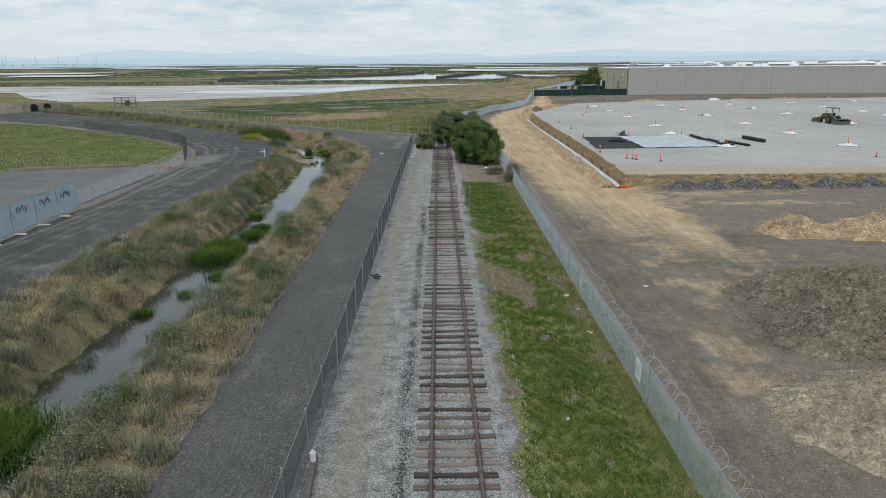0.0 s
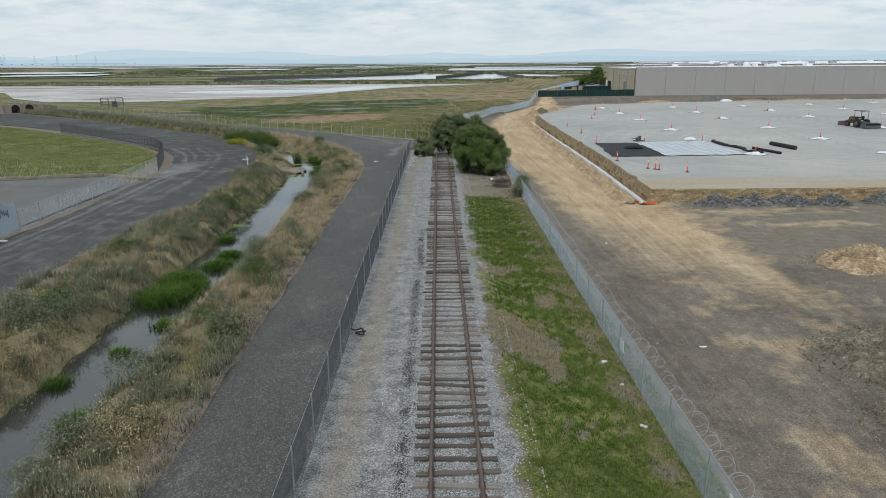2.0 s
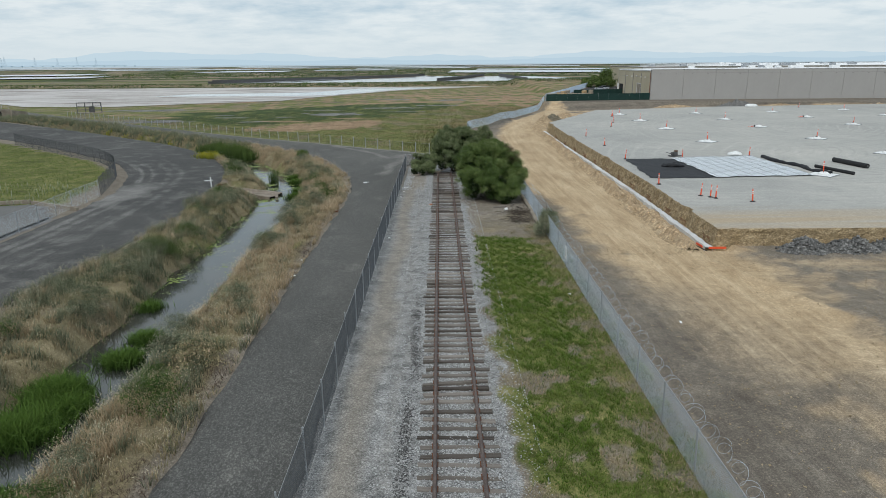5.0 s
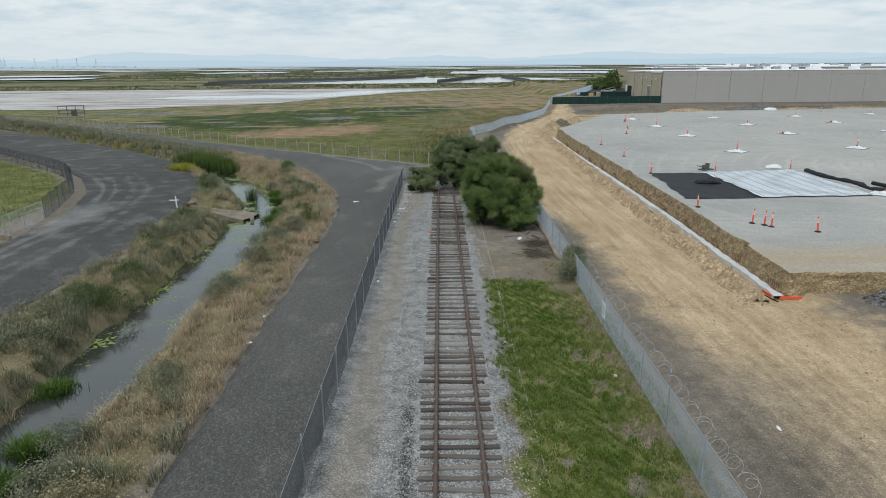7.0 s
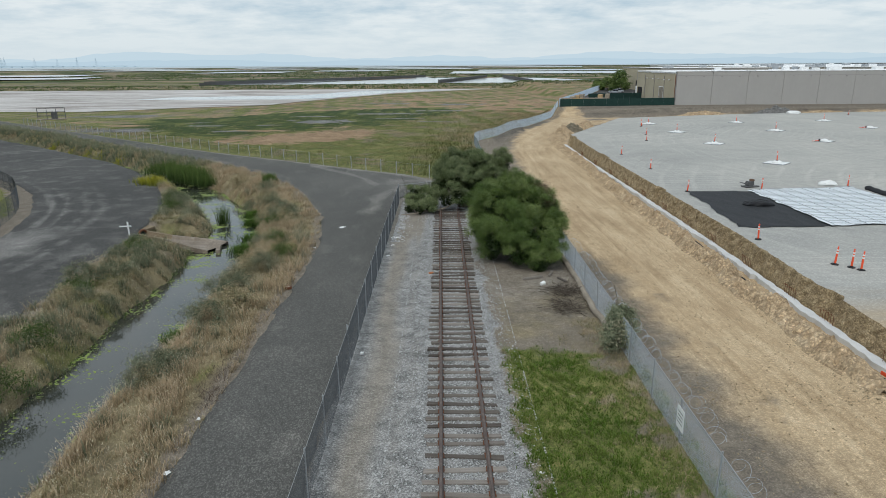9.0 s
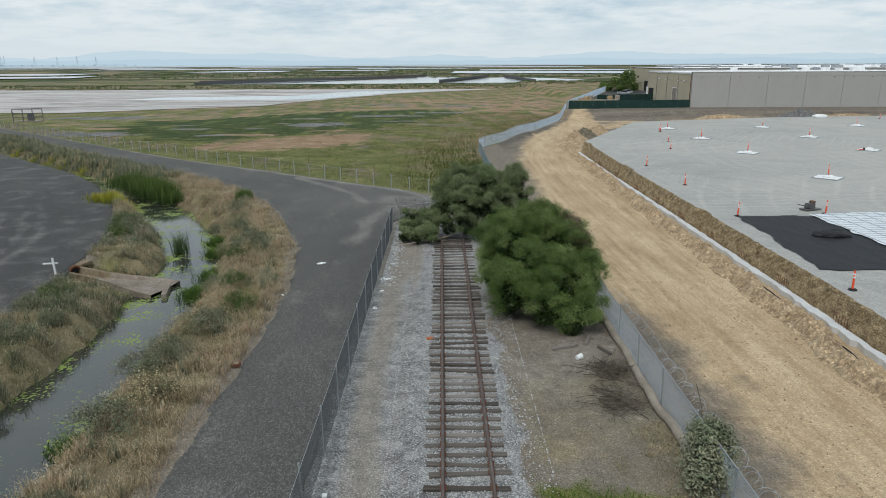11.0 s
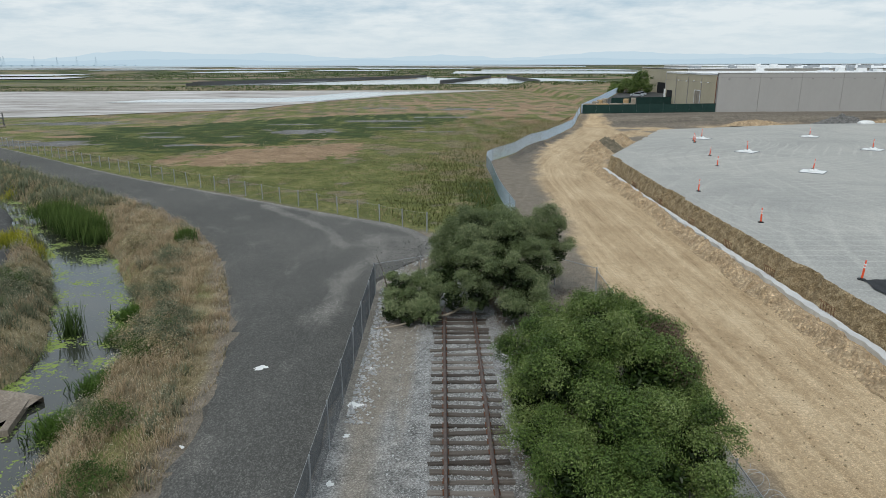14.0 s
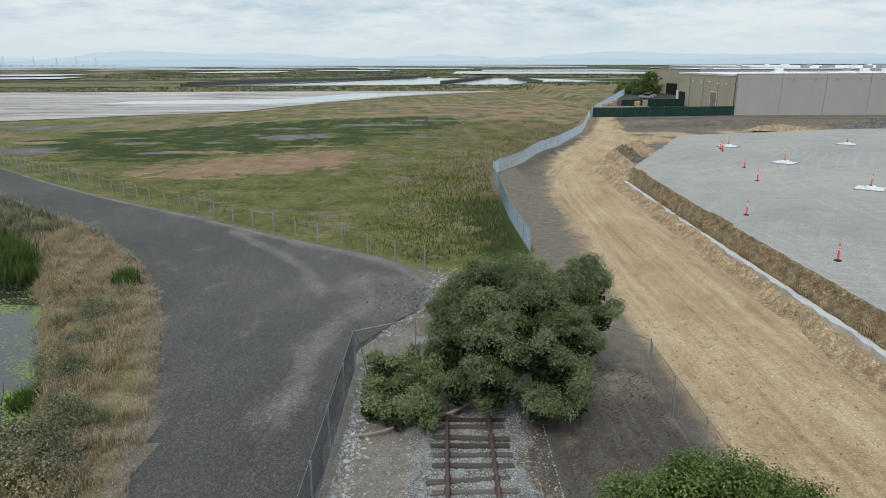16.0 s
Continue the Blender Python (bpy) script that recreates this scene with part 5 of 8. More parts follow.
def build_bank_bushes():
    """Rounded grey-green and green bushes scattered over both banks."""
    r = random.Random(400)
    kinds = []
    for k, (mat, label) in enumerate(((M_SAGE, "grey-green bushy weed on the creek bank"), (M_SAGE, "grey-green bushy weed on the creek bank"), (M_STRAW, "dry brown bushy weed on the creek bank"), (M_REED, "dark green bushy weed on the creek bank"))):
        b = empty("weed_bush", 0, 0, -50)
        leaf_cloud("foliage", [(0, 0, 0.3), (0.35, 0.2, 0.25), (-0.3, 0.25, 0.22), (0.1, -0.35, 0.25), (0.05, 0.05, 0.55)], [0.45, 0.38, 0.36, 0.36, 0.32], 110, 24, 0.026, mat, 401 + k, b, 0.9, -0.05, 0.11)
        tagged(b, label, "bush", "bushes on the creek banks")
        kinds.append(b)
    used, k = set(), 0
    while k < 110:
        y = r.uniform(14, 112)
        cx = float(np.interp(y, CREEK[:, 1], CREEK[:, 0]))
        x = cx + (r.uniform(2.6, 5.4) if r.random() < 0.55 else -r.uniform(2.6, 5.8))
        if inside([(-26.5, 89), (-26, 95), (-16, 94), (-16, 88)], np.array([x]), np.array([y]))[0] or not inside(WEEDS, np.array([x]), np.array([y]))[0]:
            continue
        j = r.choice((0, 0, 1, 1, 1, 2, 3, 3)) if y < 70 else r.choice((0, 1, 1, 2, 3))
        z = float(land_z(np.array([x]), np.array([y]))[0])
        s = r.uniform(0.8, 1.9)
        m = pose(x, y, z, 0, 0, r.uniform(0, 360)) @ Matrix.Diagonal((s, s, s * r.uniform(0.75, 1.05), 1))
        if j not in used:
            used.add(j)
            kinds[j].matrix_world = m
        else:
            copy_thing(kinds[j], pose(x, y, z, 0, 0, r.uniform(0, 360))).scale = (s, s, s * 0.9)
        k += 1


def build_weeds():
    r = np.random.RandomState(60)
    q = rng_points([(x, y) for x, y in WEEDS if y < 131], 1450000, 61)
    q = q[(q[:, 1] > 13)]
    d, w = creek_shape(q[:, 0], q[:, 1])
    dens = np.interp(q[:, 1], [13, 60, 110, 131], [1, 1, 0.8, 0.55])
    q = q[(d > w + 0.05) & (r.random(len(q)) < dens)]
    d, w = creek_shape(q[:, 0], q[:, 1])
    n5, n2, n14 = waves(q[:, 0], q[:, 1], 5, 62), waves(q[:, 0], q[:, 1], 2.0, 63), waves(q[:, 0], q[:, 1], 14, 64)
    east = q[:, 0] > np.interp(q[:, 1], CREEK[:, 1], CREEK[:, 0])
    # no weeds on the outfall apron
    free = ~inside([(-26, 90.9), (-25.8, 94.2), (-22, 93), (-17, 92.3), (-16.9, 88.4), (-22, 90.5)], q[:, 0], q[:, 1])
    dry = np.clip(0.5 + 0.45 * n5 + 0.3 * n14 + 0.3 * waves(q[:, 0], q[:, 1], 0.9, 78) + np.where(east, np.interp(q[:, 1], [20, 52, 68, 110], [-0.1, 0.25, 0.6, 0.55]), 0.0), 0, 1)
    thin = r.random(len(q)) < np.clip(0.6 + 0.55 * n2 + 0.25 * waves(q[:, 0], q[:, 1], 0.8, 77), 0.06, 1)
    edge = np.minimum(line_distance(SERVICE_IN, q[:, 0], q[:, 1])[0], line_distance(OUTER_IN, q[:, 0], q[:, 1])[0])
    tall = np.clip(0.46 + 0.34 * n2 + 0.2 * n5 + 0.12 * waves(q[:, 0], q[:, 1], 0.8, 76), 0.12, 1.2) * ease(-1.3, 0.6, edge) * np.interp(d - w, [0, 1.2], [0.6, 1.0])
    sage = (n5 + 0.6 * n2 - 0.2 * n14 > 0.02) & (dry < 0.86)
    mats = patches(q[:, 0], q[:, 1], [(-9.5, 37.6, 0.9, 2.6), (-9.2, 28.2, 0.8, 2.4), (-9.3, 46.5, 0.5, 2.0), (-9.3, 21, 0.6, 2.0), (-9.5, 66, 0.5, 2.6)])
    ok = free & thin & (tall > 0.1) & (r.random(len(q)) > 0.94 * mats)
    lying = (mats > 0.3) & (r.random(len(q)) < 0.5)
    blades("dead_brush", q[lying], 0.22, 0.02, 2.2, M_LEAF_DEAD, 166, 0.5 + 0.5 * n2[lying], 1, 0.05)
    tagged(bpy.data.objects["dead_brush"], "flattened brown dead brush at the edge of the service road", "dead brush", kind="stuff")
    a = ok & ~sage
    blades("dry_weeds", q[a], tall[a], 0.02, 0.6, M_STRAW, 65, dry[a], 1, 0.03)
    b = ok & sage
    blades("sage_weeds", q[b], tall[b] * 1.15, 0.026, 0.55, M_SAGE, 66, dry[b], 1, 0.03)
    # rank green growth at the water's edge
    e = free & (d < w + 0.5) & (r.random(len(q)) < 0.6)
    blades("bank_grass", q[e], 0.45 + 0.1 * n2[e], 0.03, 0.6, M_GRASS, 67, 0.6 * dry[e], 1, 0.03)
    for name, label in (("dry_weeds", "dry straw-coloured weeds on the creek banks"), ("sage_weeds", "grey-green weeds on the creek banks"), ("bank_grass", "rank green grass at the water's edge")):
        tagged(bpy.data.objects[name], label, "weeds", kind="stuff")
    pick = np.nonzero(ok & (r.random(len(q)) < 0.34))[0]
    k = len(pick)
    a2 = r.uniform(0, 6.28, k)
    top = np.stack([q[pick, 0] + r.normal(0, 0.12, k), q[pick, 1] + r.normal(0, 0.12, k), land_z(q[pick, 0], q[pick, 1]) + tall[pick] * r.uniform(0.75, 1.2, k)], 1)
    sd = np.stack([np.cos(a2), np.sin(a2), np.zeros(k)], 1) * r.uniform(0.006, 0.013, (k, 1))
    up = np.stack([r.normal(0, 0.035, k), r.normal(0, 0.035, k), r.uniform(0.015, 0.06, k)], 1)
    v4 = np.stack([top - sd, top + sd, top + sd * 0.6 + up, top - sd * 0.6 + up], 1).reshape(-1, 3)
    ob = raw("seed_heads", v4, np.arange(4 * k).reshape(-1, 4), M_SEED)
    value_layer(ob, "tip", np.full(4 * k, 1.0))
    value_layer(ob, "tone", np.repeat(r.random(k), 4))
    tagged(ob, "pale dry seed heads above the bank weeds", "seed heads", kind="stuff")
    # far verge between the two roads
    v = rng_points([(-30, 127.8), (-44, 139.7), (-66, 160.6), (-80, 173), (-108, 197), (-112, 187), (-86, 167), (-57, 142.4), (-40, 126), (-33, 118)], 240000, 68)
    v = v[v[:, 1] > 117]
    n5 = waves(v[:, 0], v[:, 1], 6, 69)
    green = waves(v[:, 0], v[:, 1], 3, 79) + 0.5 * n5 > -0.1
    blades("verge_shrubs", v[green], 1.15 + 0.5 * n5[green], 0.06, 0.55, M_SAGE, 171, np.clip(0.35 + 0.5 * n5[green], 0, 1), 1, 0.1)
    tagged(bpy.data.objects["verge_shrubs"], "grey-green brushy weeds between the two roads", "weeds", kind="stuff")
    v, n5 = v[~green], n5[~green]
    blades("verge_weeds", v, 0.8 + 0.3 * n5, 0.05, 0.5, M_STRAW, 70, np.clip(0.5 + 0.6 * n5, 0, 1), 1, 0.1)
    tagged(bpy.data.objects["verge_weeds"], "rough dry weeds between the two roads", "weeds", kind="stuff")


build_weeds()
build_bank_bushes()


def build_lawn():
    r = np.random.RandomState(71)
    q = rng_points([(1.7, 12), (8.3, 12), (8.4, 73), (1.7, 73)], 330000, 72)
    x, y = q[:, 0], q[:, 1]
    n4, n1, nh = waves(x, y, 4, 11), waves(x, y, 1.3, 73), waves(x, y, 0.45, 173)
    cover = ease(1.9, 2.5, x + 0.35 * n4 + 0.25 * nh - np.interp(y, [12, 17, 20, 23, 26, 32, 36, 44, 45, 51, 60, 73], [0.5, 0.4, 0.8, 1.0, 0.9, 0.9, 0.4, 0.8, 1.1, 0.5, 0.1, 0.5])) * ease(69.5, 66.5, y + 1.4 * n4 + 0.5 * (x - 5))
    bald = lawn_bald(x, y)
    keep = r.random(len(q)) < cover * (1 - 0.93 * bald) * np.clip(0.62 + 0.4 * n1 + 0.5 * nh, 0.08, 1)
    g = q[keep]
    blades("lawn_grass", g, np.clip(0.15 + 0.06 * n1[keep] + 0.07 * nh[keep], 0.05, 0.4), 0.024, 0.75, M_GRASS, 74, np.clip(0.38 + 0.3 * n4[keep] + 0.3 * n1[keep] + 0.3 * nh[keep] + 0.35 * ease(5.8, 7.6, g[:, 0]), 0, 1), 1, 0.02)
    tagged(bpy.data.objects["lawn_grass"], "bright green unmown grass beside the ballast", "grass", kind="stuff")
    dryk = (r.random(len(q)) < 0.3 * np.clip(bald + 0.8 * ease(6.0, 7.5, x), 0, 1)) & (x > 2.3)
    blades("lawn_dry_grass", q[dryk], 0.22, 0.018, 0.9, M_STRAW, 75, np.clip(0.35 + 0.5 * n1[dryk], 0, 1), 1, 0.03)
    fallen = rng_points([(2.3, 87), (7.7, 87), (7.8, 103), (2.3, 103)], 16000, 176)
    fallen = fallen[r.random(len(fallen)) < np.clip(0.55 + 0.5 * waves(fallen[:, 0], fallen[:, 1], 1.6, 177), 0.05, 1)]
    blades("leaf_litter", fallen, 0.09, 0.06, 1.6, M_LEAF_DEAD, 178, 0.3, 1, 0.05)
    tagged(bpy.data.objects["leaf_litter"], "brown fallen leaves on the bare soil under the trees", "leaf litter", kind="stuff")
    tagged(bpy.data.objects["lawn_dry_grass"], "thin dry grass along the wire fence", "grass", kind="stuff")


build_lawn()


def build_field_and_marsh():
    r = np.random.RandomState(80)
    q = rng_points(FIELD, 150000, 81)
    q = q[(q[:, 0] > -95)]
    n6 = waves(q[:, 0], q[:, 1], 7, 82)
    n2 = waves(q[:, 0], q[:, 1], 2.2, 183)
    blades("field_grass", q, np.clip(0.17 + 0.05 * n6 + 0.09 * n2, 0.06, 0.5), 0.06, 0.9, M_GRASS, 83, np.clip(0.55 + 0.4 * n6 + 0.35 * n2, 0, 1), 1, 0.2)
    tagged(bpy.data.objects["field_grass"], "lush green field grass behind a wire fence", "grass", kind="stuff")
    f = q[(q[:, 1] < 92) & (r.random(len(q)) < 0.13)]
    blades("field_flowers", f, 0.75, 0.06, 0.2, blade_material("white_umbels", [(0.06, 0.1, 0.03), (0.08, 0.12, 0.04)], [(0.42, 0.46, 0.34), (0.6, 0.62, 0.52)]), 84, 0.5, 1, 0.05)
    tagged(bpy.data.objects["field_flowers"], "white flowering weeds at the edge of the field", "flowers", kind="stuff")
    m = rng_points([(-1.5, 117.5), (4.6, 121), (4.9, 153), (8.5, 162), (28, 213), (20, 235), (-30, 215), (-75, 182), (-40, 149)], 230000, 85)
    orange, mud = marsh_cover(m[:, 0], m[:, 1])
    lush = soft_inside(LUSH, m[:, 0], m[:, 1], 1.8, 7, 241)
    sel = (mud < 0.5) & ((orange < 0.5) | (r.random(len(m)) < 0.3)) & ((lush < 0.5) | (r.random(len(m)) < 0.35))
    m, orange = m[sel], orange[sel]
    n9 = waves(m[:, 0], m[:, 1], 9, 86)
    reedy = ease(14, 4, line_distance(YARD_FENCE, m[:, 0], m[:, 1])[0])
    n3 = waves(m[:, 0], m[:, 1], 2.6, 89)
    h = 0.18 + 0.06 * n9 + 0.1 * n3 + 0.38 * reedy
    tone = np.clip(0.4 + 0.35 * n9 + 0.3 * n3 + 0.4 * reedy * ease(146, 166, m[:, 1]) - 0.35 * reedy * ease(146, 134, m[:, 1]) + 0.5 * orange, 0, 1)
    grn = r.random(len(m)) < np.clip(1.15 - 0.9 * tone, 0.05, 0.95)
    blades("marsh_grass_green", m[grn], h[grn], 0.045, 0.8, M_MARSH, 87, tone[grn], 1, 0.1)
    blades("marsh_grass_dry", m[~grn], h[~grn], 0.035, 0.8, M_STRAW, 88, tone[~grn], 1, 0.1)
    tagged(bpy.data.objects["marsh_grass_green"], "low green marsh plants beyond the road", "marsh grass", kind="stuff")
    tagged(bpy.data.objects["marsh_grass_dry"], "dry marsh grass and reeds beside the haul road", "marsh grass", kind="stuff")


build_field_and_marsh()


def clump(name, x, y, h, n, rad, mat, label, seed, width=0.03, z=None, lean=0.35, category="reeds"):
    r = np.random.RandomState(seed)
    xy = np.stack([x + r.normal(0, rad, n), y + r.normal(0, rad, n)], 1)
    ob = blades(name, xy, h, width, lean, mat, seed, r.random(n), 1, 0.01, 0.1, z)
    return tagged(ob, label, category, kind="stuff")


WZ = WATER + float(base_z(100.0))
clump("reed_clump", -19.6, 98.6, 2.0, 150, 0.28, M_REED, "tall green reeds standing in the creek", 90, 0.035, WZ, 0.25)
for k, (x, y, h, n, rad) in enumerate([(-27.2, 116.6, 1.3, 420, 0.6), (-28.8, 118.3, 1.9, 800, 0.75), (-30.6, 119.8, 2.1, 900, 0.8), (-32.4, 121.6, 1.7, 700, 0.75), (-34.0, 123.6, 2.0, 650, 0.7), (-36.2, 125.4, 1.4, 500, 0.8)]):
    clump("cattail_stand", x, y, h, n, rad, M_REED, "dense stand of green cattails by the creek", 91 + k, 0.05, float(base_z(118.0)) - 0.6, 0.3, "cattails")
M_CRESS = blade_material("dark_green_water_plants", [(0.014, 0.03, 0.005), (0.026, 0.05, 0.009)], [(0.045, 0.105, 0.014), (0.105, 0.185, 0.03)])
for k, (x, y, h, n, rad) in enumerate([(-16.3, 20.4, 1.1, 5200, 1.0), (-15.9, 44.2, 0.95, 4200, 0.62), (-16.2, 47.3, 0.9, 3000, 0.55), (-15.3, 46.0, 0.8, 2400, 0.5), (-14.2, 40.3, 0.6, 700, 0.35), (-14.9, 50.5, 0.75, 2000, 0.4), (-13.9, 30.6, 0.6, 600, 0.3), (-16.4, 33.7, 0.6, 500, 0.22), (-15.2, 36.9, 0.5, 500, 0.2), (-14.9, 53.0, 0.7, 1500, 0.32), (-16.6, 57.5, 0.6, 900, 0.35), (-13.6, 73, 0.7, 700, 0.35), (-14.8, 93.0, 0.8, 2200, 0.55), (-14.7, 89.5, 0.8, 2000, 0.5), (-16.4, 98.3, 0.8, 1800, 0.5), (-17.4, 101.3, 0.8, 1500, 0.45)]):
    clump("water_weed", x, y, h, n, rad, M_CRESS, "dark green leafy weeds growing in the creek bed", 100 + k, 0.045, WATER + float(base_z(y)) - 0.05, 0.8, "weeds")
for k, (x, y) in enumerate([(-30.5, 112.8), (-32.5, 113.5), (-55, 142.3), (-60, 147), (-76, 160.5), (-47, 135.0), (-66, 152.5), (-52, 139.8)]):
    clump("mustard_plant", x, y, 1.1, 420, 0.7, M_MUSTARD, "yellow flowering mustard at the roadside", 120 + k, 0.05, None, 0.4, "weeds")
clump("green_shrub", -19.0, 113.2, 1.2, 700, 0.3, M_REED, "small dark green bush at the road edge", 130, 0.06, None, 0.3, "bush")
# ---- railway track ----
TRACK_X, GAUGE = 0.435, 0.7535


def z_at(x, y):
    if -9.0 < x < 8.5:
        return float(base_z(y) + 0.13 * ease(2.6, 1.6, abs(x - 0.43)))
    return float(land_z(np.array([x]), np.array([y]))[0])


def build_track():
    track = empty("railway_track")
    r = random.Random(140)
    shapes = []
    for k in range(6):
        bm = boxes(((0, 0, 0), (2.6, 0.2, 0.17)))
        bmesh.ops.subdivide_edges(bm, edges=[e for e in bm.edges if abs(e.verts[0].co.x - e.verts[1].co.x) > 1], cuts=5)
        for v in bm.verts:
            end = 1.6 if abs(v.co.x) > 1.2 else 1.0
            v.co += Vector((r.uniform(-0.04, 0.04) * (end - 0.6), r.uniform(-0.016, 0.016) * end, r.uniform(-0.012, 0.012) * end))
        bmesh.ops.bevel(bm, geom=[e for e in bm.edges if e.calc_length() > 0.3], offset=0.016, segments=1, affect="EDGES")
        me = bpy.data.meshes.new("tie")
        bm.to_mesh(me)
        bm.free()
        me.materials.append(M_TIE)
        shapes.append(me)
    bm = boxes(((0, 0, 0.012), (0.2, 0.28, 0.024)))
    for sx in (-0.095, 0.095):
        rod(bm, (sx, 0.08, 0.0), (sx * 0.95, 0.08, 0.055), 0.014, n=6)
        rod(bm, (sx, -0.08, 0.0), (sx * 0.95, -0.08, 0.055), 0.014, n=6)
    plate = bpy.data.meshes.new("tie_plate")
    bm.to_mesh(plate)
    bm.free()
    plate.materials.append(M_RUST)
    y = 9.0
    while y < 99:
        tie = new("tie", r.choice(shapes))
        tie.parent = track
        old = 1.0 if r.random() < 0.75 else 2.2
        tie.matrix_world = pose(TRACK_X + r.gauss(0, 0.03 * old), y, base_z(y) + 0.115 + r.uniform(-0.02, 0.012), r.gauss(0, 1.5), r.gauss(0, 0.5), r.gauss(0, 1.6 * old))
        for s in (-1, 1):
            p = new("tie_plate", plate)
            p.parent = tie
            p.matrix_world = pose(TRACK_X + s * GAUGE, y, base_z(y) + 0.2, 0, 0, r.gauss(0, 2))
        y += r.choice((0.47, 0.55, 0.58, 0.6, 0.66, 0.74))
    prof = [(-0.07, 0), (0.07, 0), (0.07, 0.012), (0.012, 0.03), (0.009, 0.115), (0.036, 0.125), (0.036, 0.155), (0.03, 0.162), (-0.03, 0.162), (-0.036, 0.155), (-0.036, 0.125), (-0.009, 0.115), (-0.012, 0.03), (-0.07, 0.012)]
    for s in (-1, 1):
        ys = np.linspace(-14, 99.2, 60)
        wob = 0.012 * waves(ys, ys * 0, 14, 141) + 0.006 * waves(ys, ys * 0, 5, 142 + s)
        v = np.array([[(TRACK_X + s * GAUGE + px + w, yy, base_z(yy) + 0.222 + pz) for px, pz in prof] for yy, w in zip(ys, wob)]).reshape(-1, 3)
        n = len(prof)
        i = np.arange(n)
        j = (i + 1) % n
        f = np.concatenate([np.stack([i + q * n, j + q * n, j + (q + 1) * n, i + (q + 1) * n], 1) for q in range(59)])
        rail = raw("rail", v, f, M_RAIL, track)
        for yj in (21.3, 33.2, 45.0, 57.1, 69.0, 80.8, 92.4):
            part("joint_bar", boxes(((TRACK_X + s * GAUGE + 0.03, yj, float(base_z(yj)) + 0.29), (0.03, 0.75, 0.09)), ((TRACK_X + s * GAUGE - 0.03, yj, float(base_z(yj)) + 0.29), (0.03, 0.75, 0.09))), M_RUST, rail)
    tagged(track, "disused railway track with rusty rails on weathered timber ties", "railway track")


build_track()


def stones(name, xy, size, mat, seed, label, z=None, category="stones"):
    """Loose angular stones, too many to count."""
    r = np.random.RandomState(seed)
    k = len(xy)
    z0 = land_z(xy[:, 0], xy[:, 1]) if z is None else z
    s = size * r.uniform(0.45, 1.5, (k, 1, 1)) * r.uniform(0.6, 1.3, (k, 1, 3))
    octa = np.array([[1, 0, 0], [0, 1, 0], [-1, 0, 0], [0, -1, 0], [0, 0, 1], [0, 0, -1]], float)
    v = octa[None] + r.normal(0, 0.25, (k, 6, 3))
    a = r.uniform(0, 6.28, k)
    c, sn = np.cos(a)[:, None], np.sin(a)[:, None]
    v = v * s
    v = np.stack([v[..., 0] * c - v[..., 1] * sn, v[..., 0] * sn + v[..., 1] * c, v[..., 2]], -1)
    v[..., 2] = v[..., 2] * 0.8
    v += np.concatenate([xy, (z0 + 0.25 * s[:, 0, 2])[:, None]], 1)[:, None]
    f = np.array([[0, 1, 4], [1, 2, 4], [2, 3, 4], [3, 0, 4], [1, 0, 5], [2, 1, 5], [3, 2, 5], [0, 3, 5]])
    ob = raw(name, v.reshape(-1, 3), ((np.arange(k) * 6)[:, None, None] + f[None]).reshape(-1, 3), mat)
    return tagged(ob, label, category, kind="stuff")


M_STONE = material("loose_ballast_stone", [(0.22, 0.228, 0.232), (0.4, 0.41, 0.415), (0.6, 0.61, 0.615)], 6, 3, 0.9, 0.2, 40, 0.3, random_by="island", spread=0.4)
M_CLOD = material("dry_clay_clods", [(0.19, 0.145, 0.09), (0.31, 0.245, 0.155), (0.43, 0.355, 0.24)], 6, 3, 0.95, 0.2, 40, 0.3, random_by="island", spread=0.4)
M_DARKSTONE = material("dark_oily_ballast", [(0.045, 0.045, 0.045), (0.11, 0.11, 0.11)], 6, 3, 0.8, 0.2, 40, 0.3, random_by="island")


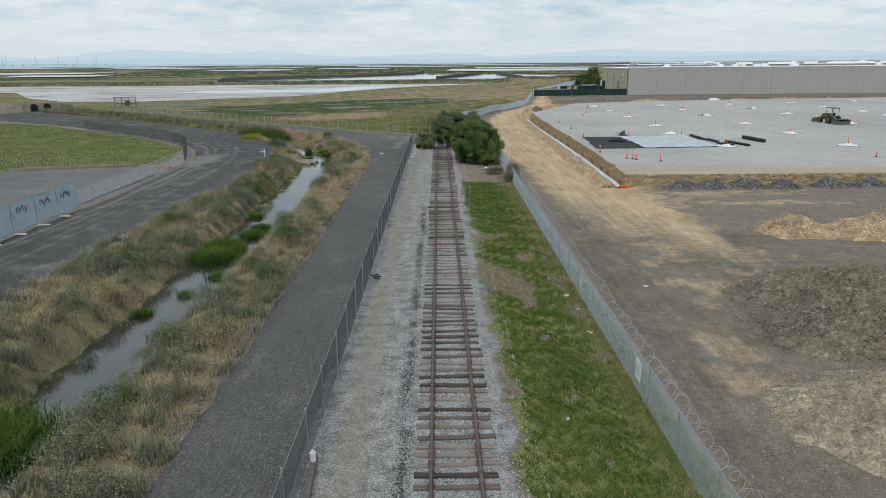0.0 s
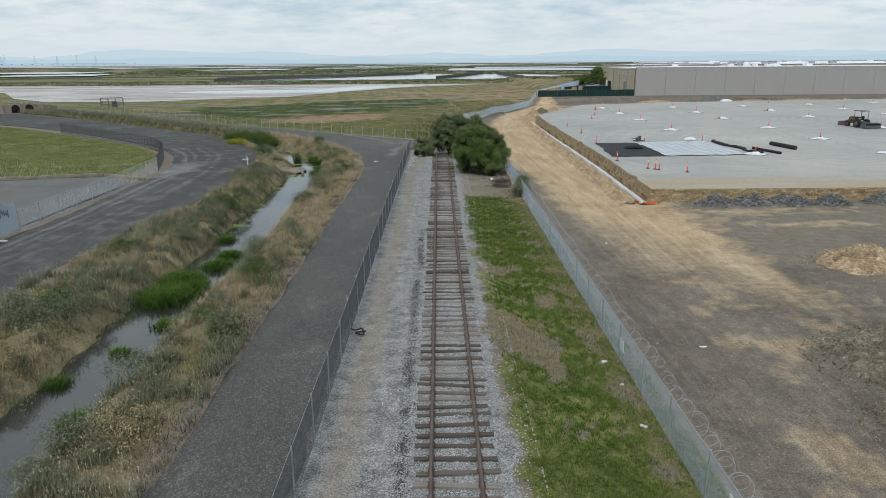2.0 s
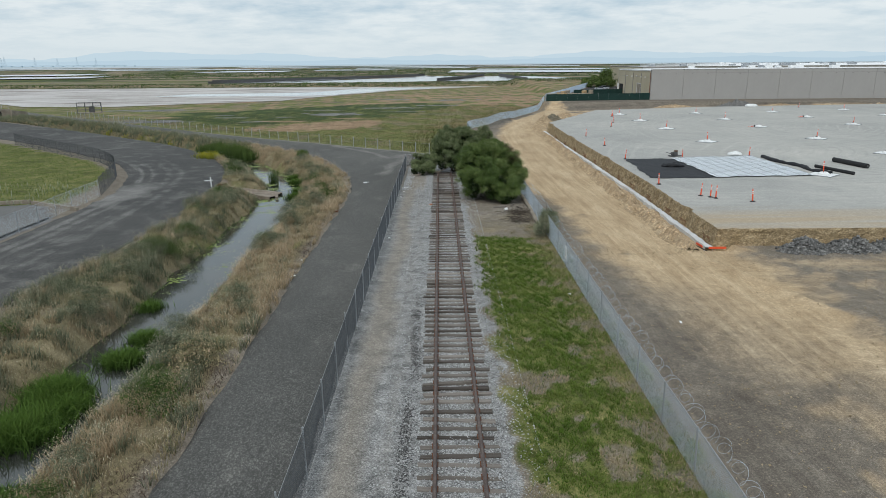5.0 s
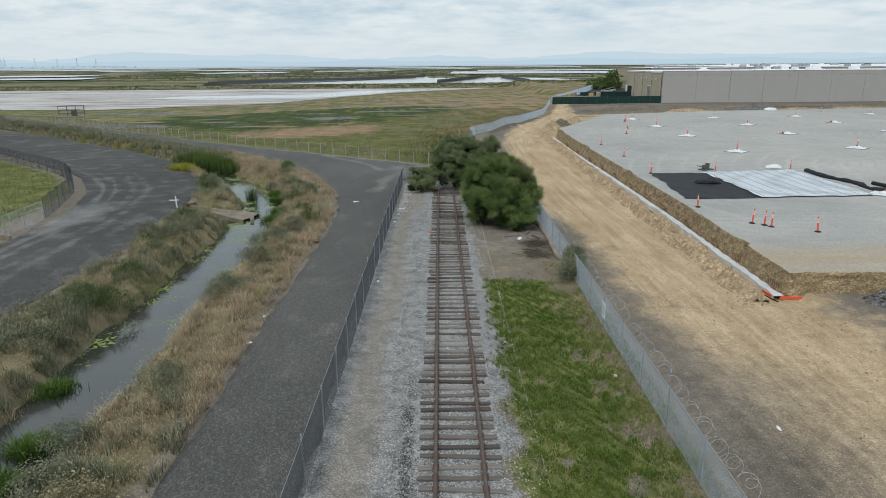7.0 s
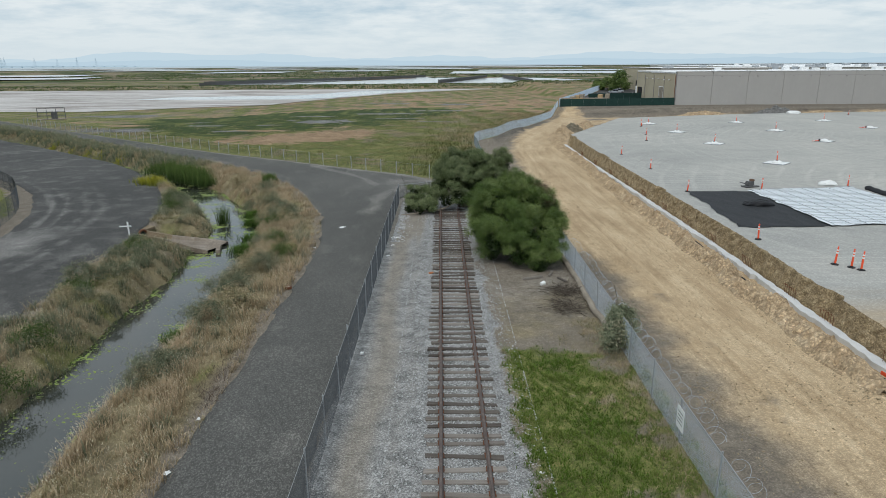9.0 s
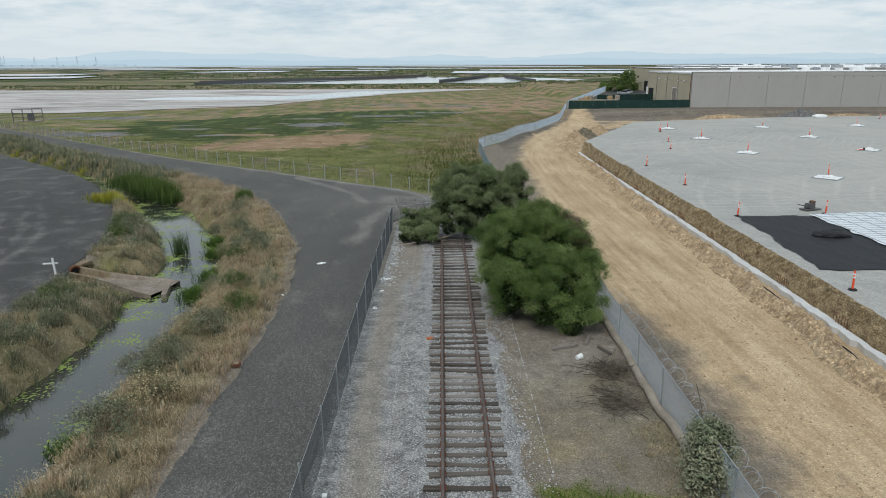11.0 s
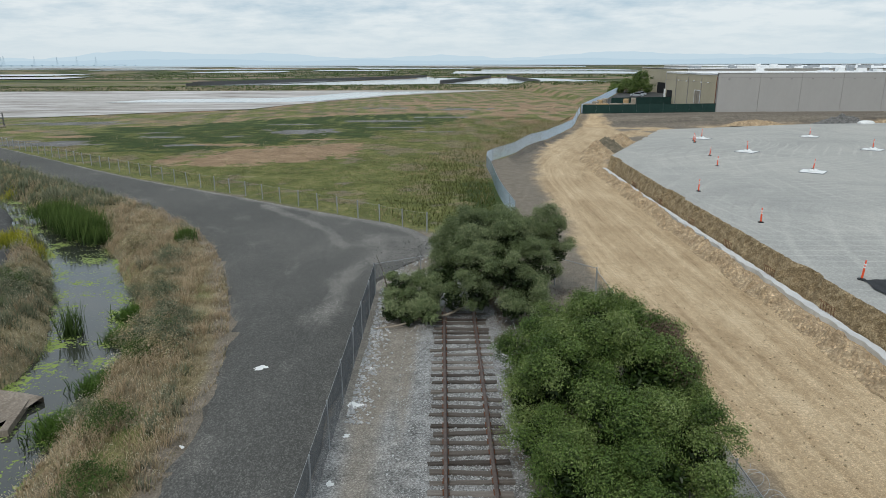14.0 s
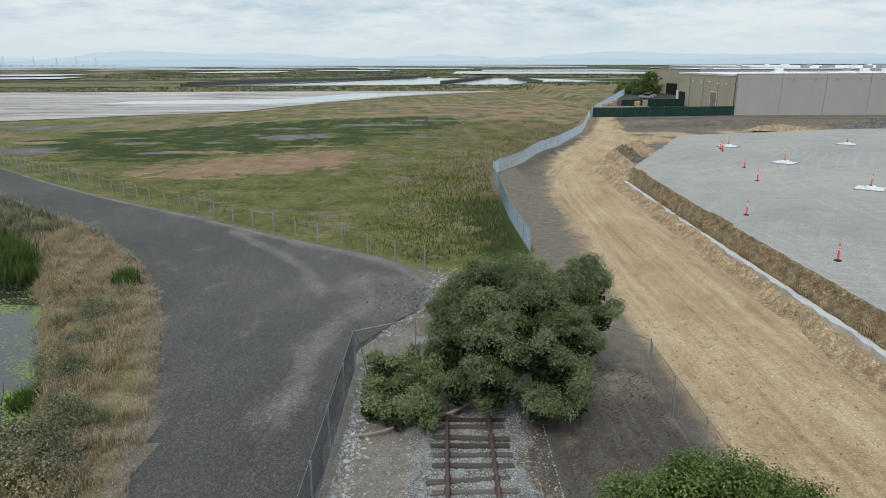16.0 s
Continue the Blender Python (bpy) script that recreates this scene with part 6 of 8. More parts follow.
def scatter_stones():
    r = np.random.RandomState(150)
    y = r.uniform(12, 99, 52000)
    x = TRACK_X + np.clip(r.normal(0.15, 1.3, 52000), -2.6, 2.7)
    stones("ballast_stones", np.stack([x, y], 1), 0.026, M_STONE, 151, "loose grey crushed-stone ballast between the ties", category="ballast")
    y = r.uniform(12, 56, 9000)
    x = -1.3 + 0.12 * waves(y, y * 0, 6, 153) + r.normal(0, 0.14, 9000)
    keep = r.random(9000) < np.clip(0.6 + 0.6 * waves(y, y * 0, 3.5, 152), 0.08, 1)
    stones("dark_ballast", np.stack([x, y], 1)[keep], 0.024, M_DARKSTONE, 154, "line of dark stones along the ballast shoulder", category="ballast")
    x, y = r.uniform(8.6, 40, 14000), np.concatenate([r.uniform(14, 66, 10000), r.uniform(60, 130, 4000)])
    x = np.where(y > 64, 8.6 + (x - 8.6) * 0.24, x)
    stones("clods", np.stack([x, y], 1), 0.032, M_CLOD, 155, "dry clods lying on the graded soil", category="clods")
    y = r.uniform(64, 150, 6000)
    x = 16.7 + 0.022 * (y - 66) + r.normal(0, 0.38, 6000)
    stones("ridge_clods", np.stack([x, y], 1), 0.042, M_CLOD, 156, "rough clods along the windrow of the haul road", category="clods")
    y = r.uniform(88, 103, 900)
    x = -3.9 + np.abs(r.normal(0, 0.45, 900))
    stones("fence_rubble", np.stack([x, y], 1), 0.06, M_STONE, 157, "broken pale rubble along the wire fence", category="rubble")
    t = r.random(1200)
    x, y = -3.6 + 3.4 * t + r.normal(0, 0.4, 1200), 107 + 7 * t + r.normal(0, 1.2, 1200)
    stones("road_end_rubble", np.stack([x, y], 1), 0.05, M_STONE, 158, "gravel and rubble at the dead end of the road", category="rubble")
    t = r.random(420)
    x, y = -4.2 + 3.4 * t + r.normal(0, 1.3, 420), 108.5 + 4 * t + r.normal(0, 1.6, 420)
    keep = ~((x < -3.6) & (y < 104))
    stones("asphalt_chunks", np.stack([x, y], 1)[keep], 0.045, M_GREYROCK, 159, "broken grey asphalt lumps at the dead end of the road", base_z(y[keep]) + 0.11, category="rubble")


scatter_stones()

# ---- fences ----


def mesh_bay(length, height, pitch, wire, mat, name="wire_mesh"):
    """One bay of chain-link: crossing wires clipped to a rectangle in the x-z plane."""
    s = np.arange(-height, length, pitch * 1.414)
    p, q = [], []
    for a in s:
        x0, x1 = max(a, 0), min(a + height, length)
        if x1 - x0 > 0.01:
            p += [(x0, 0, x0 - a), (length - x0, 0.004, x0 - a)]
            q += [(x1, 0, x1 - a), (length - x1, 0.004, x1 - a)]
    v, f = bars(p, q, wire)
    me = bpy.data.meshes.new(name)
    me.from_pydata(v.tolist(), [], f.tolist())
    me.materials.append(mat)
    return me


def along(pts, spacing):
    p = np.asarray(pts, float)
    L = np.linalg.norm(np.diff(p, axis=0), axis=1).sum()
    return spline(p, max(2, int(round(L / spacing)) + 1)) if len(p) > 2 else np.stack([np.linspace(p[0, k], p[1, k], max(2, int(round(L / spacing)) + 1)) for k in (0, 1)], 1)


def chain_fence(name, pts, height, spacing, wire_mat, post_mat, label, wire=0.0028, pitch=0.05, rail=False, post_r=0.028, lean=0.0, seed=0, over=0.08, gap=0.03):
    """A wire fence of posts and chain-link bays along a line on the ground."""
    r = random.Random(seed)
    p = along(pts, spacing)
    fence = empty(name)
    bay_len = float(np.mean(np.linalg.norm(np.diff(p, axis=0), axis=1)))
    bay = mesh_bay(bay_len, height - gap, pitch, wire, wire_mat)
    post = bpy.data.meshes.new("post")
    bm = rods(((0, 0, -0.3), (0, 0, height + over), post_r))
    bmesh.ops.create_uvsphere(bm, u_segments=8, v_segments=5, radius=post_r * 1.25, matrix=Matrix.Translation((0, 0, height + over)))
    bm.to_mesh(post)
    bm.free()
    post.materials.append(post_mat)
    strand = bpy.data.meshes.new("top_rail")
    v, f = bars([(0, 0, height)], [(bay_len, 0, height)], [0.02 if rail else 0.006], 5)
    strand.from_pydata(v.tolist(), [], f.tolist())
    strand.materials.append(post_mat)
    for k, (x, y) in enumerate(p):
        o = new("post", post)
        o.parent = fence
        z = z_at(x, y)
        o.matrix_world = pose(x, y, z, r.gauss(0, 1.2) + 0, r.gauss(lean, 1.2), 0)
        if k < len(p) - 1:
            x1, y1 = p[k + 1]
            L = math.hypot(x1 - x, y1 - y)
            dz = z_at(x1, y1) - z
            m = pose(x, y, z + gap, 0, 0, math.degrees(math.atan2(y1 - y, x1 - x))) @ pose(0, 0, 0, 0, -math.degrees(math.atan2(dz, L)), 0) @ Matrix.Diagonal((L / bay_len, 1, 1, 1))
            for nm, me in (("wire_mesh", bay), ("top_rail" if rail else "tension_wire", strand)):
                b = new(nm, me)
                b.parent = fence
                b.matrix_world = m
    return tagged(fence, label, "fence")


left_fence = chain_fence("chain_link_fence", [(-4.25, 9), (-4.2, 102)], 1.75, 3.05, M_DARKWIRE, M_STEEL, "dark chain-link fence between the service road and the track", 0.0036, 0.05, seed=160)
right_fence = chain_fence("chain_link_fence", [(7.5, 9), (7.75, 60), (7.92, 86.5)], 1.55, 3.05, M_WIRE, M_STEEL, "galvanised chain-link fence topped with razor wire", 0.0027, 0.05, True, seed=161)
chain_fence("chain_link_fence", [(7.92, 86.5), (8.0, 101)], 1.6, 2.9, M_DARKWIRE, M_STEEL, "thin chain-link fence on bare grey posts", 0.002, 0.06, True, seed=168)
end_fence = chain_fence("chain_link_fence", [(-4.2, 102.2), (0.5, 104.2), (5.0, 104.2), (8.0, 101.2)], 1.7, 2.6, M_DARKWIRE, M_STEEL, "chain-link fence closing the end of the track", 0.002, 0.06, True, seed=162)
chain_fence("chain_link_fence", YARD_FENCE, 1.6, 3.0, M_WIRE, M_STEEL, "pale chain-link fence with slats along the haul road", 0.0055, 0.055, True, seed=163)
chain_fence("wire_fence", MARSH_FENCE, 1.35, 2.6, M_DARKWIRE, M_STEEL, "low wire fence on pale grey posts at the marsh edge", 0.003, 0.15, seed=164, post_r=0.05)
chain_fence("chain_link_fence", [(-33.6, 86.5), (-35.4, 92), (-38.2, 99.5), (-43, 107), (-56, 119.2), (-70, 131.5)], 1.9, 2.6, M_DARKWIRE, M_IRON, "dark chain-link fence round the green field", 0.0028, 0.05, seed=165)
chain_fence("temporary_fence", [(-32.3, 57.4), (-32.6, 72), (-33.5, 86)], 1.6, 2.9, M_WIRE, M_STEEL, "low temporary chain-link fence beside the paved lot", 0.0013, 0.06, seed=166, rail=True)
chain_fence("chain_link_fence", [(30.2, 214), (66, 320)], 2.0, 6, M_WIRE, M_STEEL, "grey slatted fence along the storage yard", 0.02, 0.06, seed=167)


def build_razor_wire():
    r = np.random.RandomState(170)
    for a, b in ((12.0, 58.5), (59.5, 83.5)):
        n = int((b - a) / 0.5)
        t = np.linspace(0, n, n * 18)
        ph = 2 * math.pi * t
        y = a + (b - a) * t / n + 0.16 * np.sin(ph * 0.5 + 1)
        rad = 0.22 + 0.06 * waves(t, t * 0, 5, 171)
        x = np.interp(y, [9, 60, 101], [7.5, 7.75, 8.0]) + 0.42 + rad * np.cos(ph) + 0.08 * waves(t, t * 0, 9, 172)
        z = base_z(y) + 1.38 + rad * np.sin(ph) + 0.1 * waves(t, t * 0, 7, 173)
        v, f = tube(np.stack([x, y, z], 1), 0.0034, 4)
        raw("razor_wire", v, f, M_WIRE, right_fence)
    for x, y, zt in ((7.55, 22.6, 0.95), (7.72, 61.6, 0.95), (7.62, 33.5, 0.8)):
        s = part("fence_sign", boxes(((x - 0.04, y, float(base_z(y)) + zt), (0.012, 0.62, 0.8 if zt > 0.9 else 0.5))), M_WHITE, right_fence, "white notice board wired to the fence")
        for q in range(4):
            part("text_bar", boxes(((x - 0.05, y, float(base_z(y)) + zt + 0.22 - 0.13 * q), (0.006, 0.42, 0.03))), M_IRON, s)


build_razor_wire()


def build_bolster():
    y = np.linspace(70.5, 84, 60)
    x = 7.72 + 0.12 * waves(y, y * 0, 7, 175)
    v, f = tube(np.stack([x, y, base_z(y) + 0.14 + 0.03 * waves(y, y * 0, 2, 176)], 1), 0.17 + 0.02 * waves(y, y * 0, 1.3, 177), 10)
    tagged(raw("silt_sock", v, f, M_OLDCONC, smooth=True), "dusty fabric silt roll lying along the fence", "silt roll")


build_bolster()


def build_panel_fence():
    r = random.Random(180)
    fence = empty("screened_fence")
    ys = [8 + 3.06 * k for k in range(17)]
    for k, y in enumerate(ys[:-1]):
        x = -31.75 - 0.3 * (k / 16)
        z = float(base_z(y))
        bm = boxes(((x, y + 1.53, z + 1.35), (0.03, 3.0, 2.2)))
        bmesh.ops.subdivide_edges(bm, edges=bm.edges[:], cuts=3)
        for v in bm.verts:
            v.co.x += 0.05 * math.sin(v.co.y * 2.1 + k) * math.sin((v.co.z - z) * 1.7)
        cloth = part("fabric_panel", bm, M_PANELFAB, fence)
        part("frame", rods(((x + 0.05, y, z), (x + 0.05, y, z + 2.5), 0.03), ((x + 0.05, y, z + 2.46), (x + 0.05, y + 3.0, z + 2.46), 0.022), ((x + 0.05, y, z + 0.2), (x + 0.05, y + 3.0, z + 0.2), 0.022)), M_STEEL, fence)
        part("brace", rods(((x + 0.05, y, z + 1.9), (x + 0.85, y, z + 0.05), 0.022)), M_STEEL, fence)
        part("foot", boxes(((x + 0.5, y, z + 0.07), (0.9, 0.3, 0.12), 0, 0, 0, 0.03)), M_WHITE, fence)
        if k in (9, 11, 13, 14, 15):
            for q in range(7):
                part("paint_stroke", boxes(((x + 0.045, y + 0.7 + 0.22 * q, z + 1.75 + r.uniform(-0.12, 0.12)), (0.012, 0.05, r.uniform(0.3, 0.6)), 0, r.uniform(-35, 35))), M_INK, cloth)
    tagged(fence, "temporary fence with pale blue fabric panels and scrawled paint", "fence")


build_panel_fence()

# ---- construction site ----


def heap(name, cx, cy, rx, ry, h, mat, seed, label, clods=None, flat=0.0, z0=None):
    """A tipped heap of soil or rock with a ragged foot."""
    n, m = 26, 56
    u = np.linspace(0, 1, n)
    a = np.linspace(0, 2 * math.pi, m, endpoint=False)
    U, A = np.meshgrid(u, a, indexing="ij")
    edge = 1 + 0.16 * waves(np.cos(A) * 2, np.sin(A) * 2, 2.2, seed)
    x, y = cx + rx * U * edge * np.cos(A), cy + ry * U * edge * np.sin(A)
    prof = np.clip(1 - U, 0, 1) ** 0.85 * (1 - flat) + flat * ease(1.0, 0.55, U)
    g = land_z(x, y) if z0 is None else np.full(x.shape, z0)
    z = g + h * prof * (1 + 0.3 * waves(x, y, 1.9, seed + 1)) + 0.11 * h * waves(x, y, 0.6, seed + 2) * ease(0.02, 0.3, 1 - U) - 0.06 * U
    v = np.stack([x, y, z], -1).reshape(-1, 3)
    i = np.arange(n * m).reshape(n, m)
    f = np.stack([i[:-1], i[1:], np.roll(i[1:], -1, 1), np.roll(i[:-1], -1, 1)], -1).reshape(-1, 4)
    ob = tagged(raw(name, v, f, mat), label, "soil heap", "heaps on the site")
    if clods:
        r = np.random.RandomState(seed + 3)
        k = clods
        rr, aa = np.sqrt(r.random(k)) * 1.12, r.uniform(0, 6.28, k)
        xy = np.stack([cx + rx * rr * np.cos(aa), cy + ry * rr * np.sin(aa)], 1)
        # rest each stone on the heap's own profile
        pr = np.clip(1 - rr, 0, 1) ** 0.85 * (1 - flat) + flat * ease(1.0, 0.55, rr)
        zz = (land_z(xy[:, 0], xy[:, 1]) if z0 is None else z0) + h * pr * (1 + 0.3 * waves(xy[:, 0], xy[:, 1], 1.9, seed + 1)) + 0.11 * h * waves(xy[:, 0], xy[:, 1], 0.6, seed + 2) * (pr > 0.05)
        s = stones("rubble_cover", xy, 0.085 if mat is M_GREYROCK else 0.045, mat, seed + 4, "", zz)
        s.parent = ob
        del s["category"]
    return ob


heap("spoil_mound", 26.3, 47.0, 3.1, 2.5, 1.25, M_TANSOIL, 190, "tan clay spoil heap on dark graded soil", 700)
heap("spoil_mound", 31.8, 46.6, 3.6, 2.7, 1.25, M_TANSOIL, 194, "tan clay spoil heap on dark graded soil", 700)
heap("spoil_mound", 22.6, 33.2, 6.6, 4.0, 1.25, M_BROWNSOIL, 198, "large brown heap of stony spoil", 3600, 0.35)
heap("spoil_mound", 19.6, 27.8, 4.6, 2.8, 1.1, M_BROWNSOIL, 202, "lower brown heap of stony spoil", 2600, 0.25)
heap("spoil_mound", 16.9, 19.6, 5.2, 5.0, 0.95, M_PALESOIL, 206, "wide pale sandy heap of spoil", 900, 0.45)
for k, x in enumerate((24.6, 27.6, 31.0, 34.8, 39.4, 43.2, 47.2, 51.5)):
    heap("rock_mound", x, 65.0, 1.75 + 0.2 * (k % 3), 1.1, 0.95 - 0.08 * (k % 2), M_GREYROCK, 220 + 5 * k, "blue-grey broken rock tipped at the foot of the bank", 420)
heap("gravel_mound", 77.5, 196.0, 5.2, 3.6, 1.7, M_GREYROCK, 262, "grey gravel heap beside the building pad", 100, 0.0, 0.3)
for k, x in enumerate((92, 104, 118, 131, 63)):
    heap("spoil_mound", x, 201.5, 6.5, 2.2, 1.0, M_TANSOIL, 270 + 5 * k, "low tan windrow of spoil behind the pad", 0, 0.3, -0.3)


for k, (x, y, rx, ry, h) in enumerate(((21.6, 160.5, 2.4, 4.5, 1.0), (25.0, 167.5, 2.8, 4.6, 1.25), (29.0, 174.5, 2.8, 4.4, 0.9), (19.4, 154.5, 1.6, 3.0, 0.6))):
    heap("spoil_mound", x, y, rx, ry, h, M_BROWNSOIL if k == 1 else M_TANSOIL, 420 + 5 * k, "brown clay mound at the bend of the haul road", 120, 0.2)


def build_windrow():
    """The long ridge of loose clay pushed up along the haul road."""
    y = np.arange(64.5, 151, 0.16)
    u = np.linspace(-0.85, 0.85, 15)
    U, Y = np.meshgrid(u, y)
    mid = 16.7 + 0.022 * (Y - 66) + 0.25 * waves(Y * 0, Y, 7, 5)
    X = mid + U
    h = 0.5 + 0.22 * waves(Y, Y * 0, 2.3, 303) + 0.15 * waves(Y, Y * 0, 0.8, 304)
    Z = base_z(Y) + h * ease(0.85, 0.05, np.abs(U + 0.12 * waves(X, Y, 1.4, 305))) + 0.13 * waves(X, Y, 0.7, 306) * ease(0.85, 0.5, np.abs(U)) + 0.05 * waves(X, Y, 0.33, 307) * ease(0.85, 0.5, np.abs(U)) - 0.12 * (np.abs(U) > 0.8)
    i = np.arange(U.size).reshape(U.shape)
    f = np.stack([i[:-1, :-1], i[:-1, 1:], i[1:, 1:], i[1:, :-1]], -1).reshape(-1, 4)
    tagged(raw("windrow", np.stack([X, Y, Z + 0.04], -1).reshape(-1, 3), f, M_TANSOIL), "rough ridge of tan clay pushed up beside the haul road", "earth ridge", kind="structure")


build_windrow()


def build_footing():
    """Fresh concrete strip in the trench, its dowels and the painted corner boards."""
    y = np.arange(66.2, 149.5, 0.25)
    mid = np.interp(y, [66, 86, 108, 130, 154], [18.55, 19.2, 19.45, 19.55, 20.1])
    w = 0.2 + 0.13 * waves(y, y * 0, 2.5, 300) + 0.06 * waves(y, y * 0, 0.9, 308)
    w2 = 0.26 + 0.07 * waves(y, y * 0, 1.4, 301)
    z = base_z(y) - 0.08
    v = np.concatenate([np.stack([mid - w, y, z], 1), np.stack([mid + w2, y, z], 1), np.stack([mid - w, y, z - 0.4], 1), np.stack([mid + w2, y, z - 0.4], 1)])
    n = len(y)
    i = np.arange(n - 1)
    f = np.concatenate([np.stack([i, i + 1, i + 1 + n, i + n], 1), np.stack([i, i + 2 * n, i + 1 + 2 * n, i + 1], 1), np.stack([i + n, i + n + 1, i + 3 * n + 1, i + 3 * n], 1)])
    tagged(raw("concrete_footing", v, f, M_CONCRETE), "fresh pale concrete footing poured in a trench", "footing", kind="structure")
    for k, yc in enumerate((66.8, 72.0, 75.8, 81.6, 87.5, 93.0, 98.4, 104.8, 111.0, 118.0, 126.0, 135.0)):
        cage = empty("rebar_dowels", 0, 0, 0)
        for q in range(6):
            yy = yc + 0.24 * q
            xx = float(np.interp(yy, [66, 86, 108, 130, 154], [18.75, 19.4, 19.65, 19.75, 20.3]))
            zz = float(base_z(yy)) - 0.1
            part("dowel", rods(((xx, yy, zz), (xx, yy, zz + 0.55), 0.014), ((xx, yy, zz + 0.55), (xx - 0.14, yy, zz + 0.55), 0.014), n=5), M_RUST, cage)
        tagged(cage, "bent rusty rebar dowels standing in the footing", "rebar", "rebar dowels")
    zb = float(base_z(66))
    for c, s, rz in (((18.75, 65.35, zb + 0.12), (1.2, 0.05, 0.14), 0), ((17.8, 66.1, zb + 0.12), (0.05, 0.9, 0.14), 4), ((17.4, 68.4, zb + 0.1), (0.05, 0.8, 0.12), 22)):
        b = part("form_board", boxes((c, s, rz)), M_ORANGE)
        tagged(b, "bright orange form board at the footing corner", "board", "form boards")
    hose = spline([(17.9, 65.0), (17.2, 67.6), (16.9, 71.5), (17.4, 76), (17.9, 82), (18.1, 90)], 70)
    v, f = tube(np.concatenate([hose, (base_z(hose[:, 1]) + 0.06 + 0.04 * waves(hose[:, 0], hose[:, 1], 3, 302))[:, None]], 1), 0.035, 6)
    tagged(raw("black_hose", v, f, M_BLACK, smooth=True), "long black hose lying beside the footing", "hose")


build_footing()


def delineator():
    d = empty("delineator_post")
    bm = bmesh.new()
    rod(bm, (0, 0, 0), (0, 0, 0.05), 0.22, 0.2, 16)
    rod(bm, (0, 0, 0.05), (0, 0, 0.09), 0.1, 0.08, 12)
    part("base", bm, M_BLACK, d, "black rubber base")
    bm = bmesh.new()
    rod(bm, (0, 0, 0.08), (0, 0, 0.95), 0.058, 0.05, 12)
    rod(bm, (0, 0, 0.95), (0, 0, 1.06), 0.035, 0.03, 10)
    bmesh.ops.create_cone(bm, cap_ends=True, segments=10, radius1=0.055, radius2=0.03, depth=0.05, matrix=Matrix.Translation((0, 0, 1.06)))
    part("post", bm, M_ORANGE, d, "orange plastic post")
    for z in (0.66, 0.82):
        part("band", rods(((0, 0, z), (0, 0, z + 0.09), 0.059), n=12), M_WHITE, d, "white reflective band")
    return tagged(d, "orange delineator post with white bands on a black base", "delineator", "delineators on the pad")


def build_pad_markers():
    r = random.Random(310)
    first = delineator()
    first.matrix_world = pose(22.7, 125.4, PAD_Z, 0, 2, 30)
    for x, y in ((22.7, 113.4), (22.0, 100.4), (20.6, 83.7), (22.4, 78.1), (23.0, 77.5), (23.25, 77.0), (25.7, 75.5), (29.0, 101.0), (37.6, 102.2), (30.4, 140.2), (32.9, 148.7), (36.1, 162.4), (36.6, 163.6), (36.9, 165.0), (52.0, 77.5), (88, 186)):
        copy_thing(first, pose(x, y, PAD_Z, r.gauss(0, 2.5), r.gauss(0, 2.5), r.uniform(0, 360)))
    cover = empty("column_blockout")
    part("sheet", boxes(((0, 0, 0.04), (2.3, 2.3, 0.06), 45)), M_WHITE, cover, "white square sheet")
    part("edge_board", boxes(((0.82, 0.82, 0.05), (0.05, 2.32, 0.07), 45), ((-0.82, -0.82, 0.05), (0.05, 2.32, 0.07), 45), ((0.82, -0.82, 0.05), (0.05, 2.32, 0.07), -45), ((-0.82, 0.82, 0.05), (0.05, 2.32, 0.07), -45)), M_STEEL, cover, "grey timber edging")
    bm = bmesh.new()
    bmesh.ops.create_icosphere(bm, subdivisions=2, radius=0.5, matrix=Matrix.Translation((0.05, 0, 0.1)) @ Matrix.Diagonal((1.2, 0.9, 0.5, 1)))
    for v in bm.verts:
        v.co += 0.07 * Vector(noise.noise_vector(v.co * 4))
    part("sandbag_mound", bm, M_WHITE, cover, "crumpled white bag weighing the sheet down", True)
    tagged(cover, "white sheet covering a column pit on the pad", "pit cover", "covered column pits")
    spots = [(38.7, 88.2), (38.3, 117), (38.7, 135.8), (39, 152), (39, 167.4), (55.1, 88.2), (55.2, 103.4), (55.5, 119.6), (55.6, 138), (56.2, 153.5), (56.4, 169.2), (74, 141), (74.4, 157.2), (74.5, 171.5), (92.8, 145.5), (91.1, 134.9), (92.5, 160.2), (93.2, 176.1), (112.2, 180.3), (112, 160), (73.8, 118.5)]
    for k, (x, y) in enumerate(spots):
        m = pose(x, y, PAD_Z, 0, 0, r.uniform(-8, 8))
        if k == 0:
            cover.matrix_world = m
        else:
            copy_thing(cover, m)
        if k in (8, 12):
            copy_thing(first, pose(x - 0.9, y - 0.4, PAD_Z + 0.2, 0, 96, r.uniform(150, 210)))
        else:
            copy_thing(first, pose(x, y, PAD_Z + 0.3, r.gauss(0, 2), r.gauss(0, 3), r.uniform(0, 360)))


build_pad_markers()


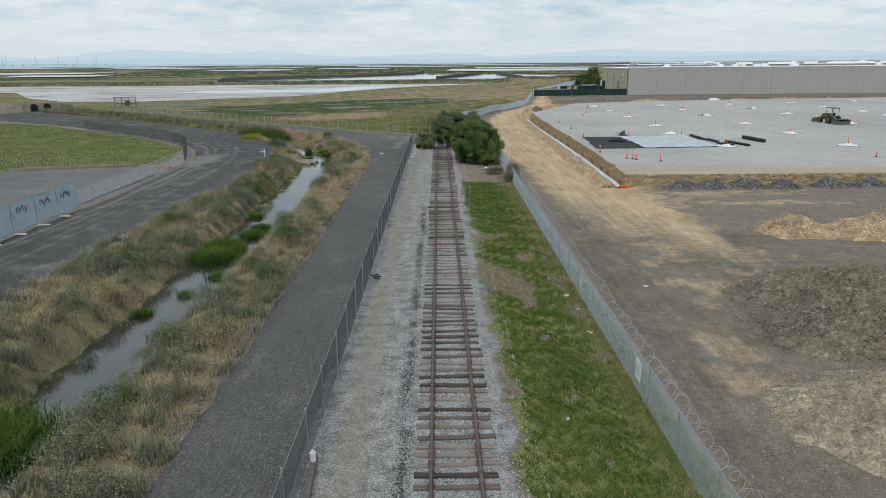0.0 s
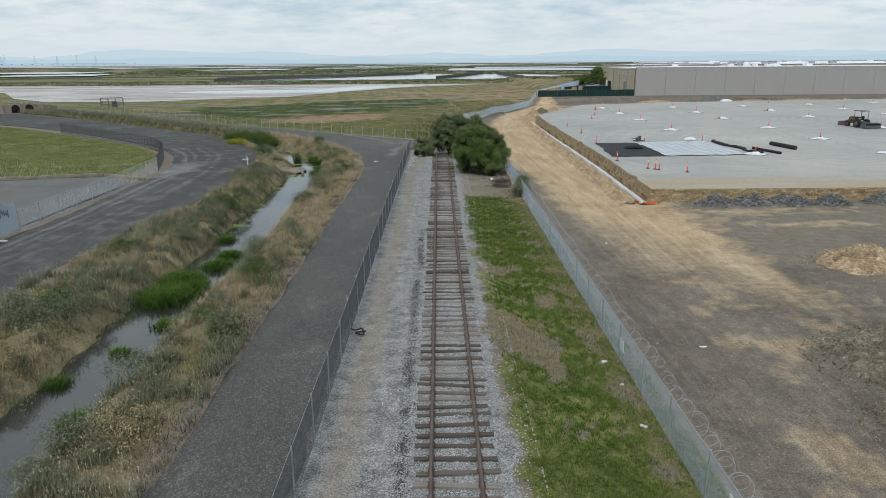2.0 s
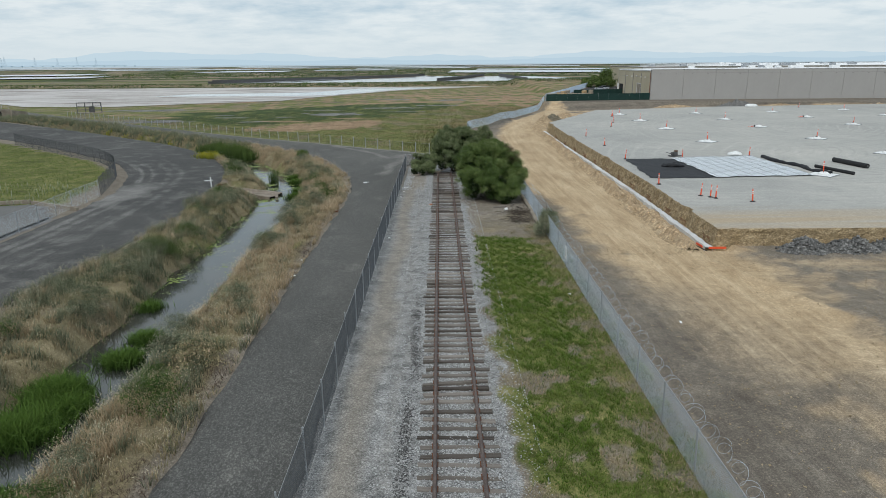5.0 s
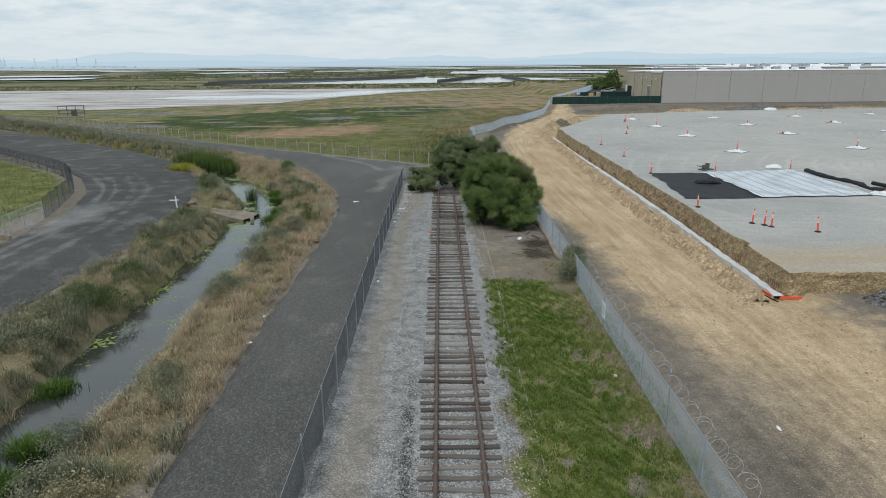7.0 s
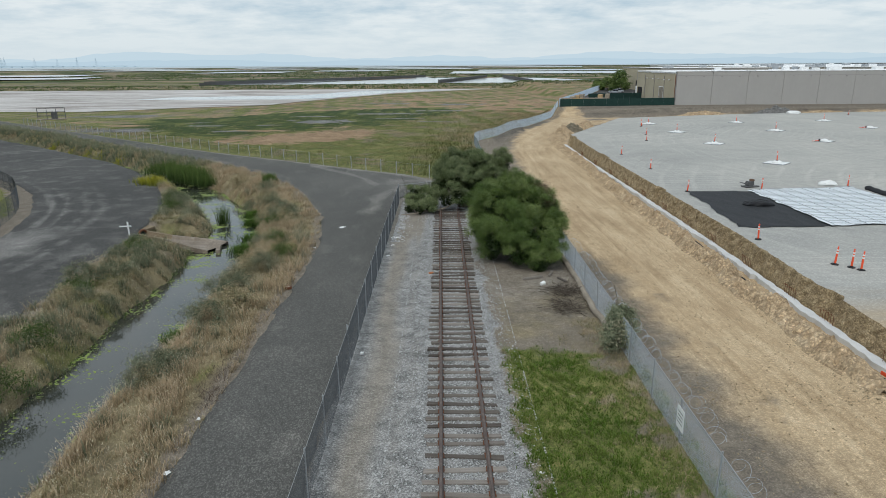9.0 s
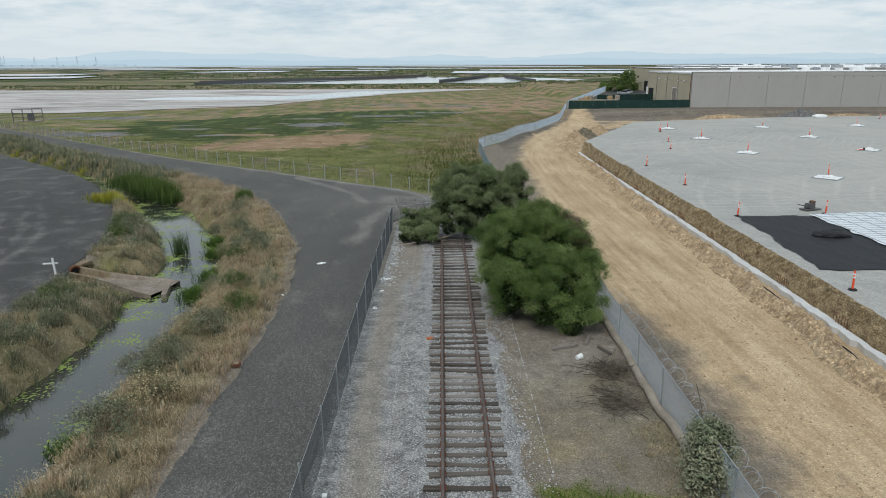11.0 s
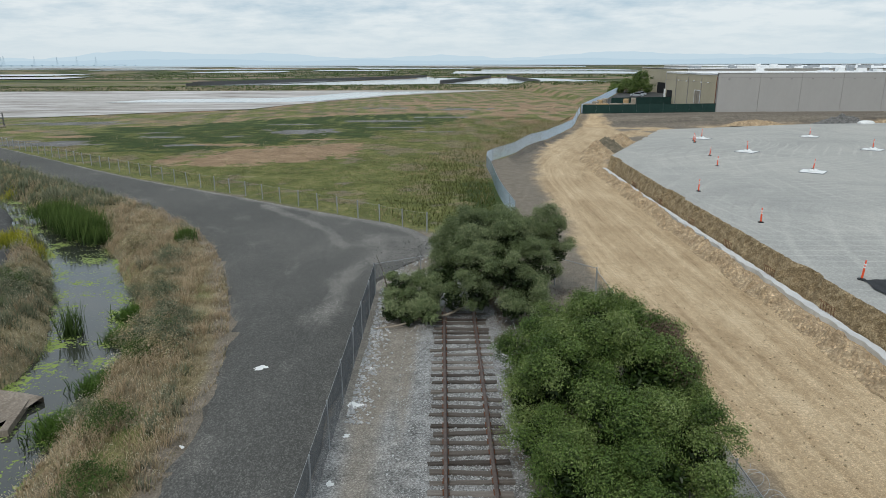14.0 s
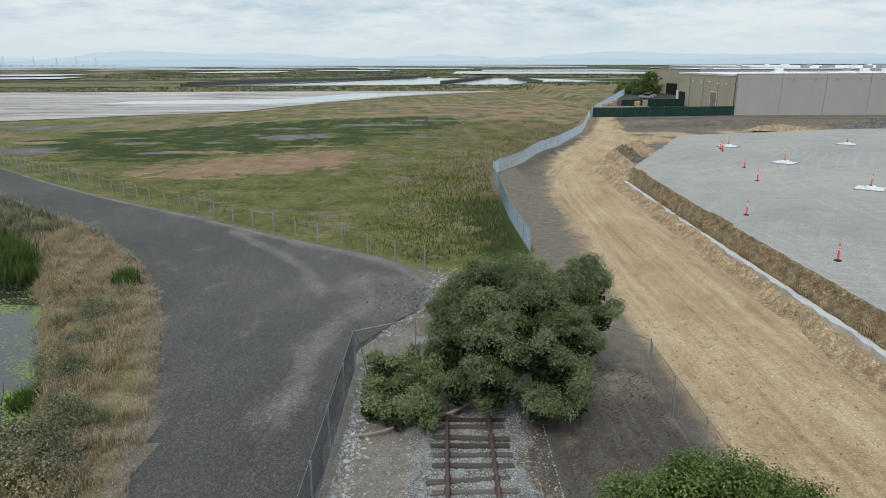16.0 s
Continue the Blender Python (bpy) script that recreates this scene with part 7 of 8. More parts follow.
def wrinkled(name, corners, z, mat, label, category, seed, nx=40, ny=50, amp=0.035):
    u, v = np.meshgrid(np.linspace(0, 1, nx), np.linspace(0, 1, ny))
    c = np.array(corners, float)
    p = (c[0] * ((1 - u) * (1 - v))[..., None] + c[1] * (u * (1 - v))[..., None] + c[2] * (u * v)[..., None] + c[3] * ((1 - u) * v)[..., None])
    rim = np.minimum(np.minimum(u, 1 - u), np.minimum(v, 1 - v))
    p = p + 0.22 * ease(0.05, 0, rim)[..., None] * np.stack([waves(p[..., 0], p[..., 1], 3, seed), waves(p[..., 0], p[..., 1], 3, seed + 1)], -1)
    zz = z + 0.02 + amp * (waves(p[..., 0], p[..., 1] * 0.4, 1.6, seed + 2) + 1) * 0.6
    i = np.arange(nx * ny).reshape(ny, nx)
    f = np.stack([i[:-1, :-1], i[:-1, 1:], i[1:, 1:], i[1:, :-1]], -1).reshape(-1, 4)
    return tagged(raw(name, np.concatenate([p, zz[..., None]], -1).reshape(-1, 3), f, mat, smooth=True), label, category)


def build_sheets():
    wrinkled("black_tarp", [(20.9, 86.9), (27.7, 86.9), (27.7, 100.3), (21.9, 100.2)], PAD_Z + 0.01, M_TARP, "black geotextile sheet spread on the pad", "tarp", 320)
    film = wrinkled("white_film", [(27.4, 87.0), (37.4, 87.6), (37.6, 101.6), (27.5, 100.4)], PAD_Z + 0.08, M_FILM, "white vapour-barrier film under a wire grid", "plastic sheet", 324)
    p, q = [], []
    for k in range(27):
        u = k / 26
        p.append((27.6, 87.1 + 13.3 * u, PAD_Z + 0.17))
        q.append((37.3, 87.7 + 13.8 * u, PAD_Z + 0.17))
    for k in range(9):
        u = k / 8
        p.append((27.6 + 9.7 * u, 87.1 + 0.6 * u, PAD_Z + 0.175))
        q.append((27.6 + 9.8 * u, 100.4 + 1.1 * u, PAD_Z + 0.175))
    v, f = bars(p, q, 0.016)
    raw("wire_grid", v, f, M_STEEL, film)["kind"] = "stuff"
    edge = np.array([(38.6, 101.0), (38.4, 97.5), (39.2, 93), (38.9, 90), (39.8, 88.6)])
    s = spline(edge, 40)
    v, f = tube(np.concatenate([s, np.full((40, 1), PAD_Z + 0.12)], 1), 0.2 + 0.1 * waves(s[:, 0], s[:, 1], 1.5, 330), 8)
    tagged(raw("gathered_tarp_edge", v, f, M_TARP, smooth=True), "gathered black fabric along the edge of the film", "tarp")
    for nm, c, sz, mat, label in (("fabric_bundle", (25.6, 94.2), (1.3, 0.6, 0.3), M_TARP, "crumpled heap of black fabric on the tarp"), ("sandbag", (36.2, 103.0), (0.9, 0.45, 0.28), M_WHITE, "full white bag at the corner of the film"), ("white_debris", (78.5, 190.5), (1.6, 0.8, 0.5), M_WHITE, "crumpled white sheeting behind the pad")):
        bm = bmesh.new()
        bmesh.ops.create_icosphere(bm, subdivisions=3, radius=1, matrix=Matrix.Translation((*c, PAD_Z + 0.15)) @ Matrix.Diagonal((*sz, 1)))
        for vv in bm.verts:
            vv.co += 0.16 * Vector(noise.noise_vector(vv.co * 2.2)) + 0.06 * Vector(noise.noise_vector(vv.co * 6))
        tagged(part(nm, bm, mat), label, "debris")
    for (x0, y0), (x1, y1), rr in (((44.9, 97.0), (45.6, 92.0), 0.26), ((40.6, 93.0), (41.7, 88.0), 0.17)):
        roll = empty("membrane_roll")
        part("roll", rods(((x0, y0, PAD_Z + rr), (x1, y1, PAD_Z + rr), rr), n=20), M_BLACK, roll)
        part("core", rods(((x0, y0 + 0.02, PAD_Z + rr), (x1 + 0.01, y1 - 0.05, PAD_Z + rr), rr * 0.35), n=12), M_IRON, roll, "grey cardboard core")
        tagged(roll, "long black roll of membrane lying on the pad", "roll", "membrane rolls")
    comp = empty("plate_compactor", 28.6, 102.4, PAD_Z, 20)
    part("base_plate", boxes(((0, 0, 0.08), (1.5, 0.8, 0.1), 0, 0, 0, 0.03)), M_IRON, comp)
    part("engine", boxes(((-0.1, 0, 0.34), (0.7, 0.5, 0.42), 0, 0, 0, 0.06)), M_IRON, comp)
    part("fuel_tank", boxes(((0.12, 0, 0.64), (0.4, 0.42, 0.2), 0, 0, 0, 0.06)), M_MACHINE, comp)
    part("handle", rods(((-0.4, 0.25, 0.3), (-1.1, 0.25, 0.5), 0.025), ((-0.4, -0.25, 0.3), (-1.1, -0.25, 0.5), 0.025), ((-1.1, 0.25, 0.5), (-1.1, -0.25, 0.5), 0.025)), M_IRON, comp)
    tagged(comp, "dark plate compactor standing by the sheeting", "compactor")


build_sheets()


def build_tractor():
    t = empty("tractor", 71.0, 120.3, PAD_Z, 96)
    part("chassis", boxes(((0, 0, 0.75), (3.2, 0.7, 0.35), 0, 0, 0, 0.05)), M_IRON, t)
    part("hood", boxes(((1.0, 0, 1.3), (1.5, 0.8, 0.75), 0, 0, 0, 0.12)), M_MACHINE, t, "dusty orange hood")
    part("grille", boxes(((1.78, 0, 1.25), (0.06, 0.7, 0.6))), M_BLACK, t)
    part("platform", boxes(((-0.55, 0, 1.0), (1.5, 1.3, 0.12), 0, 0, 0, 0.03)), M_IRON, t)
    part("seat", boxes(((-0.8, 0, 1.3), (0.55, 0.55, 0.14), 0, 0, 0, 0.05), ((-1.05, 0, 1.62), (0.14, 0.5, 0.6), 0, 0, 0, 0.05)), M_BLACK, t)
    part("steering_wheel", rods(((0.0, 0, 1.2), (-0.2, 0, 1.6), 0.03), ((-0.2, 0, 1.6), (-0.22, 0, 1.64), 0.22), n=16), M_BLACK, t)
    part("canopy", boxes(((-0.55, 0, 2.72), (1.9, 1.6, 0.1), 0, 0, 0, 0.04)), M_IRON, t, "flat dark canopy")
    for sx in (-1.35, 0.2):
        for sy in (-0.65, 0.65):
            part("canopy_post", rods(((sx, sy, 1.0), (sx, sy, 2.7), 0.04)), M_IRON, t)
    for sx, rr, w in ((-0.95, 0.68, 0.42), (1.35, 0.45, 0.3)):
        for sy in (-1, 1):
            wheel = part("wheel", rods(((sx, sy * 0.62, rr), (sx, sy * (0.62 + w), rr), rr), n=24), M_BLACK, t)
            part("rim", rods(((sx, sy * (0.64 + w), rr), (sx, sy * (0.66 + w), rr), rr * 0.55), n=16), M_MACHINE, wheel, "dusty orange rim")
    for sy in (-0.5, 0.5):
        part("loader_arm", boxes(((1.9, sy, 0.95), (2.0, 0.12, 0.2), 0, 0, 18)), M_MACHINE, t)
    bm = boxes(((3.0, 0, 0.42), (0.1, 1.9, 0.75), 0, 0, 12), ((3.3, 0, 0.12), (0.65, 1.9, 0.08)), ((3.25, 0.93, 0.4), (0.55, 0.06, 0.6)), ((3.25, -0.93, 0.4), (0.55, 0.06, 0.6)))
    part("bucket", bm, M_IRON, t, "worn steel bucket")
    bm = boxes(((-2.6, 0, 0.45), (0.12, 2.7, 0.7)), ((-3.5, 0, 0.35), (0.1, 2.7, 0.4)), ((-3.05, 1.35, 0.45), (1.1, 0.08, 0.7)), ((-3.05, -1.35, 0.45), (1.1, 0.08, 0.7)), ((-3.05, 0, 0.9), (0.9, 2.5, 0.08)))
    part("box_scraper", bm, M_IRON, t, "grey box scraper")
    for sy in (-0.35, 0.35):
        part("hitch_arm", rods(((-1.3, sy, 0.7), (-2.6, sy * 1.4, 0.6), 0.06)), M_IRON, t)
    tagged(t, "dusty orange skip-loader tractor with a box scraper", "tractor")


build_tractor()
# ---- warehouses and yard ----
YARD_Z = 1.17


def build_warehouse():
    w = empty("warehouse")
    x0, y0, top = 61.2, 217.8, 9.65
    pw, h = 9.3, top - YARD_Z + 0.5
    panel = boxes(((0, 0, 0), (pw - 0.06, 0.3, h)))
    me = bpy.data.meshes.new("wall_panel")
    panel.to_mesh(me)
    panel.free()
    me.materials.append(M_WALLGREY)
    vent = bpy.data.meshes.new("wall_scupper")
    bm = boxes(((0, 0, 0), (0.34, 0.12, 0.16)))
    bm.to_mesh(vent)
    bm.free()
    vent.materials.append(M_SEAM)
    n = 30
    for k in range(n):
        xc = x0 + 0.15 + pw * (k + 0.5)
        p = new("wall_panel", me)
        p.parent = w
        p.matrix_world = pose(xc, y0 + 0.15, YARD_Z - 0.5 + h / 2)
        for q in (-2.3, 2.3):
            s = new("wall_scupper", vent)
            s.parent = p
            s.matrix_world = pose(xc + q, y0 - 0.04, top - 1.25)
    L = pw * n
    part("joint_backing", boxes(((x0 + L / 2, y0 + 0.45, YARD_Z - 0.5 + h / 2), (L, 0.25, h - 0.1))), M_SEAM, w)
    part("reveal_line", boxes(((x0 + L / 2, y0 - 0.006, top - 1.0), (L, 0.012, 0.05))), M_SEAM, w)
    part("parapet_cap", boxes(((x0 + L / 2, y0 + 0.2, top + 0.06), (L + 0.2, 0.6, 0.12))), M_ROOF, w, "white metal parapet cap")
    part("roof", boxes(((x0 + L / 2, y0 + 17.8, top - 0.2), (L, 34.6, 0.2))), M_ROOF, w, "bright white roof membrane")
    # tan west front
    for k in range(4):
        yc = y0 + 0.6 + 8.6 * (k + 0.5)
        part("front_panel", boxes(((x0 + 0.15, yc, YARD_Z - 0.5 + (h - 0.5) / 2), (0.3, 8.54, h - 0.5))), M_WALLTAN, w, "tan painted wall panel")
        if k:
            part("downspout", rods(((x0 - 0.1, yc - 4.3, YARD_Z), (x0 - 0.1, yc - 4.3, top - 1.2), 0.08)), M_SEAM, w)
    part("corner_downspout", rods(((x0 - 0.1, y0 + 0.35, YARD_Z), (x0 - 0.1, y0 + 0.35, top - 0.9), 0.09)), M_RUST, w)
    part("front_cap", boxes(((x0 + 0.2, y0 + 17.7, top - 0.44), (0.6, 34.4, 0.12))), M_ROOF, w)
    part("reveal_line", boxes(((x0 - 0.006, y0 + 17.7, top - 2.2), (0.012, 34.4, 0.05))), M_SEAM, w)
    part("roll_up_door", boxes(((x0 - 0.02, y0 + 11.5, YARD_Z + 2.1), (0.06, 3.4, 4.2))), M_OLDCONC, w, "beige roll-up door")
    part("door_frame", boxes(((x0 - 0.03, y0 + 9.7, YARD_Z + 2.15), (0.09, 0.15, 4.3)), ((x0 - 0.03, y0 + 13.3, YARD_Z + 2.15), (0.09, 0.15, 4.3)), ((x0 - 0.03, y0 + 11.5, YARD_Z + 4.32), (0.09, 3.75, 0.15))), M_WHITE, w)
    part("entrance", boxes(((x0 - 0.02, y0 + 31.5, YARD_Z + 1.8), (0.06, 4.4, 3.6))), M_DARK, w, "dark open entrance")
    part("entrance_column", boxes(((x0 - 0.25, y0 + 34.6, YARD_Z + 1.9), (0.4, 0.4, 3.8))), M_WHITE, w)
    for yy in (5, 9.2, 14, 19, 24.5):
        part("wall_lamp", boxes(((x0 - 0.2, y0 + yy, top - 2.0 - 0.2 * (yy % 2)), (0.35, 0.25, 0.25), 0, 0, 0, 0.04)), M_WHITE, w)
    part("back_wall", boxes(((x0 + L / 2, y0 + 35.2, top / 2 - 0.25), (L, 0.3, top - 0.5))), M_WALLGREY, w)
    r = random.Random(340)
    for k in range(26):
        x, y = x0 + r.uniform(4, 240), y0 + r.uniform(5, 31)
        u = part("roof_unit", boxes(((x, y, top + 0.45), (r.uniform(1, 2.6), r.uniform(1, 2.2), r.uniform(0.5, 1.1)), 0, 0, 0, 0.06)), r.choice((M_WHITE, M_STEEL, M_WHITE)), w)
        part("unit_curb", boxes(((x, y, top + 0.0), (2.8, 2.4, 0.3))), M_ROOF, u)
    for k in range(14):
        part("skylight", boxes(((x0 + 9 + 18 * k, y0 + 8 + (k % 3) * 9, top - 0.0), (2.4, 1.2, 0.25), 0, 0, 0, 0.08)), M_WHITE, w)
    tagged(w, "long grey tilt-up concrete warehouse with a tan end and white roof", "warehouse")
    b = empty("warehouse")
    x1, y1, t2 = 79.0, 286.0, 9.9
    for k in range(5):
        part("west_panel", boxes(((x1 + 0.15, y1 + 5 + 10 * k, t2 / 2), (0.3, 9.95, t2))), M_WALLTAN, b, "tan painted wall panel")
    part("long_wall", boxes(((x1 + 140, y1 + 0.05, t2 / 2), (280, 0.3, t2))), M_WALLGREY, b)
    part("roof", boxes(((x1 + 140, y1 + 25, t2 - 0.12), (280, 50, 0.2))), M_ROOF, b, "bright white roof membrane")
    part("parapet_cap", boxes(((x1 + 140, y1, t2 + 0.06), (280.6, 0.6, 0.14)), ((x1 + 0.15, y1 + 25, t2 + 0.06), (0.6, 50, 0.14))), M_ROOF, b)
    part("rear_roof", boxes(((x1 + 172, y1 + 135, t2 - 0.1), (216, 169.8, 0.2))), M_ROOF, b, "bright white roof membrane")
    part("rear_side_wall", boxes(((x1 + 64.2, y1 + 135, t2 / 2 - 0.15), (0.3, 169, t2 - 0.3))), M_WALLGREY, b)
    part("loading_door", boxes(((x1 - 0.03, y1 + 24, YARD_Z + 1.9), (0.06, 11.0, 3.8))), M_DARK, b, "dark open loading door")
    for k in range(40):
        part("roof_unit", boxes(((x1 + r.uniform(4, 200) + 66 * (k % 2), y1 + r.uniform(4, 46) + 160 * (k % 2) * r.random(), t2 + 0.25), (r.uniform(1.5, 4), r.uniform(1.2, 3), r.uniform(0.7, 1.5)), 0, 0, 0, 0.08)), r.choice((M_WHITE, M_STEEL, M_STEEL)), b)
    tagged(b, "second warehouse with tan walls and a white roof", "warehouse")


build_warehouse()


def build_yard():
    flat_sheet("pavement_yard", [(33, 216), (60.9, 218), (60.9, 253), (78.8, 255), (78.8, 336), (71, 333), (31, 215)], YARD_Z + 0.06, M_ASPHALT_WORN, "dark paved storage yard beside the warehouse", "pavement")
    for nm, a, b in (("screen_fence", (30.4, 213.6), (61.0, 217.2)), ("screen_fence", (44, 243), (61, 247))):
        f = empty(nm)
        p = along([a, b], 3.0)
        for k in range(len(p) - 1):
            (xa, ya), (xb, yb) = p[k], p[k + 1]
            rz = math.degrees(math.atan2(yb - ya, xb - xa))
            L = math.hypot(xb - xa, yb - ya)
            bm = boxes((((xa + xb) / 2, (ya + yb) / 2, YARD_Z + 0.98), (L - 0.03, 0.03, 1.9), rz))
            part("screen_panel", bm, M_GREENSCREEN, f)
            part("post", rods(((xa, ya + 0.06, YARD_Z - 0.4), (xa, ya + 0.06, YARD_Z + 2.05), 0.035)), M_STEEL, f)
        tagged(f, "wire fence hung with dark green windscreen", "fence")
    r = random.Random(350)
    for k in range(9):
        x = 32.5 + 3.1 * k
        s = empty("lumber_stack", x, 217.2 + 0.12 * (x - 32), YARD_Z, 4)
        for q in range(3 if k < 4 else 2):
            part("pack", boxes(((0, 0, 0.35 + 0.66 * q), (2.7, 1.2, 0.6), r.uniform(-2, 2))), M_LUMBER if r.random() < 0.7 else M_DRYWOOD, s)
        tagged(s, "stacked packs of pale lumber behind the screen", "lumber", "lumber stacks")
    for k, (x, y) in enumerate([(36, 226), (38.5, 232), (41, 238), (46, 236), (49, 240)]):
        s = empty("lumber_stack", x, y, YARD_Z, 72)
        for q in range(3):
            part("pack", boxes(((0, 0, 0.35 + 0.66 * q), (3.6, 1.2, 0.6), r.uniform(-2, 2))), M_LUMBER if k % 2 else M_DRYWOOD, s)
        tagged(s, "stacked packs of pale lumber in the yard", "lumber", "lumber stacks")
    m_car = material("silver_car_paint", [(0.42, 0.45, 0.48), (0.5, 0.53, 0.56)], 1, 2, 0.3, 0.0, metal=0.5)
    m_glass = material("dark_car_glass", [(0.02, 0.025, 0.03), (0.03, 0.035, 0.04)], 1, 2, 0.1, 0.0)

    def car(x, y, rz):
        c = empty("car", x, y, YARD_Z + 0.06, rz)
        bm = boxes(((0, 0, 0.62), (4.4, 1.76, 0.62), 0, 0, 0, 0.18))
        part("body", bm, m_car, c)
        bm = boxes(((-0.2, 0, 1.15), (2.3, 1.5, 0.5), 0, 0, 0, 0.2))
        part("cabin", bm, m_glass, c, "dark glazed cabin")
        part("roof", boxes(((-0.25, 0, 1.42), (1.6, 1.3, 0.06), 0, 0, 0, 0.02)), m_car, c)
        for sx in (-1.4, 1.4):
            for sy in (-0.8, 0.8):
                wh = part("wheel", rods(((sx, sy - 0.1, 0.33), (sx, sy + 0.1, 0.33), 0.33), n=16), M_BLACK, c)
                part("rim", rods(((sx, sy - 0.11, 0.33), (sx, sy + 0.11, 0.33), 0.19), n=12), M_STEEL, wh)
        return tagged(c, "silver saloon car parked in the yard", "car", "parked cars")

    car(62.5, 284, 165)
    car(65.5, 291, 165)
    for k, (x, y, rr, h) in enumerate([(70.0, 305, 3.5, 8.2), (66.4, 310, 2.8, 4.6), (63.8, 316, 2.0, 3.2), (73, 320, 3.0, 5.6)]):
        t = empty("tree", x, y, YARD_Z)
        limbs("trunk", (0, 0, 0), [(0, 0, h * 0.7), (rr * 0.5, 0, h * 0.6), (-rr * 0.5, 0.3, h * 0.55)], 0.14, 360 + k, t)
        leaf_cloud("crown", [(0, 0, h * 0.62), (rr * 0.5, 0.2, h * 0.4), (-rr * 0.5, 0, h * 0.4), (0.1, -0.3, h * 0.2), (rr * 0.6, 0, h * 0.15), (-rr * 0.6, 0, h * 0.15)], [rr * 0.75, rr * 0.6, rr * 0.6, rr * 0.8, rr * 0.55, rr * 0.55], 420, 14, 0.26, M_LEAF_OAK, 370 + k, t, 0.95, 0.2, 0.4, 160)
        tagged(t, "dark green tree beside the warehouse yard", "tree", "yard trees")


build_yard()

# ---- creek outfall, culvert, marsh structures ----


M_OUTFALL = material("brown_stained_concrete", [(0.09, 0.062, 0.038), (0.19, 0.145, 0.095), (0.3, 0.25, 0.18)], 0.9, 8, 0.9, 0.5, 16, 0.35, spread=0.36, speck=0.2, speck_scale=14)
M_SILL = material("pale_worn_concrete", [(0.1, 0.077, 0.055), (0.22, 0.185, 0.15), (0.34, 0.3, 0.26)], 0.9, 8, 0.9, 0.4, 16, 0.35, spread=0.4, speck=0.2, speck_scale=14)


def build_outfall():
    o = empty("concrete_outfall")
    zb = float(base_z(91))
    # a channel that flares and sinks towards the water, its side walls dying out
    a, b = np.array([-24.6, 92.2]), np.array([-17.3, 90.3])
    go = (b - a) / np.linalg.norm(b - a)
    side = np.array([-go[1], go[0]])
    t = np.linspace(0, 1, 15)

    def section(lo, hi):
        rows = []
        for k in t:
            half = 0.42 + 0.75 * ease(0.35, 1.0, k)
            wall = 0.42 * (1 - k) + 0.1
            zf = zb - 0.5 - 0.36 * k
            prof = [(-half - 0.22, zf - 0.3), (-half - 0.22, zf + wall), (-half, zf + wall), (-half * 0.82, zf + 0.08), (0, zf), (half * 0.82, zf + 0.08), (half, zf + wall), (half + 0.22, zf + wall), (half + 0.22, zf - 0.3)]
            c = a + (b - a) * k
            rows.append([(*(c + side * u), z) for u, z in prof])
        rows = rows[lo:hi]
        n = len(rows[0])
        v = np.array(rows).reshape(-1, 3)
        i = np.arange(len(rows) * n).reshape(len(rows), n)
        f = np.stack([i[:-1, :-1], i[:-1, 1:], i[1:, 1:], i[1:, :-1]], -1).reshape(-1, 4)
        return v, f

    raw("flared_end", *section(6, 15), M_SILL, o)
    raw("channel", *section(0, 7), M_OUTFALL, o)
    part("end_sill", boxes(((-17.25, 90.3, zb - 0.86), (0.3, 2.7, 0.26), 14.6)), M_SILL, o, "pale concrete sill at the water")
    part("deck", boxes(((-25.2, 92.6, zb - 0.1), (2.6, 3.4, 0.22), -14, 0, 3, 0.03)), M_OUTFALL, o, "brown stained concrete deck")
    hoop = [(0.52 * math.cos(q), 0.52 * math.sin(q)) for q in np.linspace(0, math.pi, 15)]
    p3 = np.array([(*(a + go * 0.9 + side * u), zb - 0.42 + w) for u, w in hoop])
    v, f = tube(p3, 0.09, 8)
    raw("pipe_lip", v, f, M_RUST, o, smooth=True)
    part("pipe_mouth", rods(((-24.6, 92.2, zb - 0.4), (-23.75, 91.98, zb - 0.42), 0.46), n=20), M_DARK, o, "dark pipe mouth")
    tagged(o, "brown stained concrete drain outfall flaring down to the creek", "outfall")
    m = empty("marker_post", -24.05, 90.5, zb)
    part("post", boxes(((0, 0, 0.55), (0.09, 0.09, 1.15), 0, 4, 0)), M_WHITE, m)
    part("arm", boxes(((-0.25, 0.1, 0.75), (0.85, 0.05, 0.09), 10)), M_WHITE, m)
    tagged(m, "white marker post with a short arm at the roadside", "marker post")


build_outfall()


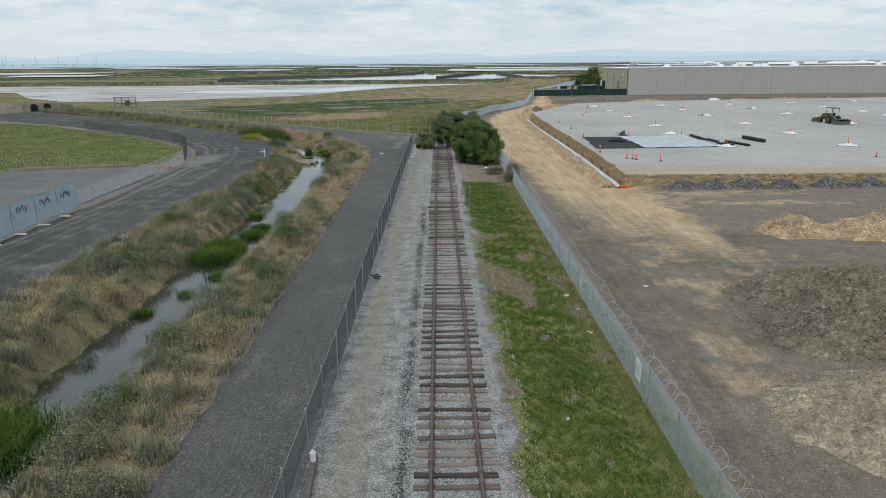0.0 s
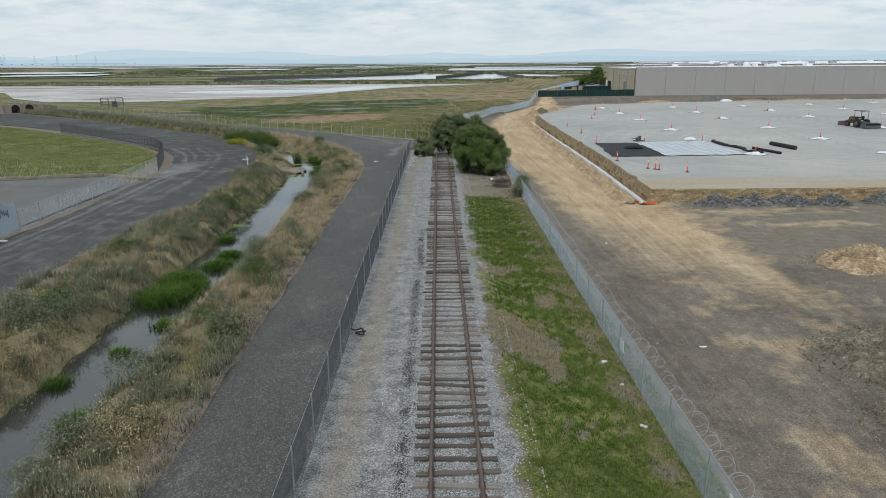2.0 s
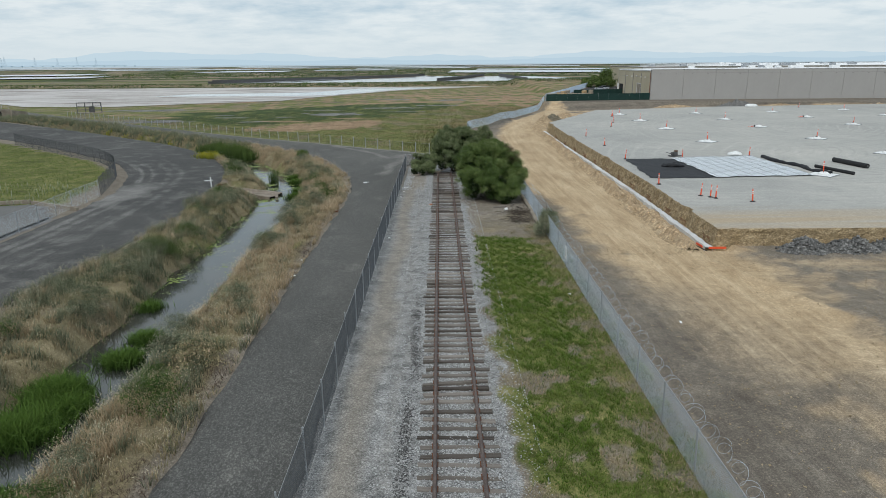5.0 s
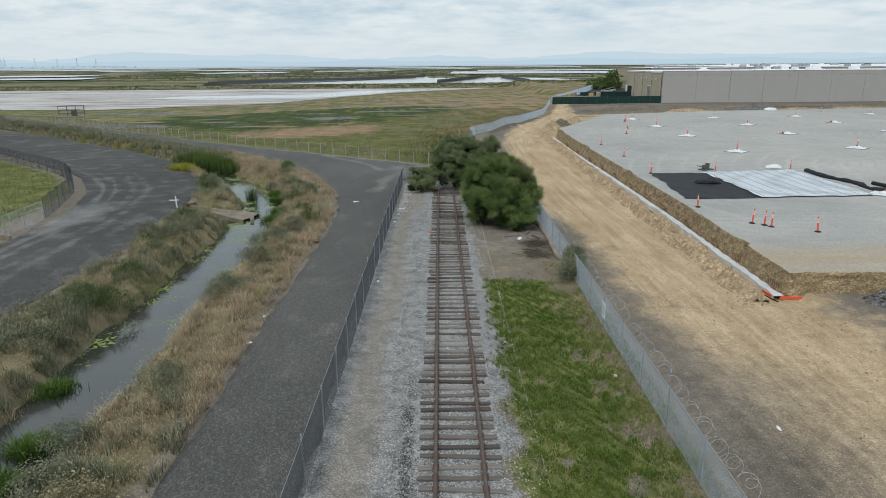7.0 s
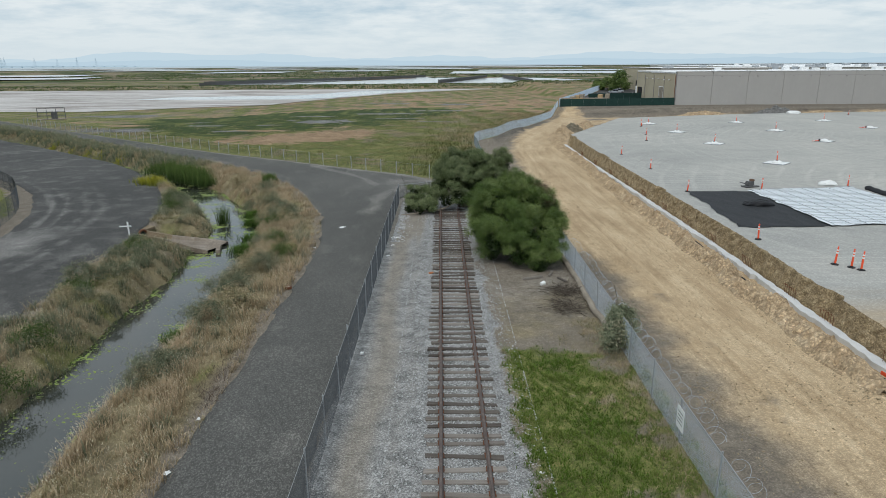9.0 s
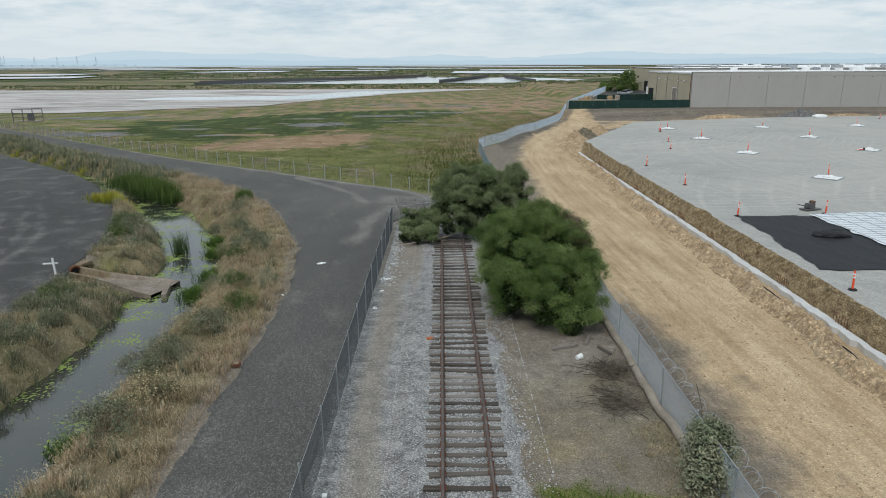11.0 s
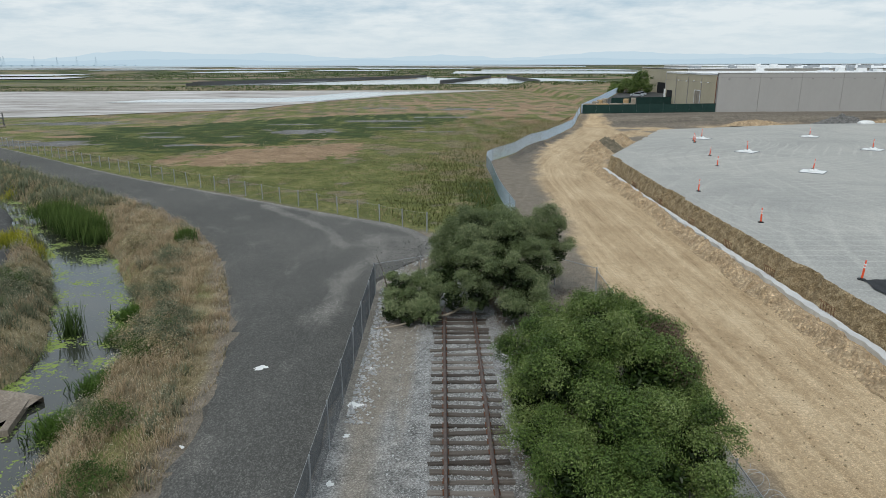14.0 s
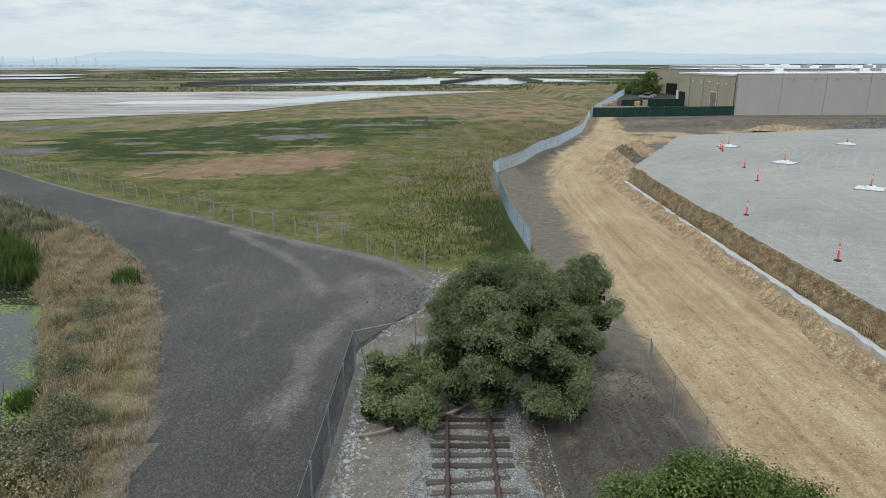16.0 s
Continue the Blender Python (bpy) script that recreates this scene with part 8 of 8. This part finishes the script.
def build_culvert():
    c = empty("culvert_headwall", -113, 190.5, float(base_z(190)), 36)
    bm = boxes(((0, 0, 1.1), (9, 0.6, 2.4)))
    part("wall", bm, M_OLDCONC, c)
    for s in (-1, 1):
        part("wing_wall", boxes(((s * 6.2, -1.4, 0.8), (4.2, 0.5, 1.9), s * 32, 0, s * 9)), M_OLDCONC, c)
    for x in (-1.6, 1.6):
        bm = boxes(((x, -0.31, 0.6), (1.9, 0.1, 1.2)))
        rod(bm, (x, -0.36, 1.2), (x, -0.26, 1.2), 0.95, n=24)
        part("arch_opening", bm, M_DARK, c, "dark arched opening")
    for k in range(7):
        part("rail_post", rods(((-4.2 + 1.4 * k, 0, 2.2), (-4.2 + 1.4 * k, 0, 3.3), 0.04)), M_STEEL, c)
    part("hand_rail", rods(((-4.2, 0, 3.3), (4.2, 0, 3.3), 0.04), ((-4.2, 0, 2.8), (4.2, 0, 2.8), 0.03)), M_STEEL, c)
    tagged(c, "brown concrete culvert headwall with two dark arches", "culvert")
    p = empty("pump_cage", -97.5, 209, float(base_z(209)), 30)
    for x in (-3, -1, 1, 3):
        for y in (-1.2, 1.2):
            part("upright", rods(((x, y, 0), (x, y, 2.9), 0.06)), M_IRON, p)
    for z in (1.0, 1.9, 2.9):
        part("rail", rods(((-3, -1.2, z), (3, -1.2, z), 0.045), ((-3, 1.2, z), (3, 1.2, z), 0.045), ((-3, -1.2, z), (-3, 1.2, z), 0.045), ((3, -1.2, z), (3, 1.2, z), 0.045)), M_IRON, p)
    part("gear_box", boxes(((0.6, 0, 0.9), (1.4, 1.2, 1.8), 0, 0, 0, 0.05)), M_IRON, p)
    part("platform", boxes(((0, 0, 0.15), (6.4, 2.8, 0.2))), M_OLDCONC, p)
    tagged(p, "grey steel cage round a pump at the marsh", "pump cage")


build_culvert()


def build_baffles():
    for a, b, zt in (((-150, 462), (-15, 705), 1.0), ((-160, 500), (-22, 646), 1.0), ((-1.5, 492), (42, 655), 1.3), ((60.5, 487), (56, 652), 1.3)):
        w = empty("baffle_wall")
        (xa, ya), (xb, yb) = a, b
        L, rz = math.hypot(xb - xa, yb - ya), math.degrees(math.atan2(yb - ya, xb - xa))
        part("boards", boxes((((xa + xb) / 2, (ya + yb) / 2, zt - 0.9), (L, 0.25, 1.8), rz)), M_IRON, w)
        me = bpy.data.meshes.new("post")
        bm = boxes(((0, 0, 0), (0.35, 0.5, 2.6)))
        bm.to_mesh(me)
        bm.free()
        me.materials.append(M_IRON)
        n = int(L / 4)
        for k in range(n + 1):
            o = new("post", me)
            o.parent = w
            o.matrix_world = pose(xa + (xb - xa) * k / n, ya + (yb - ya) * k / n, zt - 0.95, 0, 0, rz)
        tagged(w, "dark timber baffle wall standing in the salt pond", "baffle wall", "pond walls")


build_baffles()


def build_distance():
    for k, px in enumerate((-2530, -2390, -2290, -2205, -2120, -2740)):
        t = empty("pylon", px, 4000 + 60 * k, -3)
        h = 62 - 4 * k % 9
        for sx in (-1, 1):
            for sy in (-1, 1):
                part("leg", rods(((sx * 6, sy * 6, 0), (sx * 0.8, sy * 0.8, h), 0.55, 0.3), n=4), M_HAZE, t)
        for z in (0.62, 0.76, 0.9):
            part("crossarm", boxes(((0, 0, h * z), (11, 0.5, 0.5))), M_HAZE, t)
        tagged(t, "distant lattice power pylon in the haze", "pylon", "far pylons")
    b = empty("causeway_bridge")
    part("deck", boxes(((-3600, 4280, 6.5), (3300, 10, 2.2))), M_HAZE, b)
    for k in range(26):
        part("pier", boxes(((-3500 + 64 * k, 4280, 1), (5, 8, 12))), M_HAZE, b)
    tagged(b, "long low causeway bridge far across the bay", "bridge")
    # scrub on the levees and round the ponds
    r = np.random.RandomState(380)
    k = 5200
    x, y = r.uniform(-420, 260, k), np.concatenate([r.uniform(399, 412, 900), r.uniform(412, 470, 1500), r.uniform(650, 1500, k - 2400)])
    clear = np.ones(k, bool)
    for poly in PONDS:
        clear &= ~inside(poly, x, y)
    xy = np.stack([x, y], 1)[clear]
    h = np.where(xy[:, 1] < 480, 0.9, 2.0)
    for q, (nm, mat, sel) in enumerate((("levee_scrub", M_SAGE, slice(0, None, 2)), ("pond_scrub", M_REED, slice(1, None, 2)))):
        ob = blades(nm, xy[sel], h[sel], 0.5, 0.5, mat, 381 + q, 0.5, 7, 1.6)
        tagged(ob, "low scrub on the levees between the salt ponds", "scrub", kind="stuff")


# distance haze is painted into this pale blue base colour
M_HAZE = material("hazy_steel", [(0.36, 0.47, 0.55), (0.42, 0.53, 0.6)], 0.01, 2, 0.9, 0.0)
build_distance()

# ---- litter and odds and ends ----


def crumple(name, x, y, sx, sy, sz, mat, label, seed, category="litter"):
    bm = bmesh.new()
    bmesh.ops.create_icosphere(bm, subdivisions=3, radius=1, matrix=Matrix.Diagonal((sx, sy, sz, 1)))
    off = Vector((seed * 3.1, seed * 1.7, 0))
    for v in bm.verts:
        n1, n2 = Vector(noise.noise_vector(v.co / max(sx, sy) * 1.5 + off)), Vector(noise.noise_vector(v.co / max(sx, sy) * 4 + off))
        v.co += Vector((sx * (0.8 * n1.x + 0.35 * n2.x), sy * (0.9 * n1.y + 0.35 * n2.y), sz * (0.7 * n1.z + 0.35 * n2.z)))
        v.co.z = max(v.co.z, -0.3 * sz)
    ob = part(name, bm, mat)
    ob.matrix_world = pose(x, y, z_at(x, y) + 0.3 * sz + (0.09 if -9.0 < x < -4.6 else 0.0), 0, 0, seed * 47)
    return tagged(ob, label, category)


for k, (x, y, a, b, c) in enumerate([(-8.1, 92.5, 0.5, 0.28, 0.06), (4.5, 20.6, 0.13, 0.08, 0.14), (7.0, 28.4, 0.2, 0.12, 0.1), (11.6, 34.9, 0.3, 0.1, 0.05), (-8.95, 60.0, 0.25, 0.12, 0.06), (-9.1, 63.3, 0.14, 0.1, 0.05), (-9.2, 86.6, 0.2, 0.1, 0.04), (-3.7, 89.4, 0.5, 0.32, 0.08), (-3.75, 87.3, 0.25, 0.2, 0.08), (-3.9, 84.6, 0.2, 0.16, 0.08), (-3.5, 92.6, 0.25, 0.15, 0.07), (7.0, 56.5, 0.14, 0.1, 0.1), (2.8, 60.0, 0.08, 0.06, 0.06), (-3.6, 97.0, 0.1, 0.1, 0.1), (6.9, 33.5, 0.16, 0.1, 0.1), (7.1, 31.5, 0.16, 0.08, 0.1), (11.7, 52.5, 0.22, 0.1, 0.04)]):
    crumple("plastic_bag", x, y, 0.62 * a, 0.62 * b, 0.55 * c, M_WHITE, "crumpled white plastic litter lying on the ground", k + 1)


M_DULLORANGE = material("faded_orange_clay", [(0.36, 0.12, 0.05), (0.5, 0.2, 0.09)], 6, 4, 0.8, 0.3, 40, 0.4)


def build_odds():
    z = z_at(5.5, 78.2)
    b = empty("paint_bucket", 5.5, 78.2, z)
    part("body", rods(((0, 0, 0.1), (0.22, 0.12, 0.13), 0.1, 0.125), n=20), M_WHITE, b)
    part("rim", rods(((0.21, 0.115, 0.13), (0.23, 0.125, 0.132), 0.135), n=20), M_WHITE, b)
    tagged(b, "tipped white bucket on bare soil", "bucket")
    c = empty("food_can", -3.9, 68.9, z_at(-3.9, 68.9))
    part("body", rods(((0, 0, 0.06), (0.14, 0, 0.06), 0.07), n=12), M_WHITE, c)
    part("lid", rods(((0.14, 0, 0.06), (0.15, 0, 0.06), 0.072), n=12), M_STEEL, c)
    tagged(c, "white can lying on the gravel", "can")
    t = empty("timber_baulk", -4.0, 17.2, z_at(-4.0, 17.2))
    part("timber", boxes(((0, 0, 0.1), (0.2, 2.4, 0.2), 4, 0, 0, 0.015)), M_TIE, t)
    tagged(t, "grey weathered timber lying along the fence", "timber")
    p = empty("plastic_bottle", -4.05, 18.0, z_at(-4.0, 17.2) + 0.2)
    part("body", rods(((0, 0, 0.0), (0, 0, 0.3), 0.1), n=12), M_WHITE, p)
    part("cap", rods(((0, 0, 0.3), (0, 0, 0.38), 0.04), n=10), M_WHITE, p)
    tagged(p, "white plastic bottle standing on the timber", "bottle")
    w = empty("wheel_rim", -9.0, 77.4, z_at(-9.0, 77.4) + 0.05)
    part("tyre", rods(((0, 0, 0.0), (0, 0, 0.12), 0.2), n=18), M_RUST, w)
    part("hub", rods(((0, 0, 0.1), (0, 0, 0.13), 0.12), n=14), M_DRYWOOD, w)
    tagged(w, "small rusty drum lid at the road edge", "drum lid")
    brick = part("brick", boxes(((0, 0, 0.05), (0.3, 0.2, 0.1), 12, 0, 0, 0.015)), M_DULLORANGE)
    brick.matrix_world = pose(-0.9, 80.2, z_at(-0.9, 80.2))
    tagged(brick, "dull orange clay block lying by the rails", "block")
    s = spline([(-3.7, 96.6, 0.15), (-2.6, 96.9, 0.2), (-1.4, 97.6, 0.3), (-0.2, 97.8, 0.4), (0.9, 98.4, 0.8)], 30)
    s[:, 2] += base_z(s[:, 1])
    v, f = tube(s, np.linspace(0.035, 0.07, 30), 6)
    v2, f2 = tube(spline([(-1.4, 97.6, -0.12), (-0.8, 97.2, 0.0), (-0.1, 97.1, -0.1)], 10), np.linspace(0.025, 0.01, 10), 5)
    tagged(raw("dead_branch", *joined([(v, f), (v2, f2)]), M_DRYWOOD, smooth=True), "long bare dead branch across the track end", "branch")
    r = np.random.RandomState(390)
    for cx, cy, n, h in ((6.7, 77.0, 300, 0.4), (6.3, 74.4, 260, 0.3), (7.0, 86.0, 70, 0.4)):
        a, b = r.normal(0, 0.5, (n, 3)), r.normal(0, 0.32, (n, 3))
        a[:, 2], b[:, 2] = np.abs(a[:, 2]) * 0.2, np.abs(b[:, 2]) * h
        o = np.array([cx, cy, z_at(cx, cy)])
        v, f = bars(o + a, o + a + b * 1.1, r.uniform(0.006, 0.016, n))
        tagged(raw("brushwood", v, f, M_BARK), "heap of dry dead brushwood on bare soil", "brushwood")
    for x, y, L, rz in ((6.4, 80.2, 1.1, 70), (5.2, 79.4, 1.3, 20), (6.9, 79.0, 0.9, 115)):
        tagged(part("log", boxes(((x, y, z_at(x, y) + 0.08), (L, 0.16, 0.14), rz, 0, 0, 0.03)), M_TIE), "rotten timber offcut on bare soil", "timber", "timber offcuts")
    v, f = tube(spline([(-4.3, 37.2, -0.05), (-3.9, 36.6, 0.1), (-3.7, 36.9, 0.05), (-3.6, 36.4, -0.05), (-3.9, 36.2, 0.12), (-3.5, 36.7, 0.0)], 40), 0.035, 6)
    tagged(raw("loose_cable", v, f, M_BLACK, smooth=True), "tangled black cable by the fence", "cable")


build_odds()
